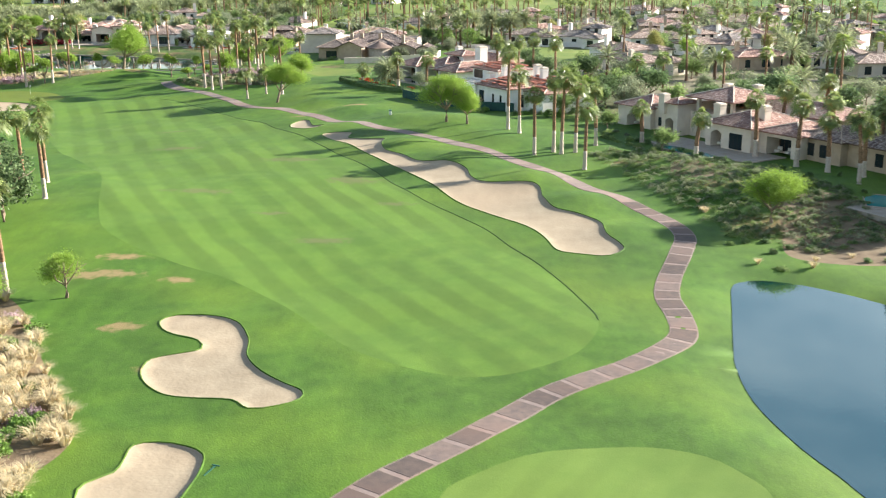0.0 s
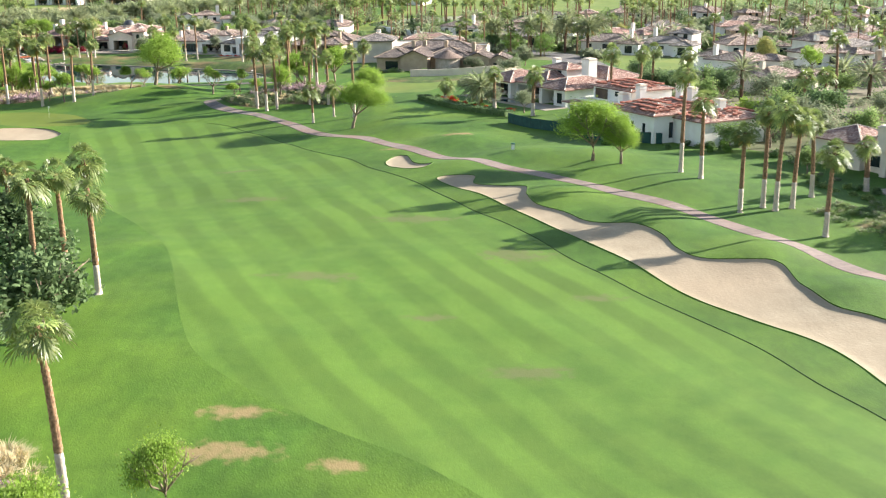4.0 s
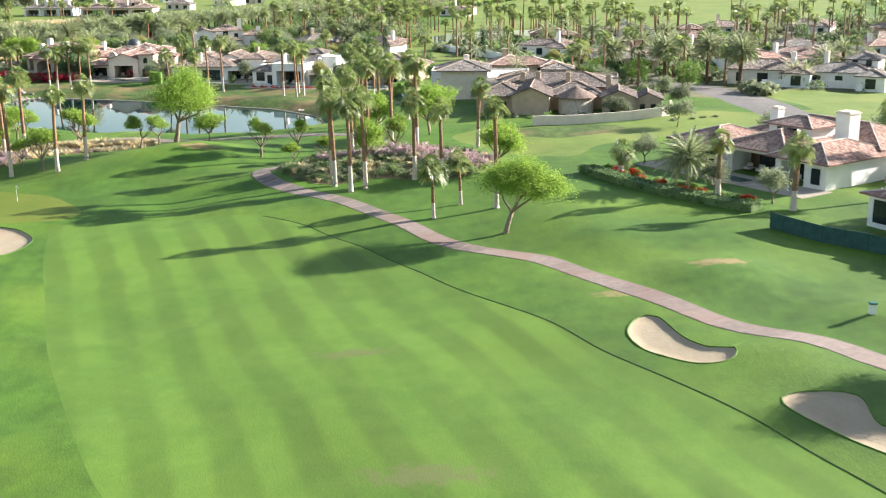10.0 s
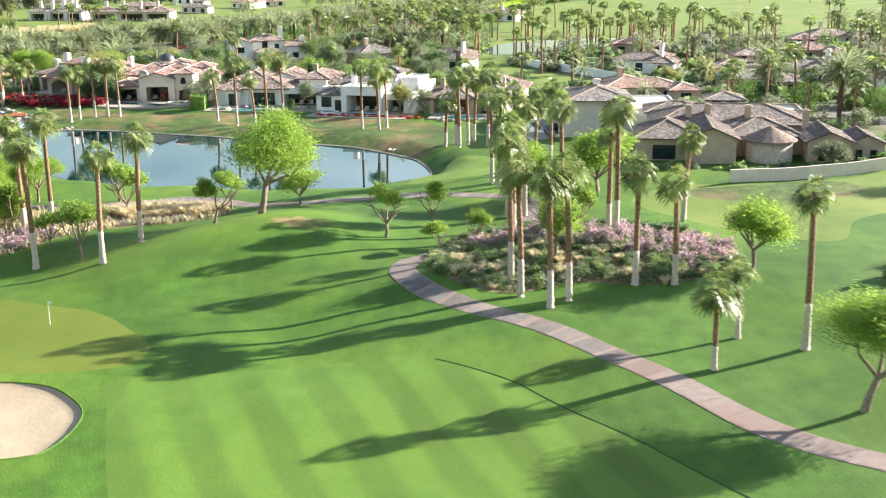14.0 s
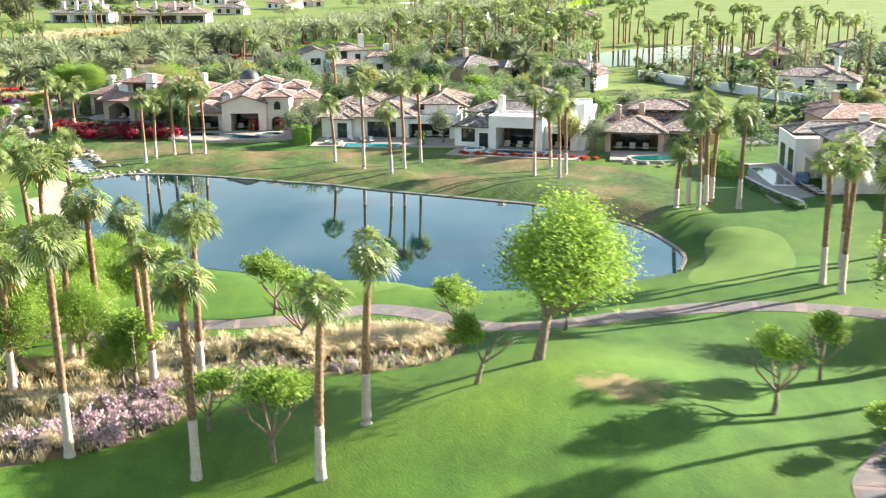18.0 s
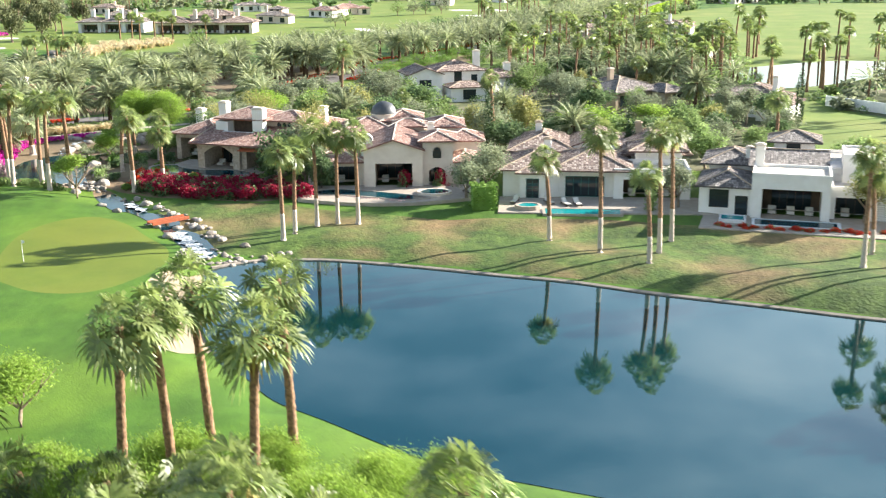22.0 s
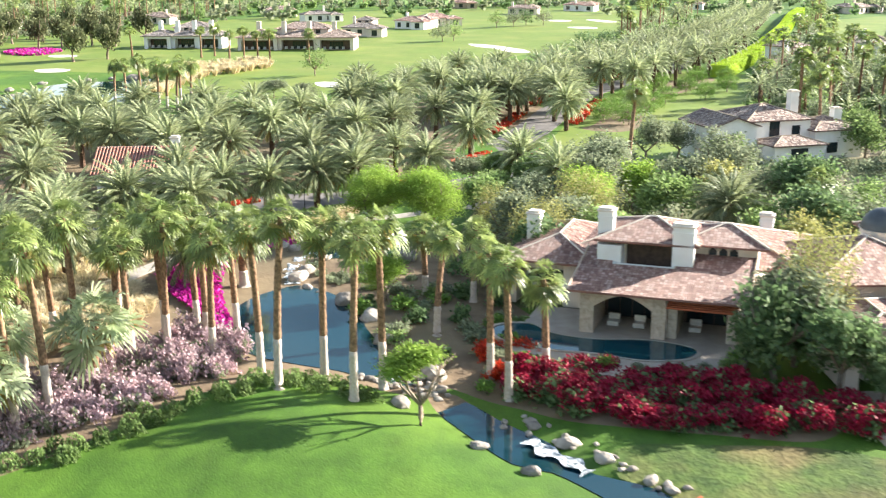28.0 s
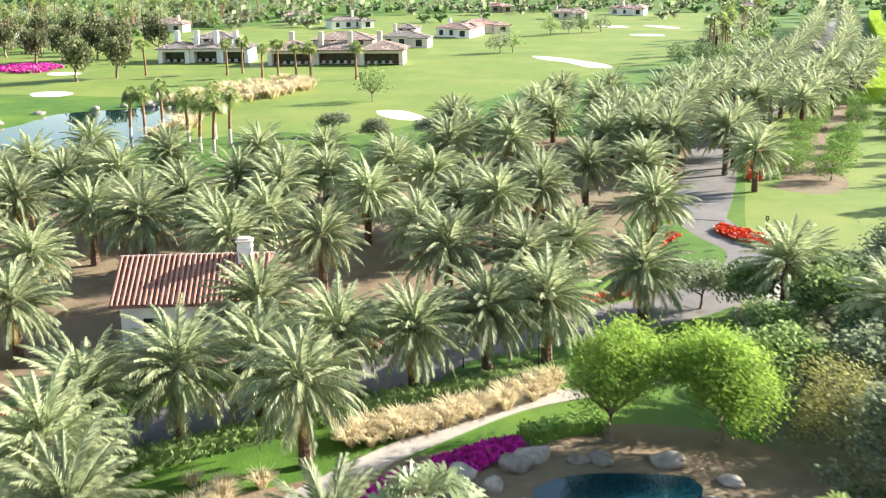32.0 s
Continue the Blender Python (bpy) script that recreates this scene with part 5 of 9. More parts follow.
# fan palms, stretch by stretch
for x, y, h in triples("-57.1,157.1,12 -52.9,144.2,10.6 -56.9,147.8,12 -59,145.5,12.2 -44.2,107,12.6 -65,157.3,11.2 -68,150,10.5"):
    fan_palm(x, y, h, group="palms beside the rough")
for x, y, h in triples("12.1,194.5,14.8 13.8,190,11.5 15.2,175.5,11 18.5,177.3,13 19.6,175.8,13.5 22,177,12.1 22,165,10.7 26,182,11"):
    fan_palm(x, y, h, group="palms above the bunker")
for x, y, h in triples("34.4,185.9,7.2 39.8,169.1,7.7 49.6,171,10.7 53.7,163.4,10.7 57,159.1,8.9 60.9,155.6,9.2 62,172,10 68,168,9 73,178,10 66,188,11 58,186,10 78,170,9"):
    fan_palm(x, y, h, thick=1.25, group="garden fan palms", label="sturdy fan palm with a broad crown in a garden")
for x, y, h in triples("-59.6,281.4,15 -58.9,278.4,13.4 -56.5,275.2,13.2 -54.6,277,13.6 -48.1,295.6,12.5 -47.9,280.3,12.5 -44.1,280.4,11.2 -38.1,303.8,11.2 -47.7,292.8,15 -58,300,14 -52,306,15 -56,309,14 -37.4,262.8,14.1"):
    fan_palm(x, y, h, group="palms on the planted mound")
for x, y, h in triples("-45.3,260.3,7.8 -41.8,266.6,7.2"):
    fan_palm(x, y, h, thick=0.8, group="palms on the planted mound", label="young slender fan palm with a small crown")
for x, y, h in triples("-58.9,328.5,13 -58.1,325.8,13.4 -55.3,333.6,13.2 -58.1,308.7,10.5 -64.8,363.7,9 -63,365.3,12.6 -61,364.4,14 -59.9,366,11.7 -62.5,361.9,12.9 -57.8,361,13.3 -53,330,12 -50,337,13"):
    fan_palm(x, y, h, group="palms at the lake's end")
for x, y, h in triples("-109.6,294.1,14.6 -101.6,291.5,12.8 -99.2,298,12.9 -111.6,306.2,14.8 -117.6,313.4,13.3 -115.3,307.1,12.2 -121.7,315.8,14 -118.4,297.1,16 -123.2,313.1,11.3"):
    fan_palm(x, y, h, group="palms at the grass bed")
for x, y, h in triples("-136.7,336.1,13.2 -138.8,334,13.2 -135.4,340,13.5 -132,333.7,13 -130.7,339.7,13.8 -134,316,12 -129.4,315.3,13.6 -127.6,321,9.5 -126,308,11 -142,322,12 -146,330,12 -142.5,331.2,7.6 -138.4,329.6,7.4 -134.8,330,7 -131.5,328.6,6.8"):
    fan_palm(x, y, h + (0.7 if h > 12 else 0), group="palms before the lake", crown=1.22)
for x, y, h in triples("-139.5,401.4,11.5 -138.5,404,10.5 -136.3,407.2,12.3 -134,408.2,11.7 -131.6,408.3,12.1 -109.9,400.4,10.6 -105.1,394.9,13.9 -100.8,390,10.4 -99,394,13.7 -96.6,399.3,13.4 -80.2,386.8,12.8 -77.3,392,10.1 -76.9,384,12.8 -75.6,387.5,11.8"):
    fan_palm(x, y, h, group="palms on the lake bank", thick=0.85, label="slender tall fan palm on the lake bank")
for x, y, h in triples("-180.9,431.3,12.6 -179.2,428.2,13.7 -176.2,430.6,12.8 -173.8,426.5,13 -171.9,429.4,13.3 -186.3,438.9,10.6 -191,434.1,10.4 -164.1,431.5,10.8 -163,428,11.2 -160,432,8.4 -185,434.5,10.8 -194.2,424.9,12.8 -168,440.7,9.6 -164.7,449.6,7.8 -198,431,12.5 -195,421,11.5 -189,437,11.5 -187.5,441,11.5 -184.3,441,11.2 -196,437,12 -200,424,12 -203,432,12 -190,440.5,12 -205,420,12 -169,452,7.3 -203.3,440.2,8.6 -199,440.6,8.8 -200.6,430.6,8.2 -194.7,444,10.2 -193.2,438.4,9.2"):
    fan_palm(x, y, h, group="palms round the stream")
for x, y, h in triples("-192.6,429.7,6.4 -197.5,426,6.6 -196.6,419.6,6.2 -186,455,6.5"):
    fan_palm(x, y, h, thick=1.5, crown=1.55, pale=True, group="palms round the stream", label="short stout fan palm with large silvery fans")

# date palms of the entrance
ENTRANCE = "-206.6,470.9 -201.8,473.9 -197.3,476.8 -192.3,480 -187.4,481.8 -182.1,484.9 -177.5,487.6 -168.8,495.8"
for x, y in triples(ENTRANCE):
    date_palm(x, y, random.Random(int(y * 7)).uniform(4.4, 5.2), group="date palms along the entrance road")

for x, y in triples("-206.4,463.4 -207.3,452.4 -202.8,455.8 -193.7,470.4 -212,458"):
    date_palm(x, y, random.Random(int(y * 7)).uniform(4.6, 5.6), group="date palms along the entrance road", label="pale feathery date palm in the dry bed")


# ---- houses ----
def roof_mesh(name, quads, mat, thick=0.18):
    """Roof slopes given as polygons, with thickness below, and tile UVs in metres along and down each slope."""
    bm = bmesh.new()
    uv = bm.loops.layers.uv.new("UVMap")
    for q in quads:
        top = [bm.verts.new(p) for p in q]
        f = bm.faces.new(top)
        f.normal_update()
        n = f.normal
        if n.z < 0:
            f.normal_flip()
            n = f.normal
        along = Vector((0, 0, 1)).cross(n)
        along = along.normalized() if along.length > 1e-3 else Vector((1, 0, 0))
        down = n.cross(along)
        for lp in f.loops:
            lp[uv].uv = (lp.vert.co.dot(along), lp.vert.co.dot(down))
        low = [bm.verts.new((p[0], p[1], p[2] - thick)) for p in q]
        bm.faces.new(low)
        for i in range(len(q)):
            j = (i + 1) % len(q)
            bm.faces.new((top[i], low[i], low[j], top[j]))
    me = bpy.data.meshes.new(name)
    bm.to_mesh(me)
    bm.free()
    me.materials.append(mat)
    return me


def ridge_caps(lines, mat, r=0.085):
    V, F = [], []
    for a, b in lines:
        tube(V, F, [a, b], [r, r], 6)
    return mesh_of("ridge", V, F, mat)


def hip_roof(root, x0, y0, x1, y1, z, mat, over=0.6, pitch=0.36, gable=""):
    """Hipped roof, or gabled along x or y."""
    x0, y0, x1, y1 = x0 - over, y0 - over, x1 + over, y1 + over
    w, d = x1 - x0, y1 - y0
    a, b, c, e = (x0, y0, z), (x1, y0, z), (x1, y1, z), (x0, y1, z)
    if w >= d and gable != "y" or gable == "x":
        k = 0 if gable == "x" else d / 2
        r0, r1 = (x0 + k, (y0 + y1) / 2, z + d / 2 * pitch), (x1 - k, (y0 + y1) / 2, z + d / 2 * pitch)
        quads = [(a, b, r1, r0), (c, e, r0, r1)] + ([] if gable else [(b, c, r1), (e, a, r0)])
        ends = [(b, c, r1), (e, a, r0)]
    else:
        k = 0 if gable == "y" else w / 2
        r0, r1 = ((x0 + x1) / 2, y0 + k, z + w / 2 * pitch), ((x0 + x1) / 2, y1 - k, z + w / 2 * pitch)
        quads = [(b, c, r1, r0), (e, a, r0, r1)] + ([] if gable else [(a, b, r0), (c, e, r1)])
        ends = [(a, b, r0), (c, e, r1)]
    roof = piece("roof", roof_mesh("roof", quads, M[mat]), root)
    caps = [(r0, r1)] + ([] if gable else [(p, r) for p, r in ((a, r0), (e, r0) if quads[0][2] == r1 and w >= d else (b, r0), (b, r1) if w >= d else (c, r1), (c, r1) if w >= d else (e, r1))])
    lift = lambda p: (p[0], p[1], p[2] + 0.03)
    piece("ridge", ridge_caps([(lift(p), lift(q)) for p, q in caps], M["tan" if mat != "tile_red" else "cream"]), roof, None, "mortared ridge tiles")
    if gable:
        for e3 in ends:
            inset = [tuple(Vector(p).lerp(Vector(e3[2]), 0.0) + (Vector((0, over * 0.9, 0)) if p[1] == y0 and gable == "y" else Vector((0, -over * 0.9, 0)) if p[1] == y1 and gable == "y" else Vector((over * 0.9, 0, 0)) if p[0] == x0 else Vector((-over * 0.9, 0, 0)))) for p in e3]
            piece("gable_wall", mesh_of("gable_wall", [(p[0], p[1], p[2] - 0.2) for p in inset], [(0, 1, 2)], root["wall_mat"] and M[root["wall_mat"]]), root)
    return roof


def wall(root, x0, y0, x1, y1, z0, z1, mat=None):
    return piece("wall", box_mesh("wall", M[mat or root["wall_mat"]], (x0, y0, z0, x1, y1, z1)), root)


def parapet(root, x0, y0, x1, y1, z, h=0.5, t=0.25):
    piece("flat_roof", box_mesh("flat_roof", M["flat_roof"], (x0 + t, y0 + t, z - 0.06, x1 - t, y1 - t, z + 0.05)), root, None, "flat pale gravel roof")
    piece("parapet", box_mesh("parapet", M[root["wall_mat"]], (x0, y0, z - 0.05, x1, y0 + t, z + h), (x0, y1 - t, z - 0.05, x1, y1, z + h), (x0, y0 + t, z - 0.05, x0 + t, y1 - t, z + h), (x1 - t, y0 + t, z - 0.05, x1, y1 - t, z + h)), root)


TURN = {"front": 0, "right": 90, "back": 180, "left": -90}


def window(root, x, y, z, w, h, face="front", cols=2, rows=2, frame="iron", name="window", arch=False):
    """A window at the middle of its sill on a wall face: projecting frame with bars, and a dark glass pane behind them."""
    m = Matrix.Translation((x, y, z)) @ Matrix.Rotation(radians(TURN[face]), 4, "Z")
    b, t = 0.07, 0.06
    bars = [(-w / 2 - b, -t, -b, -w / 2, 0.02, h + b), (w / 2, -t, -b, w / 2 + b, 0.02, h + b), (-w / 2, -t, -b, w / 2, 0.02, 0), (-w / 2, -t, h, w / 2, 0.02, h + b)]
    bars += [(-w / 2 + w * i / cols - 0.025, -t * 0.8, 0, -w / 2 + w * i / cols + 0.025, 0.0, h) for i in range(1, cols)]
    bars += [(-w / 2, -t * 0.7, h * j / rows - 0.02, w / 2, 0.0, h * j / rows + 0.02) for j in range(1, rows)]
    ob = piece(name, box_mesh(name, M[frame], *bars), root, m)
    piece("pane", box_mesh("pane", M["glass"], (-w / 2, -0.02, 0, w / 2, 0.03, h)), ob, None, "dark reflecting glass")
    if arch:
        pts = [(w / 2 * math.cos(a), h + w / 2 * math.sin(a)) for a in np.linspace(0, math.pi, 10)]
        V = [(px, -0.03, pz) for px, pz in pts] + [(px, 0.03, pz) for px, pz in pts]
        F = [tuple(range(9, -1, -1)), tuple(range(10, 20))] + [(i, i + 1, 11 + i, 10 + i) for i in range(9)]
        piece("arched_pane", mesh_of("arched_pane", V, F, M["glass"]), ob)
        V, F = [], []
        tube(V, F, [(px * 1.08, -0.03, h + (pz - h) * 1.08) for px, pz in pts], [0.07] * 10, 5)
        piece("arch_trim", mesh_of("arch_trim", V, F, M["stone"]), ob)
    return ob


def loggia(root, x0, y0, x1, y1, h, ox0, ox1, oh, depth=4.0, arch=False, mat=None, glass=True):
    """A block whose front is open: piers, lintel (flat or arched), the rooms behind, and a back wall coloured dark for
    shade, with glass doors.
    """
    mt = M[mat or root["wall_mat"]]
    depth = min(depth, y1 - y0 - 0.3)
    piece("wall", box_mesh("wall", mt, (x0, y0 + depth, -0.3, x1, y1, h)), root)
    piece("pier", box_mesh("pier", mt, (x0, y0, -0.3, ox0, y0 + depth, h)), root)
    piece("pier", box_mesh("pier", mt, (ox1, y0, -0.3, x1, y0 + depth, h)), root)
    if arch:
        n, rise = 12, min((ox1 - ox0) * 0.22, 1.2)
        arc = [(ox0 + (ox1 - ox0) * i / n, oh - rise + rise * math.sin(math.pi * i / n)) for i in range(n + 1)]
        V = [(px, yy, pz) for yy in (y0, y0 + 0.6) for px, pz in arc] + [(px, yy, h) for yy in (y0, y0 + 0.6) for px, _ in arc]
        k = n + 1
        F = []
        for i in range(n):
            F += [(i, i + 1, 2 * k + i + 1, 2 * k + i), (k + i + 1, k + i, 3 * k + i, 3 * k + i + 1), (i + 1, i, k + i, k + i + 1)]
        piece("lintel", mesh_of("lintel", V, F, mt), root)
        piece("ceiling", box_mesh("ceiling", mt, (ox0, y0 + 0.6, h - 0.35, ox1, y0 + depth, h)), root)
    else:
        piece("lintel", box_mesh("lintel", mt, (ox0, y0, oh, ox1, y0 + depth, h)), root)
    # thin sheet over the back wall, its dark colour standing for terrace shade
    piece("back_wall", box_mesh("back_wall", M["interior_shade"], (ox0, y0 + depth - 0.08, 0.02, ox1, y0 + depth - 0.01, oh)), root, None, "back wall of the covered terrace, coloured dark for its shade")
    if glass:
        w = min(ox1 - ox0 - 0.5, 4.5)
        window(root, (ox0 + ox1) / 2, y0 + depth - 0.1, 0.1, w, min(oh - 0.4, 2.4), "front", max(2, int(w / 0.9)), 1, "wood_dark", "glass_door")
    for px in np.arange(ox0 + 1.2, ox1 - 1.0, 2.1):
        sofa = box_mesh("seat", M["cushion"], (px - 0.45, y0 + depth * 0.5 - 0.45, 0.12, px + 0.45, y0 + depth * 0.5 + 0.45, 0.48), (px - 0.45, y0 + depth * 0.5 + 0.3, 0.48, px + 0.45, y0 + depth * 0.5 + 0.5, 0.95))
        ob = new("patio_chair", sofa)
        ob.matrix_basis = root.matrix_basis.copy()
        tagged(ob, "pale cushioned armchair on a covered terrace", "chair", "terrace chairs")


def chimney(root, x, y, z0, z1, w=1.1, d=None, mat="stucco", cap="cream"):
    d = d or w
    ob = piece("chimney", box_mesh("chimney", M[mat], (x - w / 2, y - d / 2, z0, x + w / 2, y + d / 2, z1), (x - w / 2 - 0.06, y - d / 2 - 0.06, z1 - 0.55, x + w / 2 + 0.06, y + d / 2 + 0.06, z1 - 0.4)), root)
    piece("chimney_cap", box_mesh("chimney_cap", M[cap], (x - w / 2 - 0.12, y - d / 2 - 0.12, z1, x + w / 2 + 0.12, y + d / 2 + 0.12, z1 + 0.14), (x - w / 2 + 0.1, y - d / 2 + 0.1, z1 + 0.14, x + w / 2 - 0.1, y + d / 2 - 0.1, z1 + 0.3)), ob)
    return ob


HOUSES = []


def house(x, y, rot, label, wall_mat="stucco", z=None, group="", reach=14.0, name="house", mid=(10, 8)):
    zz = max(0.0, ground_z(x, y)) + 0.12 if z is None else z
    root = thing(name, pose(x, y, zz, 0, 0, rot), label, "house", group)
    root["wall_mat"] = wall_mat
    c = root.matrix_basis @ Vector((mid[0], mid[1], 0))
    HOUSES.append((c.x, c.y, reach))
    return root


def slab(root_xy, rot, x0, y0, x1, y1, z, label="pale stone terrace", mat="patio", name="terrace", round_front=0.0):
    """A terrace plate; its front edge may bow outwards."""
    n = 14
    front = [(x0 + (x1 - x0) * i / n, y0 - round_front * math.sin(math.pi * i / n)) for i in range(n + 1)]
    ring = front + [(x1, y1), (x0, y1)]
    k = len(ring)
    V = [(px, py, 0.0) for px, py in ring] + [(px, py, -2.4) for px, py in ring]
    F = [tuple(range(k)), tuple(range(2 * k - 1, k - 1, -1))] + [(i, k + i, k + (i + 1) % k, (i + 1) % k) for i in range(k)]
    ob = new(name, mesh_of(name, V, F, M[mat]))
    ob.matrix_basis = pose(*root_xy, z, 0, 0, rot)
    return tagged(ob, label, "terrace", kind="structure")


def pool(points, z, mat="pool", label="swimming pool with turquoise water and a stone rim", smooth=True, rim="patio"):
    """A pool: a stone rim standing proud of the terrace, and the water within it."""
    line = spline(points, True, 0.5) if smooth else np.array(points)
    c = line.mean(0)
    k = len(line)
    root = thing("swimming_pool", Matrix.Translation((c[0], c[1], z)), label, "pool")
    out = c + (line - c) * (1 + 0.35 / np.maximum(np.hypot(*(line - c).T), 0.5))[:, None]
    rel = lambda q, zz: [(p[0] - c[0], p[1] - c[1], zz) for p in q]
    V = rel(line, 0.1) + rel(out, 0.1) + rel(out, -0.6) + rel(line, -0.2)
    F = [(a * k + i, a * k + (i + 1) % k, ((a + 1) % 4) * k + (i + 1) % k, ((a + 1) % 4) * k + i) for a in range(4) for i in range(k)]
    piece("rim", mesh_of("rim", V, F, M[rim]), root)
    piece("water", mesh_of("water", rel(line, 0.04), [tuple(range(k))], M[mat]), root)
    return root


# red-tiled villa above the stream
h1 = house(-156.6, 439.2, -20, "cream villa with red clay roofs, arched terrace and white chimneys", "cream", z=0.45, mid=(4, 11), reach=15)
loggia(h1, 0, 0, 6.8, 7, 3.8, 1.1, 5.7, 3.3, 5.0, True, "stone")
loggia(h1, 6.8, 0.6, 12.2, 7, 3.5, 7.6, 11.4, 2.7, 4.5, False, "stone")
piece("trellis", box_mesh("trellis", M["red_wood"], *[(6.9, -0.7 + 0.35 * i, 2.85 + 0.05 * i, 12.3, -0.55 + 0.35 * i, 3.0 + 0.05 * i) for i in range(5)]), h1, None, "red slatted awning over the terrace")
loggia(h1, -8, 7, 0, 13, 3.7, -7.2, -0.9, 3.0, 4.0, False, "stone")
wall(h1, -3, 7, 16, 21, -0.3, 3.9)
piece("roof", roof_mesh("roof", [
    ((-0.9, -0.9, 3.75), (13.0, -0.9, 3.75), (13.0, 4.25, 4.7), (-0.9, 4.25, 4.7)),
    ((-0.9, 4.25, 4.7), (1.65, 4.25, 4.7), (1.65, 7.2, 5.25), (-0.9, 7.2, 5.25)),
    ((6.75, 4.25, 4.7), (13.0, 4.25, 4.7), (13.0, 7.6, 5.3), (6.75, 7.6, 5.3))], M["tile_red"]), h1, None, "lean-to clay tile roof below the balcony")
piece("ridge", ridge_caps([((-0.9, -0.9, 3.8), (-0.9, 7.2, 5.3)), ((13.0, -0.9, 3.8), (13.0, 7.6, 5.35))], M["tan"], 0.09), h1)
wall(h1, -0.3, 3.9, 1.65, 7.1, 3.6, 4.62)
wall(h1, 6.75, 3.9, 12.4, 7.4, 3.6, 4.6)
hip_roof(h1, -8, 7, -0.5, 20, 3.75, "tile_red")
hip_roof(h1, -3.5, 9, 16.5, 21.5, 4.0, "tile_red", pitch=0.32)
wall(h1, 0.8, 6.5, 7.6, 12, 3.6, 6.6)
piece("awning", box_mesh("awning", M["red_wood"], *[(1.9, 5.2 + 0.3 * i, 6.25 + 0.09 * i, 6.6, 5.42 + 0.3 * i, 6.33 + 0.09 * i) for i in range(5)]), h1, None, "red slatted awning above the balcony")
wall(h1, 7.6, 7.5, 13, 12.5, 3.6, 6.3)
# no real recess: a dark panel on the wall paints its shade
piece("balcony_recess", box_mesh("balcony_recess", M["wood_dark"], (2.5, 6.42, 4.2, 6.2, 6.52, 6.2)), h1, None, "dark panel standing for the shaded balcony recess")
piece("balcony", box_mesh("balcony", M["stucco"], (1.7, 4.3, 3.9, 6.7, 4.55, 4.75), (1.7, 4.5, 3.9, 1.95, 6.5, 4.75), (6.45, 4.5, 3.9, 6.7, 6.5, 4.75), (1.7, 4.3, 3.7, 6.7, 6.5, 4.1)), h1, None, "white stucco balcony parapet")
wall(h1, 0.3, 4.9, 2.3, 6.6, 3.6, 6.1, "stucco")
hip_roof(h1, 0.6, 5.4, 8, 12.2, 6.55, "tile_red", pitch=0.33)
hip_roof(h1, 7.2, 7.2, 13.4, 12.8, 6.25, "tile_red", pitch=0.33)
for i in range(3):
    window(h1, 9.4 + i * 0.85, 7.48, 5.1, 0.5, 0.6, "front", 1, 1, arch=True)
chimney(h1, 0.6, 7.2, 3.6, 8.5, 1.25)
chimney(h1, 7.3, 5.4, 3.6, 8.0, 1.7, 1.2)
chimney(h1, -7.2, 13.2, 3.6, 6.4, 1.2)
chimney(h1, 13.2, 14.5, 4.0, 7.3, 1.1)
slab((-160, 438), -20, -2, -5, 16, 8, 0.5, "pale travertine pool terrace", round_front=1.5)
pool(pairs("-163.2,440.6 -160.4,441.2 -158.6,438.6 -155.6,437.2 -151.6,436.8 -148.4,434.8 -149.4,432.6 -152.8,432.4 -156,434 -159.8,435.2 -163,437.6"), 0.5, "pool_dark", "kidney-shaped pool with dark green water")

# cream villa with the dome
h2 = house(-139.5, 426, 0, "cream villa with red roofs, a grey dome and an arched tower", "cream", z=0.1, mid=(11, 11), reach=15)
loggia(h2, 0, 1.5, 7.6, 12, 3.2, 1, 6.6, 2.5, 3.5)
hip_roof(h2, 0, 1.3, 7.4, 12, 3.2, "tile_red", pitch=0.28)
loggia(h2, 7.6, 0, 15.4, 14, 4.9, 9.1, 14, 3.1, 6.0)
hip_roof(h2, 7.6, 0, 15.4, 14.5, 4.9, "tile_red", 0.35, 0.34, "y")
loggia(h2, 15.4, 0.8, 19.4, 7, 6.0, 16.2, 18.4, 2.4, 2.5, True)
window(h2, 17.3, 0.78, 3.7, 1.0, 0.9, "front", 2, 2, arch=True)
hip_roof(h2, 15.2, 0.6, 19.6, 7, 6.0, "tile_red", 0.45, 0.34)
loggia(h2, 19.4, 2, 23, 8, 3.0, 20, 22.4, 2.4, 2.5, True)
hip_roof(h2, 19.3, 1.8, 23, 8, 3.0, "tile_red", 0.4, 0.4)
wall(h2, 18.5, 8, 23.5, 14, -0.3, 4.8)
hip_roof(h2, 18.5, 8, 23.5, 14, 4.8, "tile_red")
wall(h2, 2, 12, 16, 24, -0.3, 4.6)
hip_roof(h2, 1.5, 12, 13, 24, 4.6, "tile_red")
wall(h2, 11, 14, 15.5, 17, 4.0, 6.0)
hip_roof(h2, 10.8, 13.8, 15.7, 17.5, 6.0, "tile_red", 0.4)
wall(h2, 16, 13, 21, 20, -0.3, 6.0)
hip_roof(h2, 16, 13, 21, 20, 6.0, "tile_red", 0.5, 0.34)
for wx in (17.4, 19.6):
    window(h2, wx, 12.98, 4.7, 0.7, 0.7, "front", 1, 1)
wall(h2, 9.5, 18, 15, 25, 4.0, 6.2)
hip_roof(h2, 9.5, 18, 15, 25, 6.2, "tile_red", 0.5)
V, F = [], []
tube(V, F, [(9.5, 20, 3.5), (9.5, 20, 7.0), (9.5, 20, 7.05)], [1.9, 1.9, 2.05], 20)
piece("turret", mesh_of("turret", V, F, M["cream"]), h2)
V, F = [], []
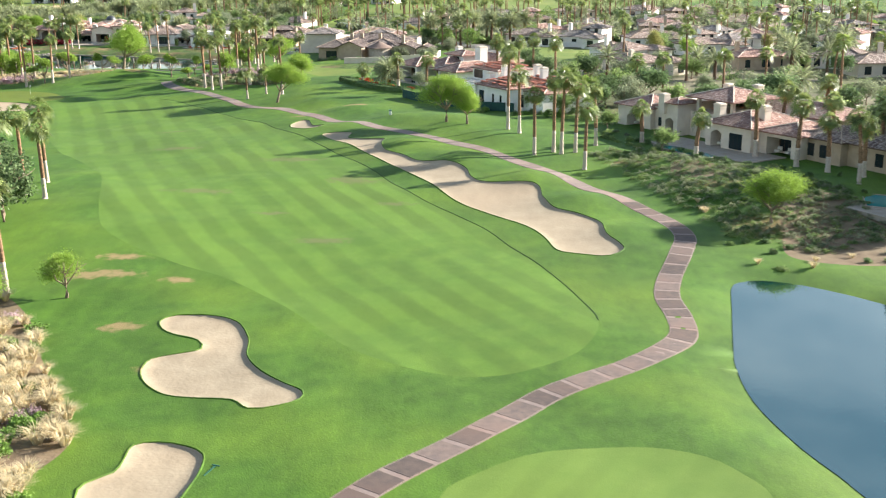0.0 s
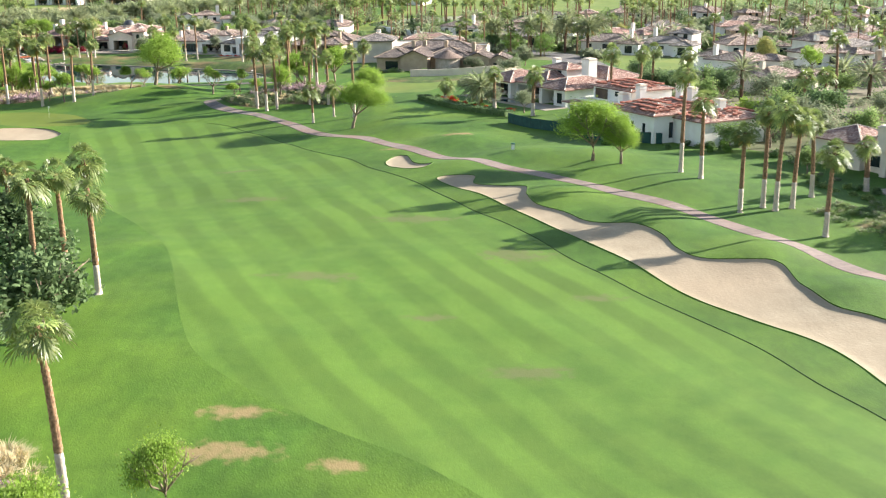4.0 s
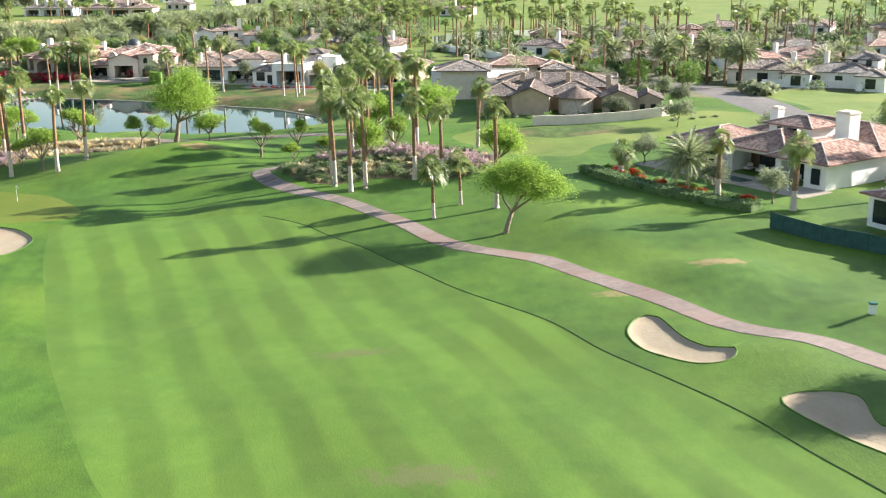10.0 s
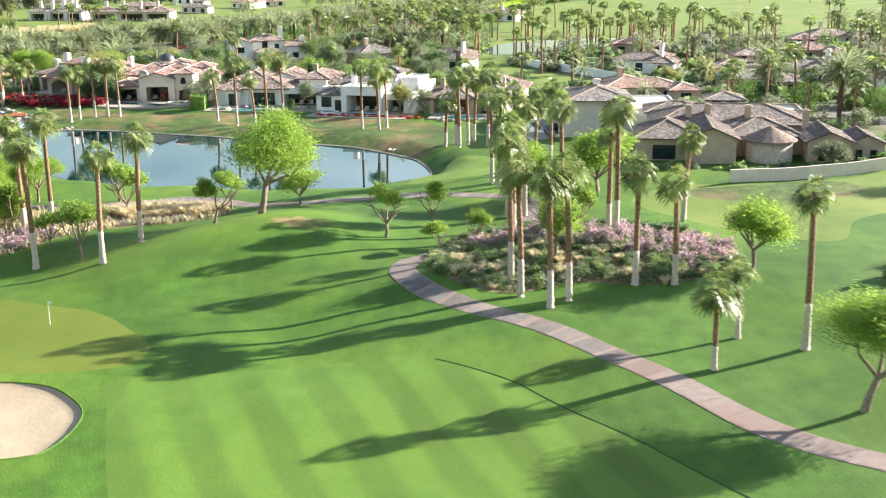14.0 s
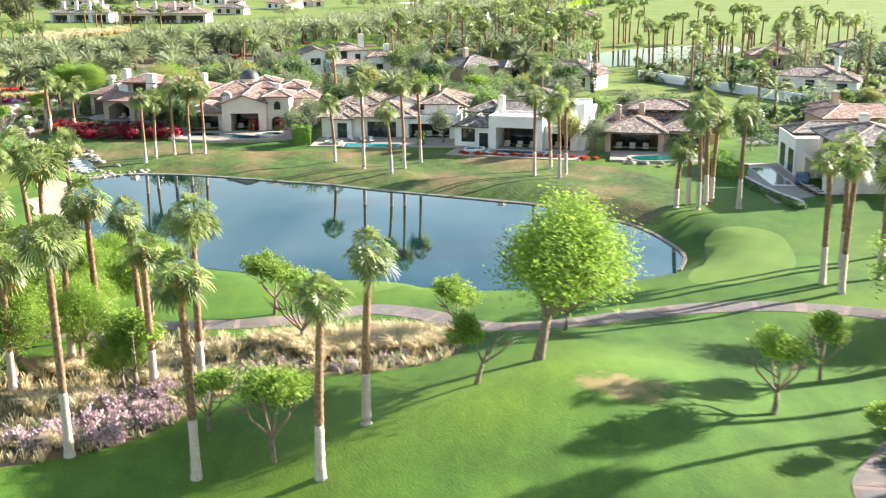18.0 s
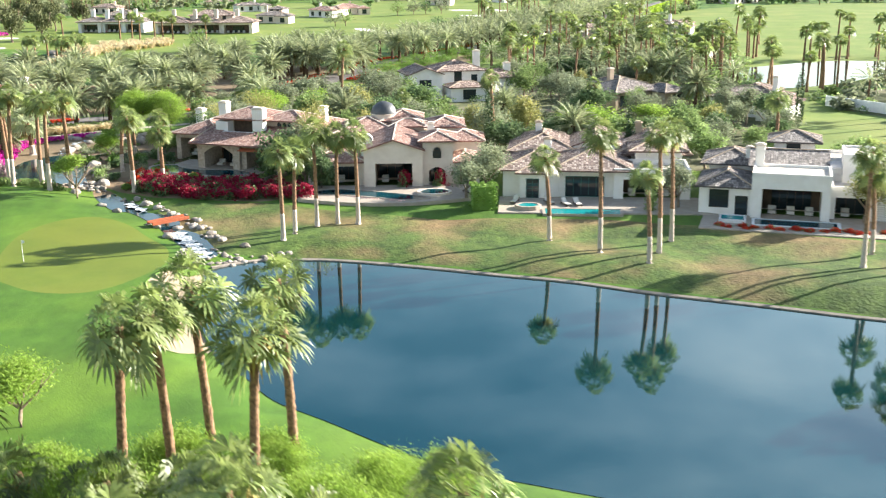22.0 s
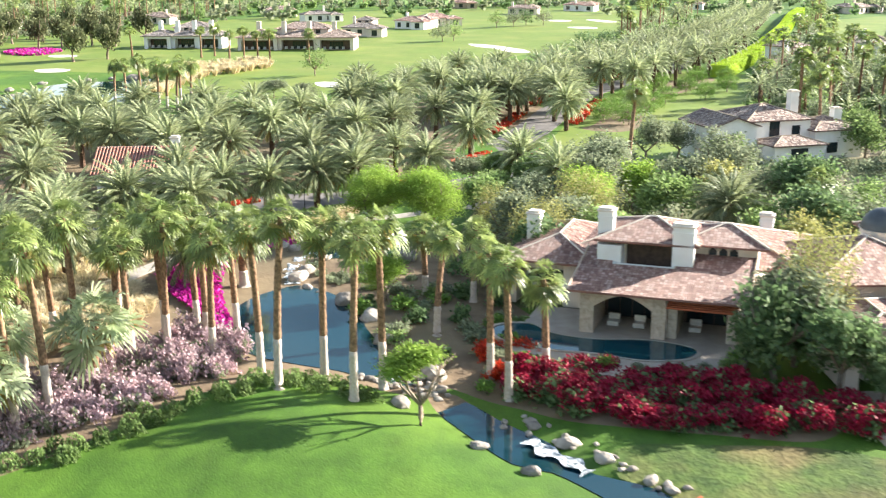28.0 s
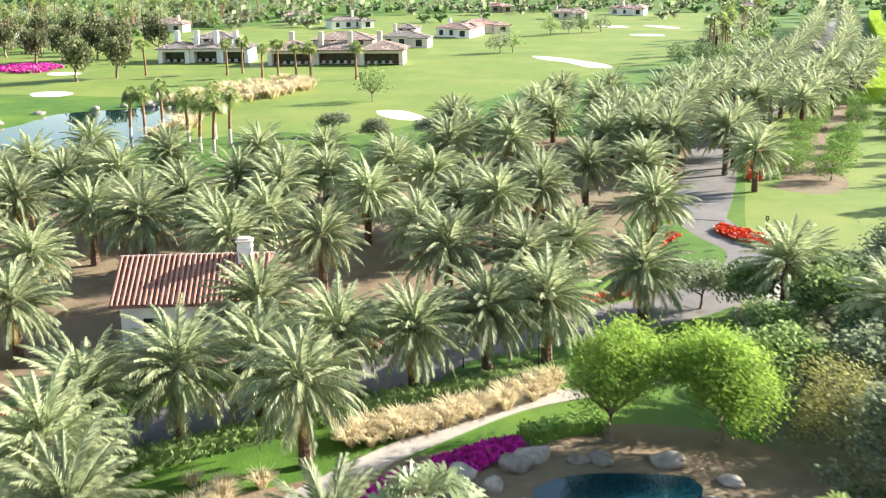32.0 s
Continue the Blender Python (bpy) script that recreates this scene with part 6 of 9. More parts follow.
tube(V, F, [(9.5, 20, 7.05 + 1.75 * math.sin(a)) for a in np.linspace(0, 1.5, 8)], [1.9 * math.cos(a) for a in np.linspace(0, 1.5, 8)], 20)
piece("dome", mesh_of("dome", V, F, material("dark_zinc", (0.12, 0.125, 0.13), (0.09, 0.095, 0.1), scale=1.5, rough=0.5, metal=0.6), True), h2, None, "dark grey metal dome")
chimney(h2, 7.7, 4.5, 2.8, 5.4, 1.4, 1.0)
V, F = [], []
tube(V, F, [(7.7, 4.0, 5.5), (7.7, 4.6, 5.5), (7.7, 5.0, 5.5)], [0.95, 0.95, 0.95], 14)
piece("bell_gable", mesh_of("bell_gable", V, F, M["stucco"]), h2, None, "rounded white bell gable")
chimney(h2, 16.5, 9, 4.0, 7.0, 0.9)
slab((-140, 419), 0, 0, 0, 23, 8, 0.12, "curved pale stone pool terrace", round_front=3.2)
pool(pairs("-138.2,423.2 -135.5,424.2 -132.5,423.4 -128.5,421.6 -125,419.8 -123.4,418.4 -126.4,417.4 -130.5,419.3 -134.5,420.8 -137.6,421.4"), 0.14, "pool_dark", "free-form pool with deep blue water")
pool([(-122.6 + 1.9 * math.cos(a), 421.5 + 1.5 * math.sin(a)) for a in np.linspace(0, 6.28, 12, endpoint=False)], 0.3, "pool_dark", "round stone fire-pit seat by the pool", rim="cream")
pool([(-139.4 + 1.3 * math.cos(a), 421.3 + 1.1 * math.sin(a)) for a in np.linspace(0, 6.28, 12, endpoint=False)], 0.25, "pool_dark", "small round spa with a stone rim")

# white villa with brown roofs and teal doors
h3 = house(-114, 419, -7, "white villa with brown tile roofs and teal glass doors", "stucco", z=-0.15, mid=(11, 11), reach=15)
wall(h3, 0, 1.6, 7, 12, -0.3, 3.5)
wall(h3, 2.2, 0.6, 5.4, 2, -0.3, 3.3)
hip_roof(h3, 2.0, 0.4, 5.6, 5, 3.3, "tile_brown", 0.4)
window(h3, 3.8, 0.58, 0.05, 1.5, 2.4, "front", 2, 4, "teal_paint", "french_door")
hip_roof(h3, 0, 1.6, 7.5, 12, 3.5, "tile_brown")
wall(h3, 7, 2, 14, 12, -0.3, 3.6)
window(h3, 10.4, 1.98, 0.05, 4.8, 2.5, "front", 5, 1, "teal_paint", "sliding_door")
hip_roof(h3, 6.5, 1.0, 16, 12.5, 3.6, "tile_brown", 0.6, 0.36)
loggia(h3, 14, 0.8, 23.5, 8, 3.1, 15.2, 22.2, 2.5, 4.0)
parapet(h3, 14, 0.8, 23.5, 8, 3.1, 0.75)
wall(h3, 1, 12, 23, 25, -0.3, 4.2)
hip_roof(h3, 0.5, 11.5, 9, 24, 4.2, "tile_brown")
hip_roof(h3, 8, 13, 16, 25, 4.3, "tile_brown", 0.5, 0.36, "y")
hip_roof(h3, 15, 10, 24, 25, 4.2, "tile_brown")
wall(h3, 17, 8, 23, 14, 3.0, 5.0)
hip_roof(h3, 16.6, 7.6, 23.4, 14, 5.0, "tile_brown", 0.5)
chimney(h3, 5.5, 8.5, 3.6, 6.3, 0.9, None, "stucco", "tan")
chimney(h3, 4, 20, 4.2, 6.8, 0.9, None, "stucco", "tan")
chimney(h3, 18, 20, 4.2, 6.8, 0.9, None, "tan", "tan")
slab((-114.5, 411.2), -5, -0.5, 0, 25, 9, -0.12, "pale stone pool terrace with loungers")
pool(pairs("-109.2,412.6 -100.2,411.6 -100.6,409 -109.4,409.8"), -0.1, "pool", "rectangular turquoise pool with a raised edge", smooth=False)
pool([(-111.2 + 1.25 * math.cos(a), 413.2 + 1.1 * math.sin(a)) for a in np.linspace(0, 6.28, 12, endpoint=False)], 0.25, "pool", "round raised spa with turquoise water")

# white modern villa with a grey roof
h4 = house(-91.3, 409.6, -18, "white modern villa with grey tile roofs and a tall open room", "stucco", z=-0.2, mid=(10, 9), reach=13)
wall(h4, 0, 0.6, 6, 9, -0.3, 3.4)
window(h4, 2.3, 0.58, 0.9, 2.1, 2.0, "front", 4, 3)
window(h4, 4.9, 0.58, 0.05, 1.3, 2.2, "front", 2, 3, name="french_door")
hip_roof(h4, 0, 0.6, 6, 9, 3.4, "tile_grey", 0.5, 0.38)
loggia(h4, 6, -0.4, 14.8, 9, 5.0, 7.2, 13.8, 3.5, 5.5)
parapet(h4, 6, -0.4, 14.8, 6, 5.0, 0.35)
hip_roof(h4, 5.5, 6, 14.5, 14, 5.0, "tile_grey", 0.2, 0.36, "x")
wall(h4, 0.5, 9, 20, 20, -0.3, 4.6)
hip_roof(h4, 0, 9, 6.5, 17, 4.6, "tile_grey")
parapet(h4, 6, 14, 20, 20, 4.6, 0.4)
loggia(h4, 14.8, 1.2, 20, 9, 3.0, 15.4, 19, 2.6, 3.5)
parapet(h4, 14.8, 1.2, 20, 9, 3.0, 0.9)
wall(h4, 16.2, 8, 20, 15, 2.8, 6.2)
parapet(h4, 16.2, 8, 20, 15, 6.2, 0.3)
wall(h4, 8, 15, 13, 20, 4.5, 6.7)
window(h4, 10.4, 14.98, 5.2, 1.6, 1.2, "front", 2, 2)
hip_roof(h4, 7.6, 14.8, 13.4, 20, 6.7, "tile_grey", 0.5)
piece("outdoor_stair", box_mesh("outdoor_stair", M["stucco"], *[(20.0, 1.5 + 0.32 * i, -0.3, 21.2, 1.82 + 0.32 * i, 0.19 * (i + 1)) for i in range(15)]), h4, None, "white outdoor stair against the wall")
chimney(h4, 6.6, 5.6, 3.4, 7.6, 1.0)
chimney(h4, 5.2, 10.5, 4.6, 6.4, 0.8)
slab((-92, 403.6), -18, -0.5, -1, 21, 8, -0.18, "white stone pool terrace")
pool(pairs("-85.4,406.4 -76.8,403.6 -77.6,400.9 -86.2,403.6"), -0.15, "pool_dark", "long rectangular pool with a white rim", smooth=False, rim="white_paint")
pool(pairs("-89,407.6 -86.6,406.8 -87.2,404.6 -89.6,405.4"), 0.1, "pool", "square raised spa with a white rim", smooth=False, rim="white_paint")

# brown-roofed villa behind the rocks
h5 = house(-67.5, 403.5, -14, "low villa with brown hipped roofs and a deep terrace", "tan", z=0.0, mid=(8, 9), reach=12)
loggia(h5, 0, 0, 9, 9, 3.1, 0.8, 8.2, 2.7, 4.5)
hip_roof(h5, 0, 0, 9, 10, 3.1, "tile_brown", 0.8, 0.34)
loggia(h5, 9, 2, 16, 10, 3.2, 9.8, 15.2, 2.6, 3.0)
hip_roof(h5, 8.5, 2, 16.5, 12, 3.2, "tile_brown", 0.7, 0.36)
wall(h5, 1, 9, 17, 20, -0.3, 4.0)
hip_roof(h5, 0.5, 9, 17.5, 20, 4.0, "tile_brown", 0.6, 0.38)
wall(h5, 3.5, 10.5, 12.5, 16.5, 3.6, 5.3)
hip_roof(h5, 3.2, 10.2, 12.8, 16.8, 5.3, "tile_brown", 0.6, 0.34)
for wx in (6, 8, 10):
    window(h5, wx, 10.48, 4.5, 0.9, 0.45, "front", 2, 1)
hip_roof(h5, -1.2, 4.5, 4.2, 12, 3.5, "tile_brown", 0.4, 0.4)
for cx, cy in ((1.4, 6), (5, 9), (13.5, 9)):
    chimney(h5, cx, cy, 3.4, 6.2, 0.9, None, "tan", "tan")
slab((-67, 395.5), -10, -1, 0, 13, 8, 0.02, "tan stone terrace by a green pool")
pool(pairs("-64.4,397.2 -60.5,398.2 -56.8,397.6 -57.4,394.8 -61,393.8 -64,394.4"), 0.06, "pool_green", "free-form green-blue pool edged with rocks")

# white modern villa facing the lake's end
h6 = house(-45, 388, -94, "white modern villa with flat roofs, tall windows and a walled pool", "stucco", z=1.0, mid=(12, 8), reach=14)
wall(h6, 0, 0, 9.5, 12, -1.2, 4.6)
parapet(h6, 0, 0, 9.5, 12, 4.6, 0.3)
window(h6, 3, -0.02, 0.1, 2.4, 3.0, "front", 3, 3)
window(h6, 7.6, -0.02, 0.1, 2.4, 3.0, "front", 3, 3)
hip_roof(h6, -0.3, 1, 5, 12, 5.0, "tile_grey", 0.5)
loggia(h6, 9.5, 1, 22, 12, 3.2, 11, 20, 2.7, 4.0, False, "cream")
wall(h6, 10, 3, 22, 13, 3.1, 6.2, "cream")
for wx in (13, 16, 19):
    window(h6, wx, 2.98, 4.0, 1.6, 1.3, "front", 2, 2)
hip_roof(h6, 9.6, 2.6, 22.4, 13, 6.2, "tile_grey", 0.7, 0.3)
wall(h6, 2, 12, 20, 22, -1.2, 4.2)
parapet(h6, 2, 12, 20, 22, 4.2, 0.3)
chimney(h6, 12, 8, 6, 8.4, 1.1)
slab((-51.3, 388), -94, 0, 0, 26, 7, 0.8, "pale stone pool terrace above the lawn", "patio")
pool(pairs("-50,384 -47.2,383.8 -47.6,372 -50.4,372.4"), 0.82, "pool_dark", "long pool with still blue water", smooth=False, rim="white_paint")

# tan villa with a round turret behind a garden wall
h7 = house(-37, 340, -9, "tan stone villa with dark mottled tile roofs and a round turret", "tan", z=1.5, mid=(17, 8), reach=20)
wall(h7, 0, 1, 9, 12, -1, 3.4)
hip_roof(h7, 0, 1, 9, 12, 3.4, "tile_dark", 0.7, 0.4)
wall(h7, 7, -2, 14, 9, -1, 3.8)
hip_roof(h7, 7, -2, 14, 10, 3.8, "tile_dark", 0.7, 0.42, "y")
window(h7, 4, 0.98, 0.3, 3.2, 2.0, "front", 4, 1)
V, F = [], []
tube(V, F, [(19, 1, -1), (19, 1, 3.4)], [3.3, 3.3], 20)
piece("turret", mesh_of("turret", V, F, M["stone"], True), h7, None, "round rubble-stone turret")
V, F = [], []
tube(V, F, [(19, 1, 3.35), (19, 1, 3.5), (19, 1, 5.4)], [3.9, 3.9, 0.1], 16)
piece("cone_roof", mesh_of("cone_roof", V, F, material("brown_cone_tile", (0.30, 0.22, 0.18), (0.13, 0.09, 0.07), scale=3.0, rough=0.8, bump=0.06, bump_scale=4.0)), h7, None, "conical brown tile roof")
wall(h7, 13, 4, 24, 14, -1, 3.4)
hip_roof(h7, 13, 4, 24, 14, 3.4, "tile_dark", 0.6, 0.36)
wall(h7, 24, -1, 30, 9, -1, 3.5)
hip_roof(h7, 24, -1, 30, 9, 3.5, "tile_dark", 0.6, 0.4, "y")
wall(h7, 30, 1, 35, 9, -1, 3.0)
hip_roof(h7, 30, 1, 35, 9, 3.0, "tile_dark", 0.5, 0.42, "y")
for wx in (31.5, 33.5):
    window(h7, wx, 0.98, 0.8, 0.8, 1.2, "front", 2, 2)
for wx in (26, 28.4):
    window(h7, wx, -1.02, 0.8, 0.9, 1.3, "front", 2, 2)
wall(h7, 3, 10, 26, 22, -1, 4.2)
hip_roof(h7, 3, 10, 26, 22, 4.2, "tile_dark", 0.6, 0.36)
for cx, cy in ((8, 12), (11, 13), (17, 12), (25, 8)):
    chimney(h7, cx, cy, 3.6, 6.6, 0.9, None, "tan", "tan")
wall(h7, 12, 22, 17, 27, -1, 6.4, "stone")
hip_roof(h7, 11.6, 21.6, 17.4, 27.4, 6.4, "tile_grey", 0.5, 0.3)
for wx in (13.2, 15.6):
    window(h7, wx, 21.98, 4.2, 1.4, 1.8, "front", 2, 2)
wall(h7, 17, 22, 27, 30, -1, 4.4, "stucco")
parapet(h7, 17, 22, 27, 30, 4.4, 0.4)
wall(h7, 2, 22, 12, 30, -1, 4.2, "stucco")
hip_roof(h7, 2, 22, 12, 30, 4.2, "tile_dark", 0.5, 0.3)

# white villa with long red roofs
h8 = house(-10.6, 285.6, -56, "white villa with long red clay roofs and dark glass terraces", "stucco", z=2.15, mid=(13, 10), reach=16)
loggia(h8, 0, 0, 9, 10, 3.5, 1.0, 8.0, 2.9, 3.5)
hip_roof(h8, 0, 0, 9, 11, 3.5, "tile_red", 0.8, 0.34)
loggia(h8, 9, 1.5, 18, 12, 3.6, 9.7, 17.4, 2.9, 4.0)
hip_roof(h8, 8.4, 1.5, 18.6, 14, 3.6, "tile_red", 0.8, 0.36)
loggia(h8, 18, 0.3, 26, 13, 3.4, 18.9, 22.6, 2.9, 3.5)
window(h8, 24.4, 0.28, 0.6, 1.2, 1.9, "front", 2, 2)
hip_roof(h8, 17.4, 0.3, 26, 14, 3.4, "tile_red", 0.8, 0.34)
wall(h8, 4, 12, 25, 24, -1, 3.9)
hip_roof(h8, 3.6, 12, 25.4, 24, 3.9, "tile_red", 0.6, 0.36)
wall(h8, 10, 8.5, 17, 14, 3.4, 6.1)
hip_roof(h8, 9.8, 8.3, 17.2, 14.2, 6.1, "tile_red", 0.5, 0.3)
for wx in (12, 14.6):
    window(h8, wx, 8.48, 4.6, 1.1, 1.0, "front", 2, 1)
chimney(h8, 20.5, 11.5, 4.0, 8.2, 2.2)
chimney(h8, 6, 15, 4.2, 7.0, 1.4)
slab((-10.6, 285.6), -56, -2, -5.5, 27, 0.4, 2.12, "stone garden terrace before the white villa")
pool([tuple((h8.matrix_basis @ Vector((px, py, 0)))[:2]) for px, py in ((9, -1.6), (16.5, -1.6), (16.5, -4.4), (9, -4.4))], 2.15, "pool_dark", "rectangular pool with still dark water", smooth=False)

# white modern villa being built, with loose tiles stacked on its roofs
h9 = house(1.8, 246, -62, "unfinished white modern villa with roof tiles stacked in heaps", "stucco", z=2.3, mid=(16, 9), reach=18)
loggia(h9, 0, 1, 9, 12, 3.6, 3.6, 8.4, 3.0, 4.0)
window(h9, 1.8, 0.98, 0.4, 2.0, 2.4, "front", 3, 3)
hip_roof(h9, -0.2, 0.2, 6, 3.2, 3.6, "tile_red", 0.3, 0.2)
parapet(h9, 0, 3.4, 9, 12, 3.6, 0.3)
loggia(h9, 8.8, -1.5, 15, 10, 3.8, 9.6, 14.4, 3.0, 4.0)
parapet(h9, 8.8, -1.5, 15, 10, 3.8, 0.45)
wall(h9, 1, 6, 12, 15, 3.4, 6.2)
# flat dark panel on the wall, painted as the shade of an open room
piece("upper_opening", box_mesh("upper_opening", M["interior_shade"], (1.6, 5.93, 4.0, 5.2, 6.02, 5.8)), h9, None, "dark panel painted as the shade of an open upper room")
window(h9, 8.6, 5.98, 4.9, 2.2, 0.7, "front", 2, 1)
wall(h9, 15, -1, 27, 16, -1, 4.4)
window(h9, 16.8, -1.02, 0.5, 1.7, 2.6, "front", 2, 3)
for wx in (21.5, 24.5):
    window(h9, wx, -1.02, 0.6, 0.5, 2.2, "front", 1, 1)
for wy in (2.5, 6.5):
    window(h9, 27.02, wy, 0.6, 0.6, 2.4, "right", 1, 1)
wall(h9, 27, 3, 34, 16, -1, 3.9)
for cx, cy, cz in ((14, 6.5, 7.4), (13, 3.5, 6.0), (18, 12, 7.6), (22, 11, 7.4), (30, 10, 6.4)):
    chimney(h9, cx, cy, 3.6, cz, 1.3)


def tile_heaps(root, x0, y0, x1, y1, z, rise, seed):
    """A shallow tiled roof on which bundles of loose barrel tiles lie in rows."""
    hip_roof(root, x0, y0, x1, y1, z, "tile_red", 0.3, rise)
    rng = random.Random(seed)
    V, F = [], []
    for ix in range(int((x1 - x0) / 1.1)):
        for iy in range(int((y1 - y0) / 1.3)):
            if rng.random() < 0.8:
                x, y = x0 + 0.6 + ix * 1.1 + rng.uniform(-0.15, 0.15), y0 + 0.7 + iy * 1.3 + rng.uniform(-0.15, 0.15)
                zz = z + 0.3 + rise * min(x - x0 + 0.3, x1 - x + 0.3, y - y0 + 0.3, y1 - y + 0.3)
                for k in range(3):
                    tube(V, F, [(x - 0.3 + 0.28 * k, y - 0.28, zz), (x - 0.3 + 0.28 * k, y + 0.28, zz + 0.08)], [0.15, 0.15], 6)
    piece("loose_tiles", mesh_of("loose_tiles", V, F, material("stacked_clay", (0.47, 0.19, 0.13), (0.28, 0.10, 0.07), scale=3.0, rough=0.8, island=0.4)), root, None, "bundles of loose red clay tiles")


tile_heaps(h9, 0.8, 5.8, 12.2, 15.2, 6.2, 0.2, 1)
tile_heaps(h9, 14.8, -1.2, 27.2, 8, 4.4, 0.25, 2)
tile_heaps(h9, 15, 8, 27.2, 16.2, 4.4, 0.25, 3)
tile_heaps(h9, 27, 3, 34.2, 16.2, 3.9, 0.25, 4)

# ochre villa with an open roof pavilion
h10 = house(33.5, 206, -59, "ochre villa with red roofs, arches and an open roof pavilion", "cream", z=2.4, mid=(22, 8), reach=23)
loggia(h10, 0, 0, 9, 9, 3.6, 2.5, 7, 2.6, 3.0, True)
hip_roof(h10, 0, 0, 9, 9, 3.6, "tile_red", 0.6, 0.34)
wall(h10, 9, 1, 13, 8, -1, 4.2)
window(h10, 11, 0.98, 0.6, 1.8, 1.4, "front", 2, 2)
hip_roof(h10, 9, 1, 13, 8, 4.2, "tile_red", 0.4, 0.3)
loggia(h10, 13, -1, 17, 8, 5.4, 14, 16, 2.7, 2.5, True)
hip_roof(h10, 12.8, -1.2, 17.2, 4, 5.4, "tile_red", 0.3, 0.3)
wall(h10, 17, 2, 27, 14, -1, 4.0)
for x, y in ((18, 3), (26, 3), (18, 11), (26, 11)):
    piece("pavilion_post", box_mesh("pavilion_post", M["cream"], (x - 0.3, y - 0.3, 3.9, x + 0.3, y + 0.3, 6.6)), h10)
hip_roof(h10, 17, 2, 27, 12, 6.6, "tile_red", 0.8, 0.3)
loggia(h10, 26, -3, 36, 10, 3.8, 27.2, 29.6, 2.6, 2.5, True)
window(h10, 32.8, -3.02, 0.05, 2.6, 2.4, "front", 3, 1, name="glass_door")
hip_roof(h10, 26, -3, 36, 10, 3.8, "tile_red", 0.6, 0.34)
loggia(h10, 36, -1, 44, 10, 3.4, 37.5, 42.5, 2.6, 3.0)
hip_roof(h10, 36, -1, 44, 10, 3.4, "tile_red", 0.6, 0.3)
wall(h10, 14, 12, 40, 22, -1, 4.2)
hip_roof(h10, 14, 12, 40, 22, 4.2, "tile_red", 0.6, 0.32)
for cx, cy, cz in ((13.5, -1, 6.6), (27, -1, 6.4), (22, 13, 8.0), (17, 11, 7.8), (34, 2, 6.6), (31, 12, 6.8)):
    chimney(h10, cx, cy, 3.4, cz, 1.4, None, "cream", "cream")
slab((37, 190), -58, 3, -4, 26, 4, 2.2, "stone pool terrace of the ochre villa", round_front=1.5)
pool(pairs("35.8,181.5 38.6,180.2 42,174.6 43.2,171 41.2,170 38.4,174.6"), 2.24, "pool", "curved turquoise pool beside stone paving")

# low tan villa with brown roofs
h11 = house(56, 171, -63, "low tan villa with brown tile roofs and dark windows", "tan", z=2.2, mid=(11, 8), reach=15)
wall(h11, 0, 0, 9, 12, -1, 3.5)
hip_roof(h11, 0, 0, 9, 12, 3.5, "tile_brown", 0.6, 0.32)
wall(h11, 9, 1.5, 22, 14, -1, 3.4)
hip_roof(h11, 9, 1.5, 22, 14, 3.4, "tile_brown", 0.6, 0.32)
for wx, wy in ((3, -0.02), (5.6, -0.02), (12, 1.48), (15, 1.48), (18, 1.48)):
    window(h11, wx, wy, 0.7, 1.3, 1.8, "front", 2, 2)
slab((57.5, 148), -62, -2, -8, 14, 2, 1.3, "pale stone pool terrace at the pond", "patio")
pool(pairs("57.8,147.4 61.5,145.6 58.4,138.8 55.8,140.2"), 1.32, "pool", "rectangular pool with a pale rim", smooth=False)

# gatehouse among the date palms
h12 = house(-210.3, 491.5, 3, "small gatehouse with a striped red clay roof", "stucco", mid=(6, 4.5), reach=8.5, name="gatehouse")
wall(h12, 0, 0, 11, 9, -0.3, 3.6)
for wx in (2.5, 6, 9.5):
    window(h12, wx, -0.02, 0.8, 1.4, 1.5, "front", 2, 2)
hip_roof(h12, 0, 0, 11, 9, 3.6, "tile_red", 0.7, 0.5, "x")
roll_clay = material("pale_red_tile", (0.50, 0.24, 0.17), (0.40, 0.17, 0.12), scale=2.0, rough=0.8)
slope_rolls = [ridge_caps([((0, -0.72, 3.66), (0, 4.45, 6.25))], roll_clay, 0.1), ridge_caps([((0, 9.72, 3.66), (0, 4.55, 6.25))], roll_clay, 0.1)]
for x in np.arange(-0.5, 11.6, 0.42):
    for me in slope_rolls:
        piece("barrel_roll", me, h12, Matrix.Translation((x, 0, 0)))
chimney(h12, 9.4, 3.9, 4.5, 7.4, 1.1)


# ---- far villas ----
# white villa behind the citrus trees
h13 = house(-127.5, 513.5, 14, "white villa with pinkish clay roofs and black window bars", "stucco", mid=(13, 8), reach=15)
wall(h13, 0, 0, 7, 10, -1, 5.4)
hip_roof(h13, 0, 0, 7, 10, 5.4, "tile_brown", 0.5, 0.36, "y")
window(h13, 3.4, -0.02, 2.7, 2.4, 1.5, "front", 3, 2)
wall(h13, 7, 2, 17, 12, -1, 5.8)
hip_roof(h13, 6.6, 2, 17, 12, 5.8, "tile_brown", 0.5, 0.34)
window(h13, 11, 1.98, 3.2, 1.5, 2.4, "front", 2, 2, name="glass_door")
window(h13, 14.6, 1.98, 3.4, 1.2, 1.4, "front", 2, 2)
wall(h13, 17, 0.5, 25, 9, -1, 4.2)
hip_roof(h13, 17, 0.5, 25, 9, 4.2, "tile_brown", 0.5, 0.34)
window(h13, 20, 0.48, 0.8, 1.6, 1.4, "front", 2, 2)
wall(h13, 8, -3.5, 16, 2, -1, 2.9)
hip_roof(h13, 8, -3.5, 16, 2, 2.9, "tile_brown", 0.5, 0.3)
window(h13, 12, -3.52, 0.4, 2.6, 1.9, "front", 4, 1)
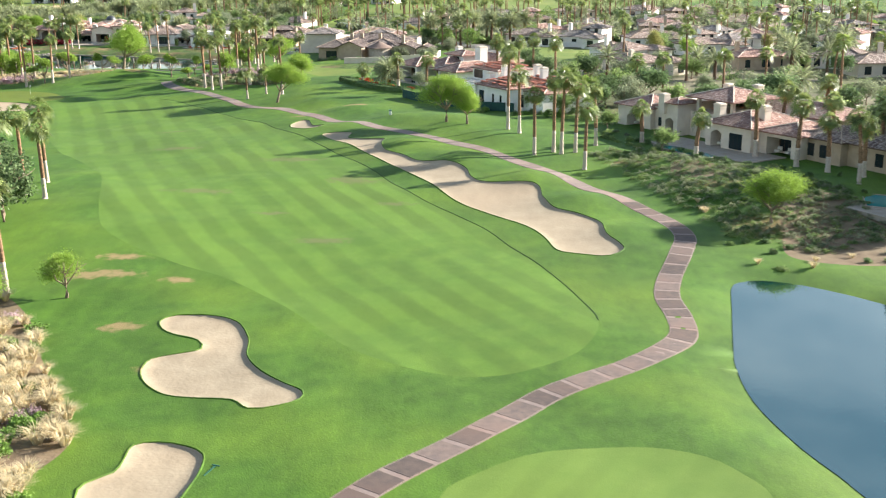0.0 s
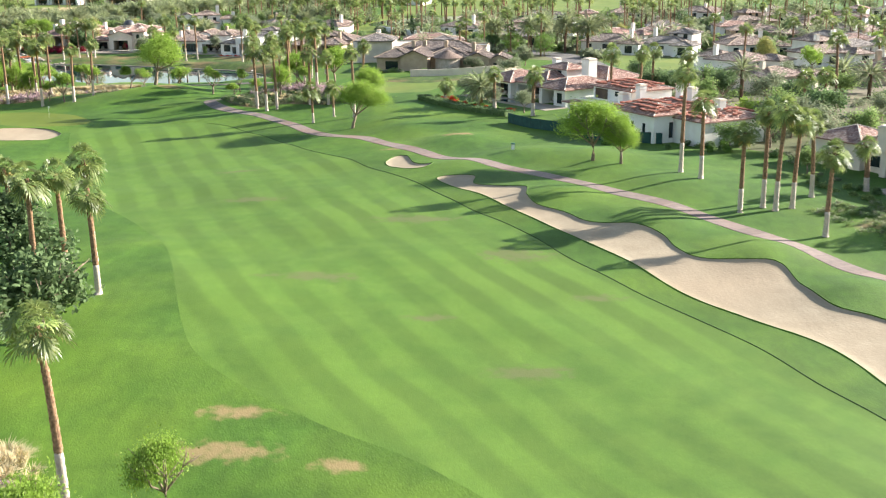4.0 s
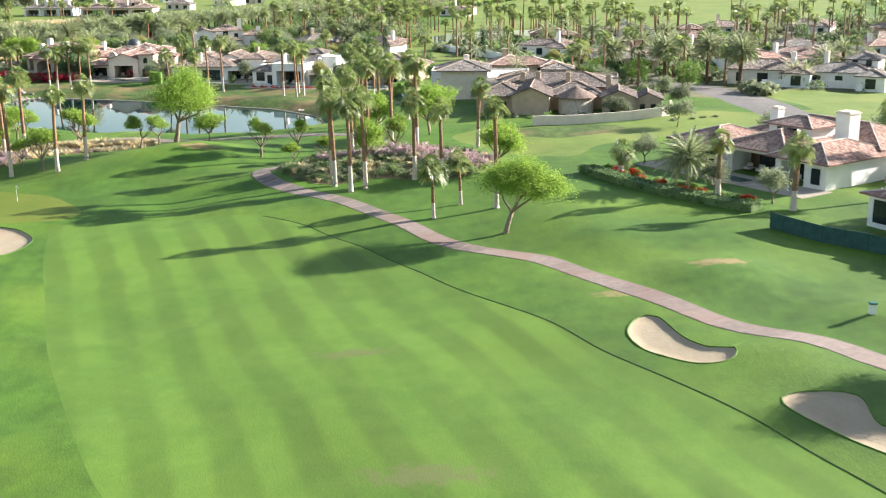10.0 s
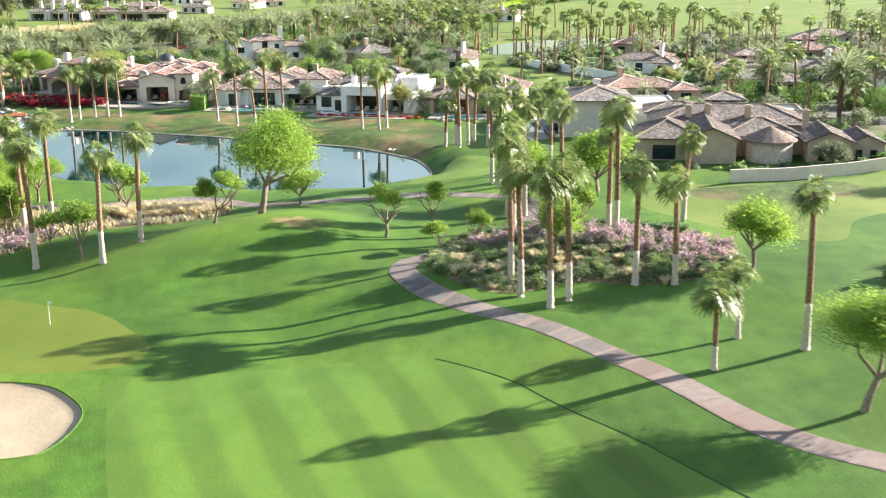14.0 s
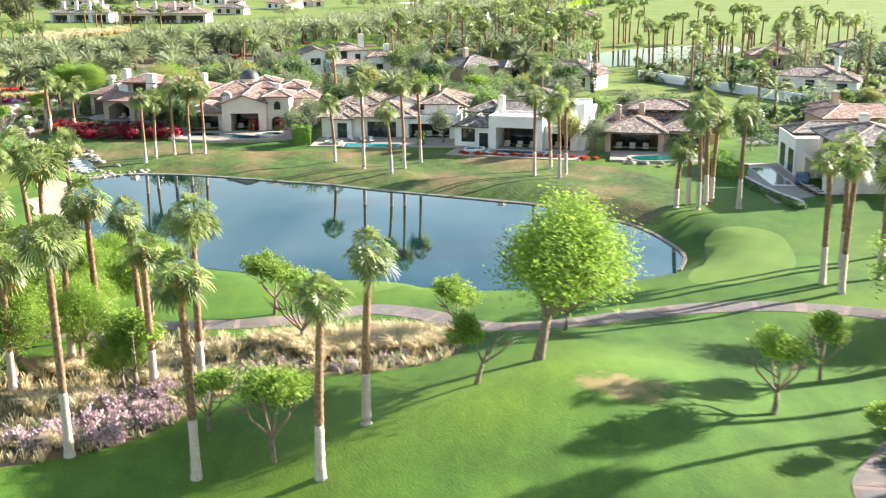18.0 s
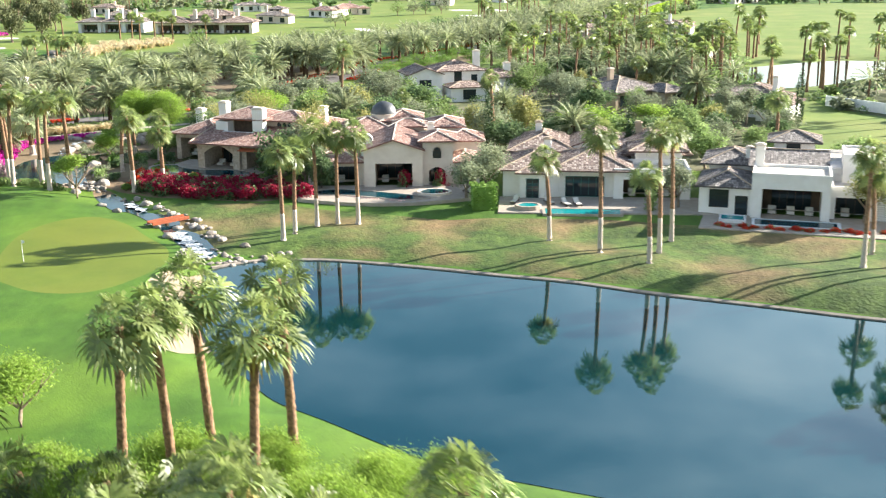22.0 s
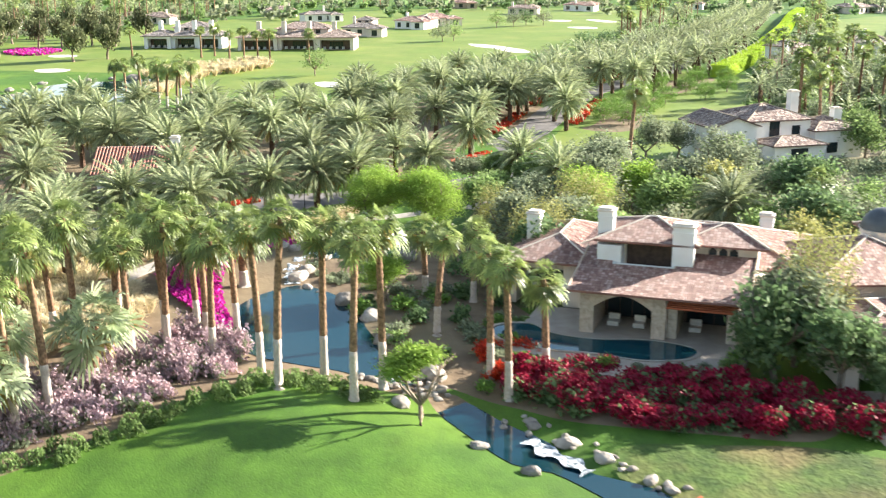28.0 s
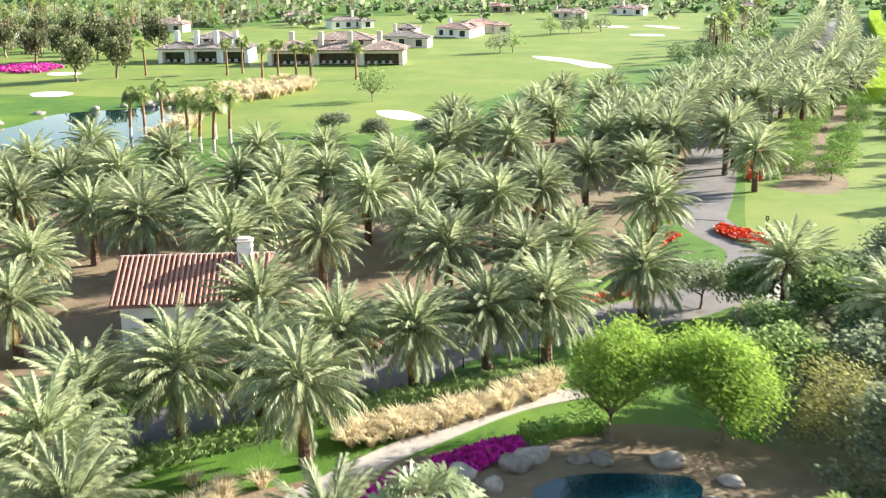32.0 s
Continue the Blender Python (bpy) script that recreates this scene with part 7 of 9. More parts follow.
for cx, cy, cz in ((16.2, 6, 9.4), (22.5, 4, 6.8)):
    chimney(h13, cx, cy, 3.0, cz, 1.3)


def far_villa(x, y, rot, seed, z=None):
    rng = random.Random(seed)
    mat = rng.choice(("stucco", "stucco", "cream", "tan"))
    tile = rng.choice(("tile_brown", "tile_brown", "tile_red", "tile_grey"))
    tone = {"stucco": "white", "cream": "cream", "tan": "tan"}[mat]
    roofn = {"tile_brown": "brown", "tile_red": "red", "tile_grey": "grey"}[tile]
    root = house(x, y, rot, f"{tone} stucco villa with {roofn} tile roofs among trees", mat, group="villas of the estate", reach=12, mid=(7, 5), name="villa")
    w, d = rng.uniform(12, 16), rng.uniform(8, 11)
    wall(root, 0, 0, w, d, -1, 3.4)
    hip_roof(root, 0, 0, w, d, 3.4, tile, 0.6, 0.32)
    for i in range(3):
        window(root, w * (i + 0.5) / 3, -0.02, 0.6, rng.uniform(1.2, 2.4), 1.9, "front", 2, 1)
    a = rng.uniform(0.1, 0.6) * w
    hh = rng.choice((3.6, 3.6, 5.8))
    wall(root, a, d - 3, a + 7, d + 6, -1, hh)
    hip_roof(root, a, d - 3, a + 7, d + 6, hh, tile, 0.6, 0.34)
    if hh > 5:
        for i in range(2):
            window(root, a + 2 + 3 * i, d - 3.02, 4.4, 1.1, 1.2, "front", 2, 1)
    wall(root, w - 3, -4, w + 3, 4, -1, 3.2)
    hip_roof(root, w - 3, -4, w + 3, 4, 3.2, tile, 0.6, 0.34)
    window(root, w, -4.02, 0.5, 2.0, 2.0, "front", 3, 1)
    for _ in range(1):
        chimney(root, rng.uniform(1, w - 1), rng.uniform(2, d), 3.4, rng.uniform(6, 7.5), 1.0, None, mat)
    return root


FAR_VILLAS = "-80,502 -63,496 -63,649 -35,706 -177,848 -166,864 -222,904 -120,964 -86,1000 -4,527 26,546 4,427 61,597 -77,640 -35,632 17,641 -196,801 -24,414 -12,480 70,622 43,417 46,384 60,318 57,285 104,490 128,485"
FAR_VILLAS_2 = "82,335 86,298 106,303 90,460 120,461 182,555 24,454 -13,615 64,549 111,280 121,518 160,439 150,400 190,480 75,395 110,400 140,330 -10,700 60,700 120,640 -70,730 -300,900 -250,960 -360,860 -150,1040 -20,1010 60,940 160,780 -380,760 -420,820 98,352 128,372 70,372 30,390 54,436 92,430 130,428 64,462 8,452 40,500 150,520 96,560"
for i, (x, y) in enumerate(triples(FAR_VILLAS) + triples(FAR_VILLAS_2)):
    if not inside(FAR_LAWN_RIGHT, np.array([(x, y)]))[0] and all((x - a) ** 2 + (y - b) ** 2 > (r * 0.5 + 9) ** 2 for a, b, r in HOUSES):
        far_villa(x - 7, y - 5, random.Random(i).uniform(-45, 45), i)
# tall palms round the far pond
for i, (x, y) in enumerate(triples("-54.3,507.5 -53,509 -41,523 -38,521.5 -33,527 -30.4,602 -28.4,606 -15.5,598 -12,600 -7.5,599 -4,600 -5.5,551 6.5,584 9,590 -57,543.7 -54.4,552.4 -55,548 -52,556 -46,580 -43,586 -27.8,631.3 -21.2,630.5 -15,650 8,600 14,612 3,575")):
    fan_palm(x, y, 11.5 + 2.6 * math.sin(i * 2.3), near=False, label="tall fan palm beside the far pond", group="far pond palms")
# clubhouses across the far pond
for x, y, w, tile, mat, label in ((-267, 741, 27, "tile_grey", "stucco", "large white clubhouse with grey roofs and chimneys"), (-233, 730, 39, "tile_brown", "cream", "large brown-roofed stone clubhouse")):
    r = house(x, y, -4, label, mat, name="clubhouse", reach=20, mid=(w / 2, 8))
    for k, (a, b) in enumerate(((0, 0.34), (0.34, 0.68), (0.68, 1.0))):
        loggia(r, w * a, 1.5 * (k % 2), w * b, 12, 4.2, w * a + 1.2, w * b - 1.2, 3.2, 3.5)
        hip_roof(r, w * a, 1.5 * (k % 2), w * b, 13, 4.2, tile, 0.9, 0.32)
    wall(r, w * 0.3, 9, w * 0.75, 20, -0.5, 6.5)
    hip_roof(r, w * 0.3, 9, w * 0.75, 20, 6.5, tile, 0.8, 0.32)
    for i in range(4):
        window(r, w * 0.36 + i * w * 0.1, 8.98, 5.0, 1.4, 1.2, "front", 2, 1)
        chimney(r, w * (0.15 + 0.22 * i), 7, 4.2, 8.8, 1.4, None, mat)


# ---- date palms of the grove and the avenue ----
def clear_of(x, y, gap=1.0, roads=True):
    q = np.array([(x, y)])
    if any((x - a) ** 2 + (y - b) ** 2 < (r * 0.8) ** 2 for a, b, r in HOUSES):
        return False
    lands = [w for w, _ in WATERS] + ([COURT, CROSS_ROAD] if roads else [])
    return not any(inside(p, q)[0] or edge_distance(p, q, 4.0)[0] < gap for p in lands)


GROVE = "-198.9,540.9 -167.6,539.2 -144.7,547.8 -220.5,501.0 -217.6,489.2 -214.1,513.6 -219.8,516.4 -206.9,513.2 -202.3,515.4 -214.6,533.6 -209.4,540.4 -203.9,540.1 -190.5,543.0 -187.4,514.5 -192.8,522.9 -180.5,570.7 -185.6,538.9 -182.7,525.3 -179.4,519.3 -173.1,570.1 -174.2,524.7 -160.4,540.9 -162.3,524.0 -156.0,533.3 -161.8,508.4 -171.8,500.6 -166.2,588.5 -152.0,620.1 -144.1,601.6 -195.7,503.7 -229.6,538.1 -231.3,528.2 -222.8,537.7 -231.2,549.9"
GROVE_2 = "-219.5,549.1 -211.5,476.5 -112.1,636.9 -103.7,648.0 -95.7,660.4 -121.5,650.1 -218.1,524.6 -213.2,528.9 -208.2,550.0 -200.2,555.7 -202.5,528.1 -192.3,489.1 -182.8,491.3 -190.9,548.7 -182.6,576.2 -173.7,575.5 -168.8,592.8 -161.9,613.3 -157.1,601.8 -174.4,531.1 -180.6,531.5 -165.4,502.4 -198.7,486.9 -126.7,635.2 -140.6,572.6 -235.3,534.0 -203.8,504.0 -184.6,503.0 -183.5,561.9 -175.0,561.3 -166.2,604.3 -157.3,579.8 -149.6,590.5 -173.3,507.3 -177.8,502.6"
prng = random.Random(21)
for x, y in triples(GROVE) + triples(GROVE_2):
    if clear_of(x, y, 0.6):
        date_palm(x, y, prng.uniform(4.2, 6.0), group="date palms of the grove")
far_line = LONG_ROAD[6:]
for i in range(0, len(far_line) - 2, 2):
    d = far_line[i + 1] - far_line[i]
    n = np.array([-d[1], d[0]]) / np.hypot(*d)
    p0 = far_line[i]
    for off in (-13, -5.6, 5.6, 10, 15) if p0[1] > 588 else (5.6, 9.5, 14):
        p = far_line[i] + n * off
        if p[1] < 880 and (abs(off) < 10 or prng.random() < 0.6) and (p[1] < 700 or abs(off) < 8) and all((p[0] - a) ** 2 + (p[1] - b) ** 2 > 12 for a, b in PALMS):
            date_palm(p[0], p[1], prng.uniform(5.2, 6.6), near=p[1] < 600, group="date palms of the avenue", label="date palm lining the avenue")
for x, y in triples("-145.6,559 -143,564.5"):
    date_palm(x, y, 6.4, group="date palms of the avenue", label="date palm lining the avenue")
gx = random.Random(22)
for _ in range(85):
    x, y = gx.uniform(-345, -224), gx.uniform(468, 565)
    if clear_of(x, y) and all((x - a) ** 2 + (y - b) ** 2 > 30 for a, b in PALMS):
        date_palm(x, y, gx.uniform(4.5, 6.2), near=x > -245, group="date palms of the grove")

# ---- leafy trees that stand alone ----
LIME_LABEL = "feathery lime-green palo verde tree"
for x, y, h, r in ((-44, 99, 6, 3.4), (-38, 106.5, 5, 2.2), (-40, 84, 4, 2.6), (-84.0, 317.2, 5, 3.0), (-35.8, 283.6, 7.6, 3.6), (-127, 312.7, 8.6, 4.0), (-119.8, 324.8, 6.5, 3.2), (-150.6, 351, 5, 3.4), (-145.5, 340, 3.6, 2.6), (-129.8, 335.4, 3.8, 2.3), (-138, 325, 7, 4.2), (-133, 326, 6, 3.6), (-146, 318, 7, 4.2), (-126, 301, 6, 3.4), (-54.8, 285.5, 7.4, 2.8), (-55, 316, 8, 4), (-46, 318, 9, 5)):
    tree("palo_verde_tree", x, y, h, r, LIME_CROWNS, LIME_LABEL, "palo verde trees", low=0.14)
for x, y, h, q in ((41.6, 134.3, 6.5, 4.2), (1.2, 203, 8.3, 4.6), (5.0, 201.3, 6.6, 3.0)):
    tree("palo_verde_tree", x, y, h, q, FINE_CROWNS, LIME_LABEL, "palo verde trees", low=0.12)
for x, y, h, q in ((-175.0, 473.2, 7.6, 3.9), (-168.4, 472.8, 7.6, 4.0)):
    tree("palo_verde_tree", x, y, h, q, FINE_CROWNS, "spreading lime-green palo verde tree beside the pond", "palo verde trees", low=0.0)
for x, y, h, q in ((-126.2, 309.2, 7.4, 3.3), (-122.4, 313, 6.4, 2.9), (-130.6, 310.6, 7.8, 3.6), (-128.4, 317.6, 7.2, 3.4), (-123.6, 318.4, 5.6, 2.8), (-117.6, 307.6, 4.4, 2.3), (-134.4, 318, 7.4, 3.8), (-130.6, 323, 6.4, 3.4), (-139.6, 330.4, 6.6, 3.6), (-133.8, 331.2, 6.2, 3.4), (-128, 330, 5.8, 3.2), (-125.4, 334.4, 5.0, 2.8), (-122.6, 337.4, 3.8, 2.4), (-137, 338, 5.0, 3.0), (-144.4, 326.6, 6.6, 3.8), (-132, 338.4, 4.4, 2.6)):
    tree("palo_verde_tree", x, y, h, q, FINE_CROWNS, "feathery lime-green palo verde tree in the dry bed", "palo verde trees of the bed", low=0.08)
tree("palo_verde_tree", -87.3, 306.6, 11.6, 5.8, FINE_CROWNS, "large spreading lime-green palo verde tree by the lake", "palo verde trees", lean=0.6, turn=0.1, low=0.12)
tree("palo_verde_tree", -37.1, 251.3, 8.6, 4.9, FINE_CROWNS, "lime-green palo verde tree with a leaning trunk", "palo verde trees", lean=0.9, turn=0.2, low=0.28)
for x, y, h, r in ((-92.8, 318.2, 4.8, 2.2), (-72.3, 299.1, 6.2, 2.1), (-67.1, 305, 5.2, 2.3), (-66.3, 293.6, 3.4, 2.1), (-51, 297.2, 5.7, 2.5), (-104.8, 294.6, 6.6, 3.0), (-108.9, 324.3, 5.6, 2.8), (-62.3, 297.4, 3.8, 2.0), (-105.4, 315.5, 6.5, 2.8), (-116.7, 307.2, 6.1, 3.3), (-169.2, 423.2, 5.9, 2.7), (-110, 300, 4.5, 2.2)):
    tree("small_tree", x, y, h, r * 0.98, SMALL_CROWNS, "small green tree with several pale crooked stems", "small course trees", low=0.42)
tree("small_tree", -91.9, 302.3, 5.2, 1.9, SMALL_CROWNS, "small green tree with a bent pale trunk", "small course trees", lean=-1.0, turn=0.0, low=0.42)
for x, y, h, r in ((-54.2, 132.9, 8.4, 4.4), (-64, 152, 8, 4.6), (-60, 148, 6.5, 4), (-70, 142, 8, 4.5), (-58, 126, 7, 4)):
    tree("ficus_tree", x, y, h, r, FICUS_CROWNS, "dense dark green broadleaf tree", "dark trees beside the rough", low=0.12)
for x, y, h, r in ((-143.4, 430.6, 7.6, 3.7), (-139.8, 427.4, 6.2, 3.3), (-137.6, 425.4, 4.4, 2.2)):
    tree("olive_tree", x, y, h, r, FICUS_CROWNS, "dense dark grey-green tree between two villas", "trees between the villas", low=0.02)
tree("pepper_tree", -139.4, 434.6, 9.2, 2.7, AUTUMN_CROWNS, "yellow-green tree with thin foliage between two villas", "trees between the villas", low=0.1)
KINDS = {"o": ("olive_tree", OLIVE_CROWNS, "grey-green olive tree with a rounded crown"), "f": ("ficus_tree", FICUS_CROWNS, "dense dark green garden tree"), "l": ("garden_tree", LEAF_CROWNS, "green leafy garden tree"), "v": ("palo_verde_tree", LIME_CROWNS, LIME_LABEL), "y": ("pepper_tree", AUTUMN_CROWNS, "yellow-green tree with thin foliage"), "c": ("citrus_tree", CITRUS_CROWNS, "round bright green citrus tree")}
MID_KEY = {"o": "olive", "f": "ficus", "l": "leaf", "v": "lime", "y": "autumn", "c": "citrus"}
PLANTED = (
    ("o", "-160,466,6.5,3.8 -157,478,6,3.8 -146,490,8,4.6 -139,482,8,4.6 -136,472,7,4 -141.2,433,8.5,4.6 -138.8,428.4,6,3.4 -118.5,418.5,6,2.8 -116,421,7,3.2 -93,413,6,2.6 -69,404.5,5.5,3.0 -150,500,5,3.4 -163,500,4.6,3.6 -10.2,263.2,4.4,2.3 -4.3,258,4.6,2.4 -15.1,284,4.4,2.4 -3,318,5,3.5 8,300,5,3"),
    ("o", "-150,480,8,4.4 -154,462,7,3.6 -132,490,9,5 -147,455,8,3.6"),
    ("f", "-126,480,8,4.5 -130,462,8,4.2 -158,455,7,3.5 56,196,9,5 64,212,9,5 44,232,8,4.6 -112,442,7,4 -104,446,7,4"),
    ("l", "-155,490,6.5,3.6 -163,478,6,3.4 -143,470,8,4.2 -122,470,7,4 -128,500,7,4 30,196,4.2,2.2 36,176,4.5,2.6 24,214,5,3 -94,447,7,4 -84,436,7,3.6 -74,430,7,4 14,226,4,2.2"),
    ("y", "-158,458,6.5,3.2 -152,468,7,3.6 -134,455,6.5,3 -161,472,5,2.8 -73.5,404,6.5,2.8"),
    ("v", "-152,474,8,4 -172.5,450,4.5,2.6"),
)
for key, text in PLANTED:
    name, crowns, label = KINDS[key]
    for x, y, h, r in triples(text):
        tree(name, x, y, h, r, crowns if x < -138 else MID_CROWNS[MID_KEY[key]], label, "garden trees", low=0.15, near=False)
for i, (x, y) in enumerate(triples("-136.5,558.7 -132.6,554.4 -133.5,566 -128,563 -130,576.5 -124.1,574 -126.5,585 -120,583 -122.9,592.7 -115.3,612.3 -112,600 -106,615 -103.6,627.3 -118,603 -98,620 -110,590 -102,603")):
    tree("citrus_tree", x, y, 3.7, 2.3, CITRUS_CROWNS, KINDS["c"][2], "citrus orchard", low=0.1)


# trees and palms added mostly out of view, to shade the slope and bunker
for x, y, h in triples("62,131,8 68,140,10 75,149,11 72,158,11 82,156,12 88,146,9 76,134,9 78,166,12 84,176,12 74,171,11"):
    tree("ficus_tree", x, y, h, h * 0.55, MID_CROWNS["ficus"], "dense dark green tree added to shade the pond slope", "trees above the pond", low=0.1)
for x, y, h in triples("60,137,12 64,146,13 71,156,14 79,141,12.5 59,152,11 84,151,14 74,164,15 79,172,15 70,152,13 66,141,13 86,165,15"):
    fan_palm(x, y, h, group="palms above the pond")


# ---- planting between the villas ----
OPEN_GARDEN = np.array([(-137, 486), (-97, 478), (-97, 514), (-137, 514)], float)

def scatter(seed, poly, count, gap, make):
    rng, done = random.Random(seed), []
    poly = np.array(poly)
    lo, hi = poly.min(0), poly.max(0)
    tries = 0
    while len(done) < count and tries < count * 8:
        tries += 1
        x, y = rng.uniform(lo[0], hi[0]), rng.uniform(lo[1], hi[1])
        q = np.array([(x, y)])
        if not inside(poly, q)[0] or not clear_of(x, y, 1.5) or inside(FAR_LAWN, q)[0] or inside(FAR_LAWN_RIGHT, q)[0] or inside(ORCHARD, q)[0] or inside(OPEN_GARDEN, q)[0] or inside(ROAD_LAWN, q)[0]:
            continue
        if np.hypot(*(LONG_ROAD - (x, y)).T).min() < (26 if y > 575 else 6.5) or any((x - a) ** 2 + (y - b) ** 2 < gap * gap for a, b in done):
            continue
        done.append((x, y))
        make(x, y, rng)


def garden_tree(x, y, rng, near=True):
    key = rng.choice("ooollvyfo")
    name, crowns, label = KINDS[key]
    h = rng.uniform(4, 7.5)
    tree(name, x, y, h, h * rng.uniform(0.45, 0.62), MID_CROWNS[MID_KEY[key]] if near or y < 470 else [FAR_CROWNS["lofcl".find(key) if key in "lofc" else 0]], label, "garden trees", low=0.08, rng=rng, near=False)


def garden_palm(near):
    def make(x, y, rng):
        if rng.random() < 0.55:
            fan_palm(x, y, rng.uniform(8, 13.5), near=near, rng=rng, group="palms of the estate", label="fan palm rising between the villas")
        else:
            date_palm(x, y, rng.uniform(4.5, 6.5), near=near, rng=rng, group="palms of the estate", label="date palm in a villa garden")
    return make


BEHIND_LAKE = [(-166, 452), (-140, 448), (-100, 442), (-62, 424), (-44, 420), (-40, 490), (-90, 545), (-150, 520), (-160, 500)]
RIGHT_NEAR = [(28, 206), (60, 190), (90, 160), (150, 200), (150, 360), (60, 370), (24, 330), (22, 270)]
RIGHT_FAR = [(-46, 400), (10, 352), (60, 352), (230, 380), (260, 560), (60, 640), (-60, 520)]
LEFT_FAR = [(-420, 560), (-240, 560), (-330, 690), (-330, 800), (-260, 1000), (-460, 1000)]
MIDDLE_FAR = [(-130, 560), (-40, 500), (-60, 640), (-30, 760), (20, 880), (-60, 900), (-100, 760)]
scatter(31, BEHIND_LAKE, 92, 4.8, lambda x, y, r: garden_tree(x, y, r, True))
scatter(32, BEHIND_LAKE, 15, 9.0, garden_palm(True))
scatter(33, RIGHT_NEAR, 58, 5.5, lambda x, y, r: garden_tree(x, y, r, True))
scatter(34, RIGHT_NEAR, 42, 7.0, garden_palm(False))
scatter(35, RIGHT_FAR, 60, 6.0, lambda x, y, r: garden_tree(x, y, r, False))
scatter(36, RIGHT_FAR, 60, 8.0, garden_palm(False))
scatter(37, LEFT_FAR, 42, 8.0, lambda x, y, r: garden_tree(x, y, r, False))
scatter(38, LEFT_FAR, 40, 9.0, garden_palm(False))
scatter(39, MIDDLE_FAR, 60, 7.0, lambda x, y, r: garden_tree(x, y, r, False))
scatter(40, MIDDLE_FAR, 50, 8.0, garden_palm(False))
for x, y in triples("-222.7,583 -220,580.2 -219.4,591 -238.6,601.5 -236,601.3 -234,606 -236.8,709 -228.2,687 -219.6,686 -216,685.7 -226,700 -240,704 -205,690 -262,706 -226,590 -223,597"):
    fan_palm(x, y, 9.5, near=y < 620, group="palms by the far pond", label="tall fan palm beside the far pond")
for i, (x, y) in enumerate(triples("-198.6,645 -164.3,762.9 -113.1,710 -203,598.8 -194.7,588 -186.4,591.5 -160,766 -132,850 -126,856 -140,842 -118,858 -120,705 -108,704")):
    tree("shade_tree", x, y, 6.5 if y > 610 else 4.5, 3.4, [FAR_CROWNS[(0, 1, 2)[i % 3]]] if y > 640 else OLIVE_CROWNS, "lone grey-green tree on the far fairway", "far fairway trees", low=0.2)
wx = random.Random(51)
for _ in range(60):
    a, r = wx.uniform(0, 6.28), math.sqrt(wx.random())
    fan_palm(-20 + 70 * r * math.cos(a), 560 + 50 * r * math.sin(a), wx.uniform(9, 13), near=False, rng=wx, group="palms round the far lake", label="tall fan palm near the far lake") if clear_of(-20 + 70 * r * math.cos(a), 560 + 50 * r * math.sin(a), 2) else None


def far_woods():
    """Woods and hedgerows out to the horizon, too many to count."""
    rng = np.random.default_rng(6)
    pts = np.stack([rng.uniform(-1300, 1200, 5200), 420 + 1900 * rng.uniform(0, 1, 5200) ** 1.2], 1)
    keep = (pts[:, 1] > 900) | (pts[:, 0] < -425) | (pts[:, 0] > 262)
    patch = np.sin(pts[:, 0] * 0.021) + np.sin(pts[:, 1] * 0.027 + pts[:, 0] * 0.008) + rng.normal(size=len(pts)) * 0.4
    pts = pts[keep & (patch > -0.7)]
    base, quads = blob_leaves(300, 13, 3, (1.3, 0.9), (3.6, 3.6, 3.2), 0.3, 0.0, -0.6)
    base = np.asarray(base)
    for k, mat in enumerate(("olive", "sage", "ficus")):
        sel = pts[k::3]
        s = rng.uniform(0.8, 1.6, (len(sel), 1, 1))
        V = (base[None] * s + np.concatenate([sel, np.full((len(sel), 1), 2.6)], 1)[:, None]).reshape(-1, 3)
        F = (np.arange(len(V)).reshape(-1, 4)).tolist()
        tagged(new("far_woods", mesh_of("far_woods", V, F, M[mat])), "distant belt of trees towards the horizon", "woods", kind="stuff")


far_woods()


def shrubbery(name, poly, count, seed, label, size=(0.9, 1.9), fine=False):
    """Garden bushes between far villas, beyond counting."""
    rng = np.random.default_rng(seed)
    poly = np.array(poly, float)
    p = rng.uniform(poly.min(0), poly.max(0), (count * 4, 2))
    ok = inside(poly, p)
    for w in [w for w, _ in WATERS] + [COURT, CROSS_ROAD, FAR_LAWN, FAR_LAWN_RIGHT, ORCHARD, ROAD_LAWN]:
        ok &= ~inside(w, p)
    ok &= np.hypot(p[:, None, 0] - LONG_ROAD[None, :, 0], p[:, None, 1] - LONG_ROAD[None, :, 1]).min(1) > np.where(p[:, 1] > 575, 24, 5)
    for a, b, r in HOUSES:
        ok &= np.hypot(p[:, 0] - a, p[:, 1] - b) > r * 0.75
    p = p[ok][:count]
    base = np.asarray((blob_leaves(seed, 40, 5, (0.22, 0.135), (1.7, 1.7, 1.6), 0.3, 0.0, -0.3) if fine else blob_leaves(seed, 34, 4, (0.36, 0.22), (1.7, 1.7, 1.6), 0.3, 0.0, -0.3, 0.5, 6))[0])
    for k, mat in enumerate(("olive", "sage", "ficus", "leaf")):
        sel = p[k::4]
        sc = rng.uniform(*size, (len(sel), 1, 1))
        V = (base[None] * sc + np.c_[sel, land(sel) + 0.3 * size[0]][:, None]).reshape(-1, 3)
        tagged(new(name, mesh_of(name, V, np.arange(len(V)).reshape(-1, 4).tolist(), M[mat])), label, "shrubs", kind="stuff")


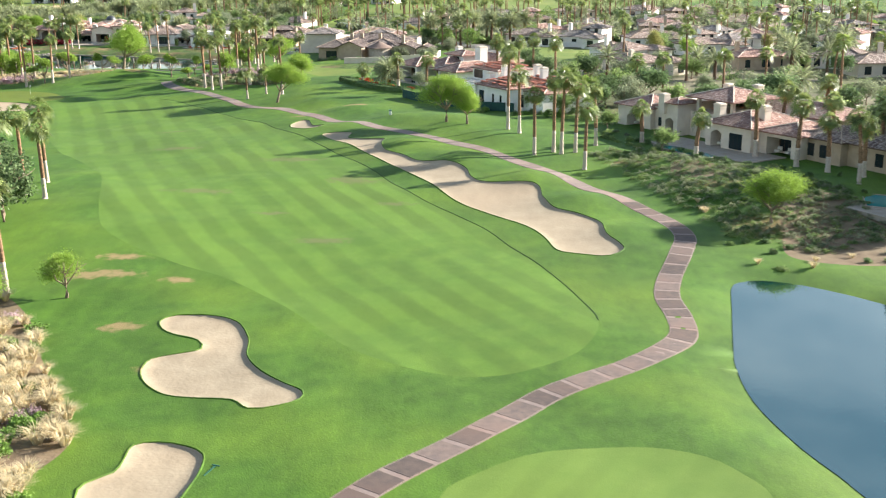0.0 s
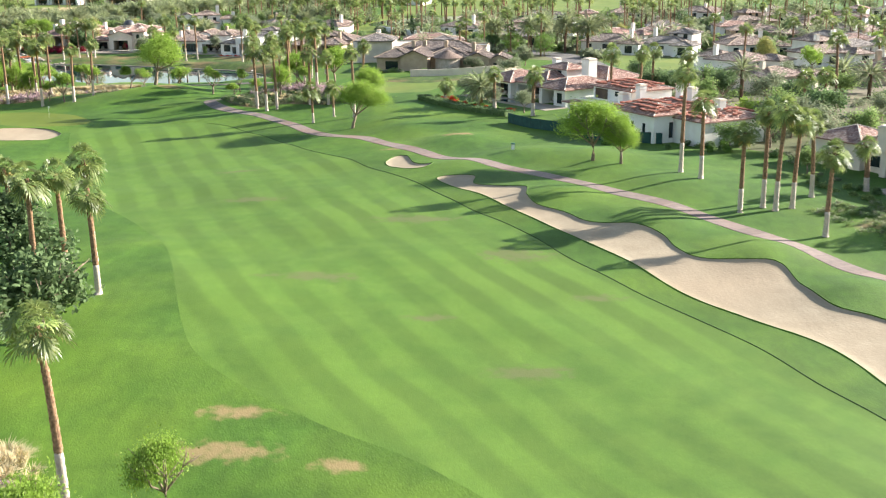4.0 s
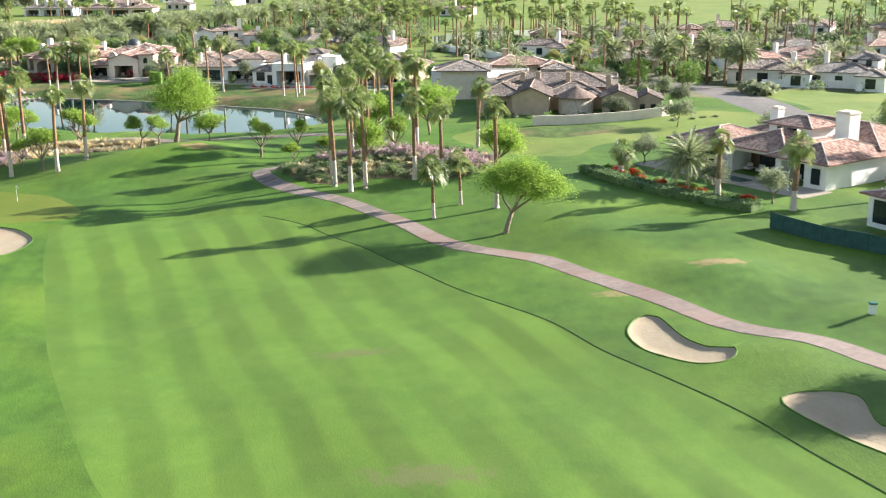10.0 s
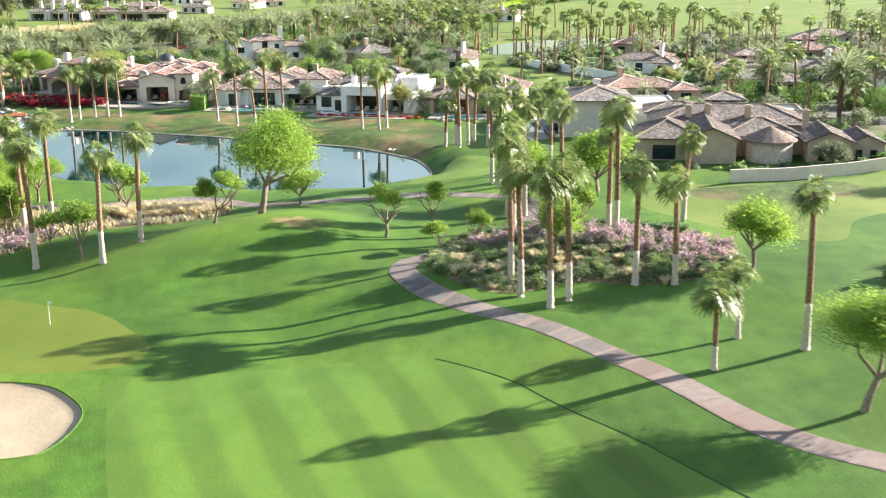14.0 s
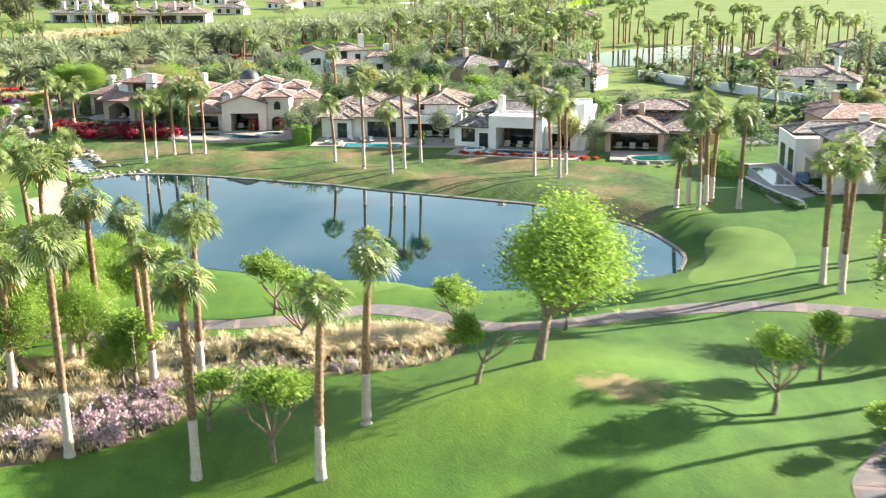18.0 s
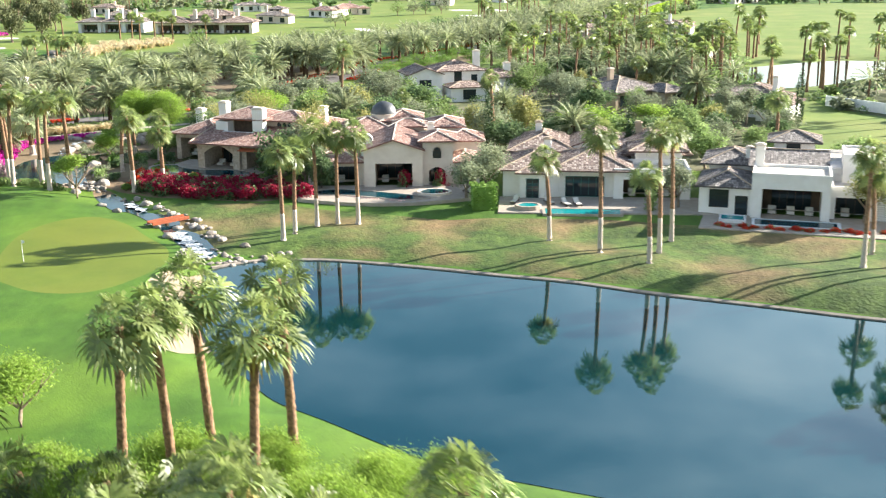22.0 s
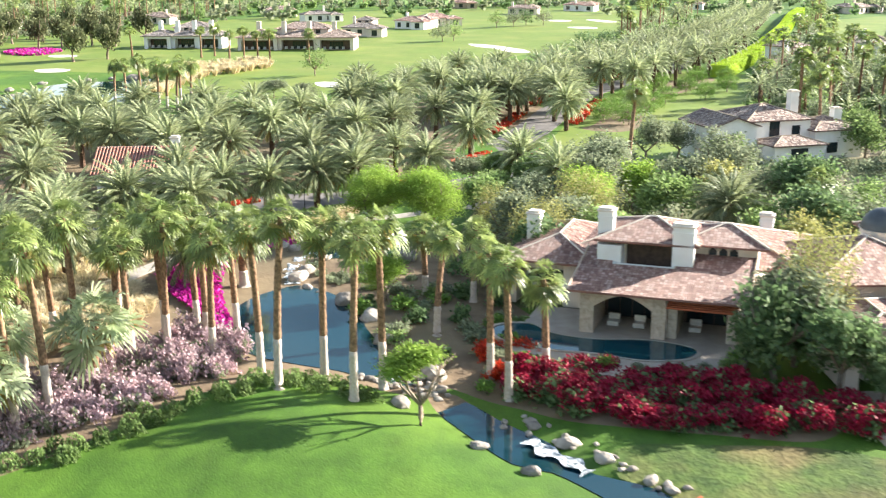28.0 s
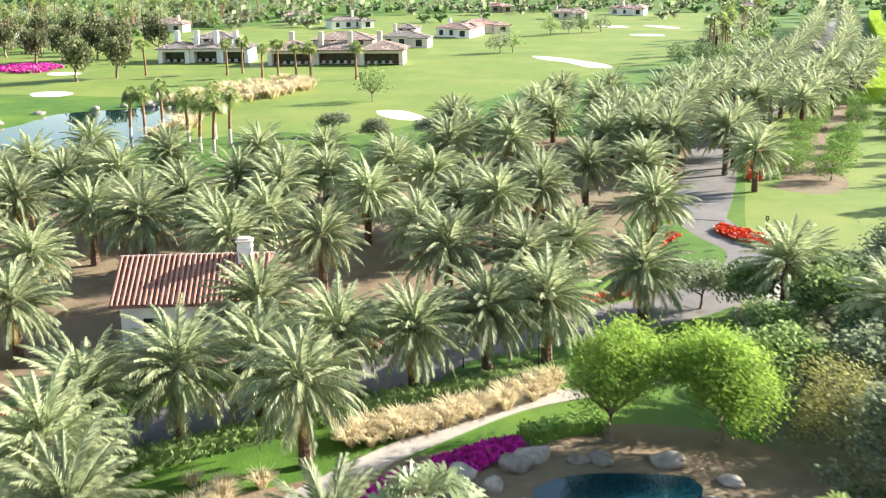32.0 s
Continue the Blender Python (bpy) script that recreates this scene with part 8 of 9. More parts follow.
shrubbery("shrubbery", RIGHT_FAR, 480, 81, "bushes filling the gardens between far villas", (0.7, 1.5), True)
shrubbery("shrubbery", RIGHT_NEAR, 260, 82, "bushes in the gardens of the villas", (0.6, 1.2), True)
shrubbery("ground_cover", [(30, 150), (36, 128), (44, 122), (56, 128), (56, 150), (48, 160), (38, 172), (30, 180), (24, 176)], 950, 89, "dark creeping plants on the slope below the villa", (0.16, 0.42), True)
shrubbery("ground_cover", list(map(tuple, BEDS[1])), 620, 90, "dense dark plants covering the mound", (0.22, 0.52), True)
shrubbery("shrubbery", BEHIND_LAKE, 300, 83, "bushes in the gardens behind the lake villas", (0.6, 1.3), True)
shrubbery("shrubbery", MIDDLE_FAR, 300, 84, "bushes beside the far fairways")
shrubbery("shrubbery", LEFT_FAR, 500, 85, "bushes and scrub beyond the date grove")

BEYOND = [(-460, 860), (-330, 960), (-200, 1025), (-40, 1005), (20, 900), (200, 780), (330, 560), (420, 800), (300, 1150), (-460, 1150)]
shrubbery("far_trees", RIGHT_FAR, 520, 86, "round garden trees between far villas", (1.5, 2.6))
shrubbery("far_trees", MIDDLE_FAR, 260, 87, "round trees beside the far fairways", (1.5, 2.6))
shrubbery("far_trees", BEYOND, 520, 88, "trees beyond the far fairways", (1.6, 3.0))


def far_palms(seed, polys, per, lawn_share):
    """Palms of the far estate beyond those that can be counted."""
    rng = np.random.default_rng(seed)
    spots = []
    for poly in polys:
        poly = np.array(poly, float)
        p = rng.uniform(poly.min(0), poly.max(0), (per * 5, 2))
        ok = inside(poly, p)
        for w in [w for w, _ in WATERS] + [COURT, CROSS_ROAD, FAR_LAWN, ORCHARD, ROAD_LAWN]:
            ok &= ~inside(w, p)
        ok &= ~inside(FAR_LAWN_RIGHT, p) | (rng.uniform(size=len(p)) < lawn_share)
        for a, b, q in HOUSES:
            ok &= np.hypot(p[:, 0] - a, p[:, 1] - b) > q * 0.7
        ok &= np.hypot(p[:, None, 0] - LONG_ROAD[None, :, 0], p[:, None, 1] - LONG_ROAD[None, :, 1]).min(1) > np.where(p[:, 1] > 575, 26, 7)
        spots.append(p[ok][:per])
    p = np.concatenate(spots)
    crowns = [fan_leaves(401, 16, 80, -34, 1.2, 1.6, 5, 0.3), fan_leaves(402, 16, 80, -34, 1.2, 1.6, 5, 0.3), date_fronds(403, 18, 82, -28, 4.6, 6, 0.5), date_fronds(404, 18, 82, -28, 4.6, 6, 0.5)]
    for kind, mat in ((0, "fan"), (1, "date")):
        CV, CF, TV, TF, base = [], [], [], [], 0
        for i, (x, y) in enumerate(p):
            if (i * 7 % 10 < 6) != (kind == 0):
                continue
            V, F = crowns[kind * 2 + i % 2]
            V, h = np.asarray(V), rng.uniform(8.5, 13.5) if kind == 0 else rng.uniform(4.5, 7)
            a = rng.uniform(0, 6.28)
            ca, sa = math.cos(a), math.sin(a)
            CV.append(np.c_[V[:, 0] * ca - V[:, 1] * sa + x, V[:, 0] * sa + V[:, 1] * ca + y, V[:, 2] + h])
            CF += [tuple(base + j for j in f) for f in F]
            base += len(V)
            tube(TV, TF, [(x, y, -0.5), (x + rng.uniform(-0.2, 0.2), y, h)], [0.3, 0.2], 5)
        tagged(new("far_palms", mesh_of("far_palms", np.concatenate(CV), CF, M[mat])), ("crowns of distant fan palms", "crowns of distant date palms")[kind], "palms", kind="stuff")
        tagged(new("far_palms", mesh_of("far_palms", TV, TF, M["bark_palm" if kind == 0 else "bark_date"])), "thin trunks of distant palms", "palms", kind="stuff")


far_palms(90, (RIGHT_FAR, MIDDLE_FAR, BEYOND, LEFT_FAR), 220, 0.2)

# ---- flowering shrubs, grasses and hedges ----
srng = random.Random(61)


def in_poly(poly, n, seed, gap=0.0):
    rng, poly, out = random.Random(seed), np.array(poly), []
    lo, hi = poly.min(0), poly.max(0)
    for _ in range(n * 30):
        p = (rng.uniform(lo[0], hi[0]), rng.uniform(lo[1], hi[1]))
        if len(out) < n and inside(poly, np.array([p]))[0] and all((p[0] - a) ** 2 + (p[1] - b) ** 2 > gap * gap for a, b in out):
            out.append(p)
    return out


RED = spline(pairs("-163,430 -157,432.5 -151.6,431 -147,428.5 -142.5,425.5 -139.2,423.2 -139,420.6 -146,421.2 -152,422.5 -158,424.5 -162,427"))
for x, y in in_poly(RED, 40, 1, 1.4):
    shrub("bougainvillea", x, y, srng.uniform(1.4, 2.0), srng.uniform(1.4, 2.1), "ficus", "red_flower", "crimson bougainvillea mound in full flower", "red bougainvillea")
for x, y in in_poly(spline(pairs("-167,434 -162,437 -159,433 -160,429 -164,429")), 10, 2, 1.3):
    shrub("garden_shrub", x, y, srng.uniform(1.0, 1.6), srng.uniform(1.0, 1.6), srng.choice(("citrus", "olive")), srng.choice((None, "orange_flower")), "green and orange shrub on the stream bank", "stream bank shrubs")
for x, y in ((-126.5, 426.0), (-121.8, 426.4)):
    shrub("bougainvillea", x, y, 1.0, 2.3, "ficus", "red_flower", "dark red bougainvillea trained on a wall", "red bougainvillea", z=0.1)
PINK = spline(pairs("-200,428 -195.9,430 -193.2,436.1 -190.2,441 -185.4,440.6 -182.6,434.5 -183,431 -186.7,429.2 -189.2,424 -194,420 -200,420"))
for x, y in in_poly(PINK, 46, 3, 1.5):
    shrub("oleander", x, y, srng.uniform(1.3, 1.9), srng.uniform(1.5, 2.3), "olive", "pink", "pale pink flowering oleander shrub", "pink oleanders")
MOUND_PINK = spline(pairs("-53,291 -47,288 -41,285.5 -36.5,288 -38,294 -44,297 -50,298 -60,300 -63,296 -58,294"))
for x, y in in_poly(MOUND_PINK, 40, 4, 1.4):
    shrub("oleander", x, y, srng.uniform(1.2, 1.8), srng.uniform(1.3, 2.0), "olive", "pink", "mauve flowering shrub on the planted mound", "mauve mound shrubs")
for x, y in in_poly(BEDS[1], 70, 5, 1.2):
    grass_tuft(x, y, srng.uniform(0.5, 1.0))
for x, y in in_poly(BEDS[1], 84, 25, 1.4):
    shrub("garden_shrub", x, y, srng.uniform(0.8, 1.4), srng.uniform(0.6, 1.1), srng.choice(("ficus", "ficus", "olive")), None, "low dark shrub on the planted mound", "mound shrubs")
for x, y in in_poly(spline(pairs("-123,296.5 -118,298 -113.4,302.5 -112,305.6 -116,306.4 -120.4,301")), 22, 6, 1.0):
    shrub("oleander", x, y, srng.uniform(1.0, 1.5), srng.uniform(1.0, 1.7), "olive", "pink", "pale pink flowering shrub in dry grass", "pink bed shrubs")
for x, y in in_poly(spline(pairs("-109,310 -104,309.4 -97,310.3 -94,312.3 -96,313.5 -104,312 -108,312.4")), 16, 7, 0.9):
    shrub("lantana", x, y, srng.uniform(0.6, 0.9), srng.uniform(0.5, 0.8), "leaf", "pink", "low shrub with lilac flowers", "lilac flowers")
for x, y in in_poly(BEDS[2], 120, 8, 1.3):
    if not (y < 311 and x > -112):
        grass_tuft(x, y, srng.uniform(0.8, 1.5))
for x, y in in_poly(spline(pairs("-108,316.5 -104,313 -96,313.5 -93.5,316 -97,318.5 -104,317")), 60, 9, 0.8):
    grass_tuft(x, y, srng.uniform(1.1, 1.6))
for x, y in in_poly(spline(pairs("-212,432 -203,430 -193,442 -194,452 -200,458 -212,460")), 120, 12, 1.1):
    grass_tuft(x, y, srng.uniform(1.0, 1.7), group="dry bed grasses")


def dry_grass(name, poly, count, seed, size, label):
    """Loose bunches of straw and green blades over a bed."""
    rng = np.random.default_rng(seed)
    p = rng.uniform(poly.min(0), poly.max(0), (count * 4, 2))
    p = p[inside(poly, p)][:count]
    for k, mat in enumerate(("straw", "straw", "olive")):
        q = p[k::3]
        n = 12
        a, t = rng.uniform(0, 6.28, (len(q), n)), rng.uniform(0.15, 0.75, (len(q), n))
        h = rng.uniform(*size, (len(q), 1)) * rng.uniform(0.6, 1.0, (len(q), n))
        foot = np.concatenate([np.repeat(q[:, None], n, 1), np.repeat(land(q)[:, None, None], n, 1)], 2) + np.stack([0.12 * np.cos(a), 0.12 * np.sin(a), 0 * a - 0.03], 2)
        tip = foot + np.stack([h * t * np.cos(a), h * t * np.sin(a), h], 2)
        side = np.stack([-np.sin(a), np.cos(a), 0 * a], 2) * 0.05
        V = np.stack([foot - side, foot + side, tip + side * 0.3, tip - side * 0.3], 2).reshape(-1, 3)
        tagged(new(name, mesh_of(name, V, np.arange(len(V)).reshape(-1, 4).tolist(), M[mat])), label, "grass", kind="stuff")


dry_grass("dry_grass", BEDS[2], 2600, 71, (0.35, 0.95), "straw-coloured and green grass strewn over the dry bed")
NEAR_BED = spline(pairs("-50,112 -44,106 -38.5,99 -34,88.5 -30.4,81.5 -26.9,74.1 -28,68 -28.5,60 -48,60 -54,90"))
for x, y in in_poly(NEAR_BED, 300, 10, 0.75):
    k = srng.random()
    if k < 0.66:
        grass_tuft(x, y, srng.uniform(0.9, 1.6))
    elif k < 0.9:
        shrub("garden_shrub", x, y, srng.uniform(0.9, 1.5), srng.uniform(0.7, 1.2), "citrus", None, "low bright green desert shrub", "bed shrubs")
    else:
        shrub("oleander", x, y, srng.uniform(0.8, 1.2), srng.uniform(0.8, 1.3), "leaf", "pink", "pink flowering shrub among straw grasses", "pink bed shrubs")
for x, y in in_poly(spline(pairs("32,120 38,116 50,117 64,126 66,150 50,160 38,158 33,146 34,130")), 70, 11, 1.6):
    if srng.random() < 0.18:
        grass_tuft(x, y, srng.uniform(0.5, 0.9), group="slope grasses")
    else:
        shrub("garden_shrub", x, y, srng.uniform(0.5, 1.1), srng.uniform(0.4, 0.8), srng.choice(("ficus", "leaf", "ficus")), None, "low green shrub on the dry slope", "slope shrubs")


def flower_bed(name, poly, count, seed, mat, label, size=0.22, green="leaf"):
    """A low carpet of flowers: a soil mound with thousands of petals over leaves."""
    rng = np.random.default_rng(seed)
    root = thing(name, Matrix.Identity(4), label, "flower bed")
    lo, hi = poly.min(0), poly.max(0)
    p = rng.uniform(lo, hi, (count * 3, 2))
    p = p[inside(poly, p)][:count]
    z = land(p)
    for nm, m, lift, keep in (("leafage", M[green], 0.15, slice(0, None, 2)), ("bloom", M[mat], 0.32, slice(0, None))):
        q = np.c_[p, z + lift + rng.uniform(-0.1, 0.14, len(p))][keep]
        a, b = rand_dirs(rng, len(q)) * size, rand_dirs(rng, len(q)) * size
        V = np.stack([q - a, q + b, q + a, q - b], 1).reshape(-1, 3)
        piece(nm, mesh_of(nm, V, np.arange(len(V)).reshape(-1, 4).tolist(), m), root)


for x, y in triples("-163,434.6 -161.4,433.4 -159.6,432.6 -157.6,432 -155.4,431.4 -153,431 -150.8,430.6 -148.4,430.6 -146.6,431.4 -145.4,433.2"):
    shrub("garden_shrub", x, y, srng.uniform(0.8, 1.2), srng.uniform(0.7, 1.1), srng.choice(("leaf", "citrus", "olive")), None, "low green shrub along the villa pool", "pool edge shrubs", z=0.4)


flower_bed("flower_bed", spline(pairs("-195,459.4 -190.7,465.7 -187.6,469.5 -187,466 -188.6,459.2 -186.6,448.1 -183.9,440.6 -184.6,437.2 -187.4,444.3 -192.5,452.4")), 4200, 1, "magenta", "bright magenta flower bed above the pond")
flower_bed("flower_bed", spline(pairs("-189.5,465.5 -187.4,469.2 -184,472.1 -180.8,473.7 -180.4,472 -183.3,469.2 -186.3,466.9 -188.5,464")), 2000, 2, "magenta", "magenta and purple flower bed along the footpath")
flower_bed("flower_bed", spline(pairs("-311,733 -304,741.6 -292.5,731.5 -295.2,715.6 -306,720")), 900, 3, "magenta", "far oval magenta flower bed", 0.7)
flower_bed("flower_bed", spline(pairs("-154,529 -151.5,526 -150.2,522 -151.5,519.6 -153.6,522 -155,526")), 700, 4, "orange_flower", "scarlet flower bed at the road corner", 0.25)
for pts, s in (("-133.8,420 -130.4,418.2 -126.6,416.4 -126.2,417 -130,419 -133.4,420.8", 5), ("-140.8,421 -139.8,419.6 -138.2,419.6 -138.4,420.2 -139.6,420.4 -140.2,421.4", 6)):
    flower_bed("flower_bed", spline(pairs(pts), step=0.5), 420, s, "white_flower", "white and red flowers along the pool edge", 0.15)
for pts, s in (("-194.5,488.6 -190.6,492.2 -189.8,491 -193.6,487.4", 7), ("-222,478.6 -213,479.4 -208,481 -208.4,479.8 -213,477.9 -222,477.2", 8), ("-166,517 -160,526 -159,525 -165,516", 9), ("-176,500.5 -168,505.5 -167,504.4 -175,499.3", 10)):
    flower_bed("flower_bed", spline(pairs(pts)), 420, s, "orange_flower", "scarlet flowers at the foot of the palms", 0.2)
d = np.gradient(LONG_ROAD, axis=0)
nn = np.stack([-d[:, 1], d[:, 0]], 1) / np.hypot(*d.T)[:, None]
for k, (i0, i1, off) in enumerate(((1, 10, 6.0), (12, 22, 6.0), (24, 36, 6.0), (6, 16, -6.0), (40, 52, 6.0))):
    seg = LONG_ROAD[i0:i1]
    flower_bed("flower_bed", np.concatenate([seg + nn[i0:i1] * (off - 1.3), (seg + nn[i0:i1] * (off + 1.3))[::-1]]), 800, 20 + k, "orange_flower", "strip of scarlet flowers along the avenue", 0.28)

hedge(pairs("-226,462.6 -211.3,467.8 -205.5,469.6 -198.1,474 -191.6,478.1 -184.7,481 -179,484.2"), 0.75, 1.1, "leaf", "long clipped green hedge along the entrance road")
hedge(pairs("-180.2,473.6 -177.8,474.8 -175.4,475.6"), 0.9, 0.9, "citrus", "short clipped bright hedge")
hedge(pairs("-24,278.6 -17.5,265.8 -12,258.6 -7.5,254"), 1.2, 1.0, "ficus", "dark hedge along the villa garden")
hedge(pairs("-118,414.4 -115.2,414.6"), 1.3, 3.0, "citrus", "tall clipped bright green hedge block")
hedge(pairs("-52,392 -54,386 -53,378"), 1.0, 2.0, "citrus", "tall green hedge by the pool wall")
hedge(pairs("-53.9,386 -52.8,372 -51.2,358"), 0.45, 0.5, "ficus", "low dark hedge below the pool wall")
hedge(pairs("-97,411.6 -96.2,411.4"), 0.5, 2.4, "leaf", "clipped green hedge column")
hedge(pairs("-62,300.5 -52,302.5 -44,299.5 -39,298"), 0.6, 0.9, "ficus", "dark hedge behind the planted mound")
AV = LONG_ROAD[29:112]
dd = np.gradient(AV, axis=0)
an = np.stack([-dd[:, 1], dd[:, 0]], 1) / np.hypot(*dd.T)[:, None]
hedge([tuple(p) for p in (AV - an * 17)[::4]], 2.2, 3.2, "hedge_lime", "tall lime-yellow hedge curving beside the avenue")
for x, y in in_poly(spline(pairs("-196,416 -190,420.5 -184.5,427 -178.5,431 -172,427.8 -173,426.6 -179,428.6 -184,424.5 -190,417.5")), 62, 12, 1.35):
    shrub("boxwood", x, y, srng.uniform(0.72, 0.95), srng.uniform(0.75, 0.95), "leaf", None, "low rounded clipped boxwood bush", "boxwood bushes")
for x, y in in_poly(spline(pairs("-192,474.4 -184.4,478.2 -177.2,483 -177.8,481 -184.4,476.4 -190,472.8")), 40, 13, 0.8):
    grass_tuft(x, y, srng.uniform(1.0, 1.5), group="straw grasses along the hedge")
for x, y in in_poly(spline(pairs("-225,455 -212,462 -205,466 -198,470 -196,466 -205,450 -215,440 -228,440")), 90, 14, 1.1):
    grass_tuft(x, y, srng.uniform(0.8, 1.4))
for x, y in in_poly(spline(pairs("-238,606 -230,600 -226,640 -214,670 -222,690 -240,660 -246,648 -234,640 -232,620")), 110, 15, 1.5):
    grass_tuft(x, y, srng.uniform(1.6, 2.6), group="straw grasses by the far pond")
date_palm(-191.1, 456.5, 3.2, group="date palms along the entrance road", label="short young silver-green date palm")
for x, y in in_poly(spline(pairs("-175,446 -170,455 -165,452 -160,446 -161,437 -168,433 -171,437")), 26, 16, 1.5):
    shrub("garden_shrub", x, y, srng.uniform(1.0, 1.8), srng.uniform(0.9, 1.8), srng.choice(("leaf", "ficus", "olive", "citrus")), None, "lush green shrub by the pond", "pond shrubs")
for x, y in in_poly(spline(pairs("-22.1,279.3 -16.4,268.9 -11.3,262.6 -7,257.5 -5.5,260 -10.2,265.1 -14.9,271.7 -20.2,281.2")), 22, 17, 1.2):
    shrub("garden_shrub", x, y, srng.uniform(0.7, 1.2), srng.uniform(0.6, 1.1), srng.choice(("leaf", "citrus")), srng.choice((None, None, "orange_flower", "red_flower")), "flowering garden shrub behind the hedge", "villa garden shrubs")
for x, y, h in triples("-9.8,262.8,8.4 -3,254.3,9"):
    fan_palm(x, y, h, thick=1.2, group="garden fan palms", label="fan palm in the villa garden")
fan_palm(-19.3, 278.7, 4.2, thick=1.3, group="garden fan palms", label="short stout fan palm by the hedge")
date_palm(-12.2, 268.9, 3.6, group="palms of the estate", label="young date palm in the villa garden")
for x, y in in_poly(spline(pairs("3,222 12,214 24,206 32,212 24,222 12,228")), 18, 18, 1.6):
    shrub("garden_shrub", x, y, srng.uniform(0.8, 1.4), srng.uniform(0.8, 1.5), srng.choice(("leaf", "citrus", "ficus")), None, "green garden shrub below the villa wall", "villa garden shrubs")
for x, y in in_poly(spline(pairs("28,192 33,178 40,165 48,158 52,162 44,170 37,184 32,196")), 40, 19, 1.3):
    shrub("garden_shrub", x, y, srng.uniform(0.7, 1.3), srng.uniform(0.6, 1.2), srng.choice(("leaf", "olive", "ficus")), None, "green shrub on the villa slope", "villa slope shrubs")
for x, y in in_poly(spline(pairs("-91,403.5 -86,401.4 -77,399 -68,396.6 -68,398.2 -77,400.2 -86,402.6 -91,405")), 18, 20, 0.9):
    shrub("garden_shrub", x, y, srng.uniform(0.5, 0.8), srng.uniform(0.4, 0.7), "leaf", "orange_flower", "orange flowering shrub along the pool wall", "orange pool flowers")

for x, y in in_poly(spline(pairs("-179.5,461.5 -172,462 -169.5,457 -173,452 -176.5,455.5 -179.6,458")), 24, 23, 1.0):
    shrub("garden_shrub", x, y, srng.uniform(0.7, 1.3), srng.uniform(0.7, 1.2), srng.choice(("olive", "leaf", "olive")), None, "grey-green shrub between the two ponds", "pond shrubs")

# added sun blockers, to throw shade on the lawn below the villa
for x, y, h, k in ((52, 213, 11, "ficus"), (57, 205, 12, "olive"), (62, 197, 12, "ficus"), (67, 189, 12, "leaf"), (73, 181, 12, "ficus"), (47, 221, 10, "leaf"), (60, 215, 12, "ficus"), (66, 206, 12, "olive"), (72, 197, 13, "ficus"), (40, 228, 11, "olive"), (34, 225, 12, "ficus"), (39, 237, 12, "leaf"), (31, 217, 11, "ficus"), (43, 246, 12, "ficus"), (37, 214, 12, "olive"), (30, 258, 11, "leaf"), (36, 266, 12, "ficus"), (26, 270, 11, "ficus")):
    tree("shade_tree", x, y, h * 0.62, h * 0.3, MID_CROWNS[k], "leafy tree added behind the ochre villa to shade its lawn", "trees behind the ochre villa", low=0.1)
for x, y in triples("-35,334 -32.6,335 -30,333.4 -27,331.6 -24.5,331 -21.8,330 -18,331.5 -14,331 -10.1,333.2 -6,333 -3,335"):
    shrub("garden_shrub", x, y, srng.uniform(0.9, 1.7), srng.uniform(0.8, 1.7), srng.choice(("leaf", "olive", "citrus")), None, "garden shrub below the stone villa", "stone villa shrubs")
tree("olive_tree", -11.5, 330.5, 4.2, 3.0, OLIVE_CROWNS, "spreading olive tree hanging over the garden wall", "garden trees", low=0.1)
for x, y in triples("1,325 3.6,326.5 6,328 -2,324"):
    shrub("garden_shrub", x, y, 0.8, 0.7, "olive", None, "small grey-green shrub on the lawn's edge", "stone villa shrubs")

for x, y, h, w in ((1.8, 383, 6.8, 2.9), (10.4, 369.5, 6.6, 2.9), (-6, 394, 6, 2.6), (31, 405.5, 6, 2.6)):
    tree("clipped_tree", x, y, h, w, CITRUS_CROWNS, "round clipped bright green tree by the street", "clipped street trees", low=0.16)
for x, y, h in triples("7.3,380,8.4 18,384,8.6 30,401,8 -3,390,8 12,392,8.6 24,378,8"):
    date_palm(x, y, h, group="tall street date palms", label="tall date palm on the villa street")
tree("olive_tree", 2.6, 343, 4.5, 2.4, OLIVE_CROWNS, "grey-green olive tree beside the road", "garden trees", low=0.12)
for x, y, h in triples("14,269,11.5 18.5,262,12 23,272,11.5 27,258,12"):
    fan_palm(x, y, h, group="palms behind the white villas", label="tall fan palm between the white villas")
PINE_CROWNS = [mesh_of("crown", *blob_leaves(168 + i, 150, 9, (0.42, 0.2), (4, 4, 3.6), 0.24, 0.0, -0.8, 0.4, 10), M["pine"]) for i in range(2)]
for x, y in triples("-345,748 -338,762 -352,770 -330,778 -344,790 -322,768 -362,752 -370,775 -316,782 -356,800 -334,806 -310,796 -300,790 -290,776 -372,740 -384,760 -324,724 -318,712 -312,724 -306,712 -298,750 -290,758 -280,752 -272,762 -302,738 -268,700 -276,692"):
    tree("pine_tree", x, y, 12.5, 4.4, PINE_CROWNS, "dark pine tree beside the far pond", "pines by the clubhouse", low=0.1, near=False)

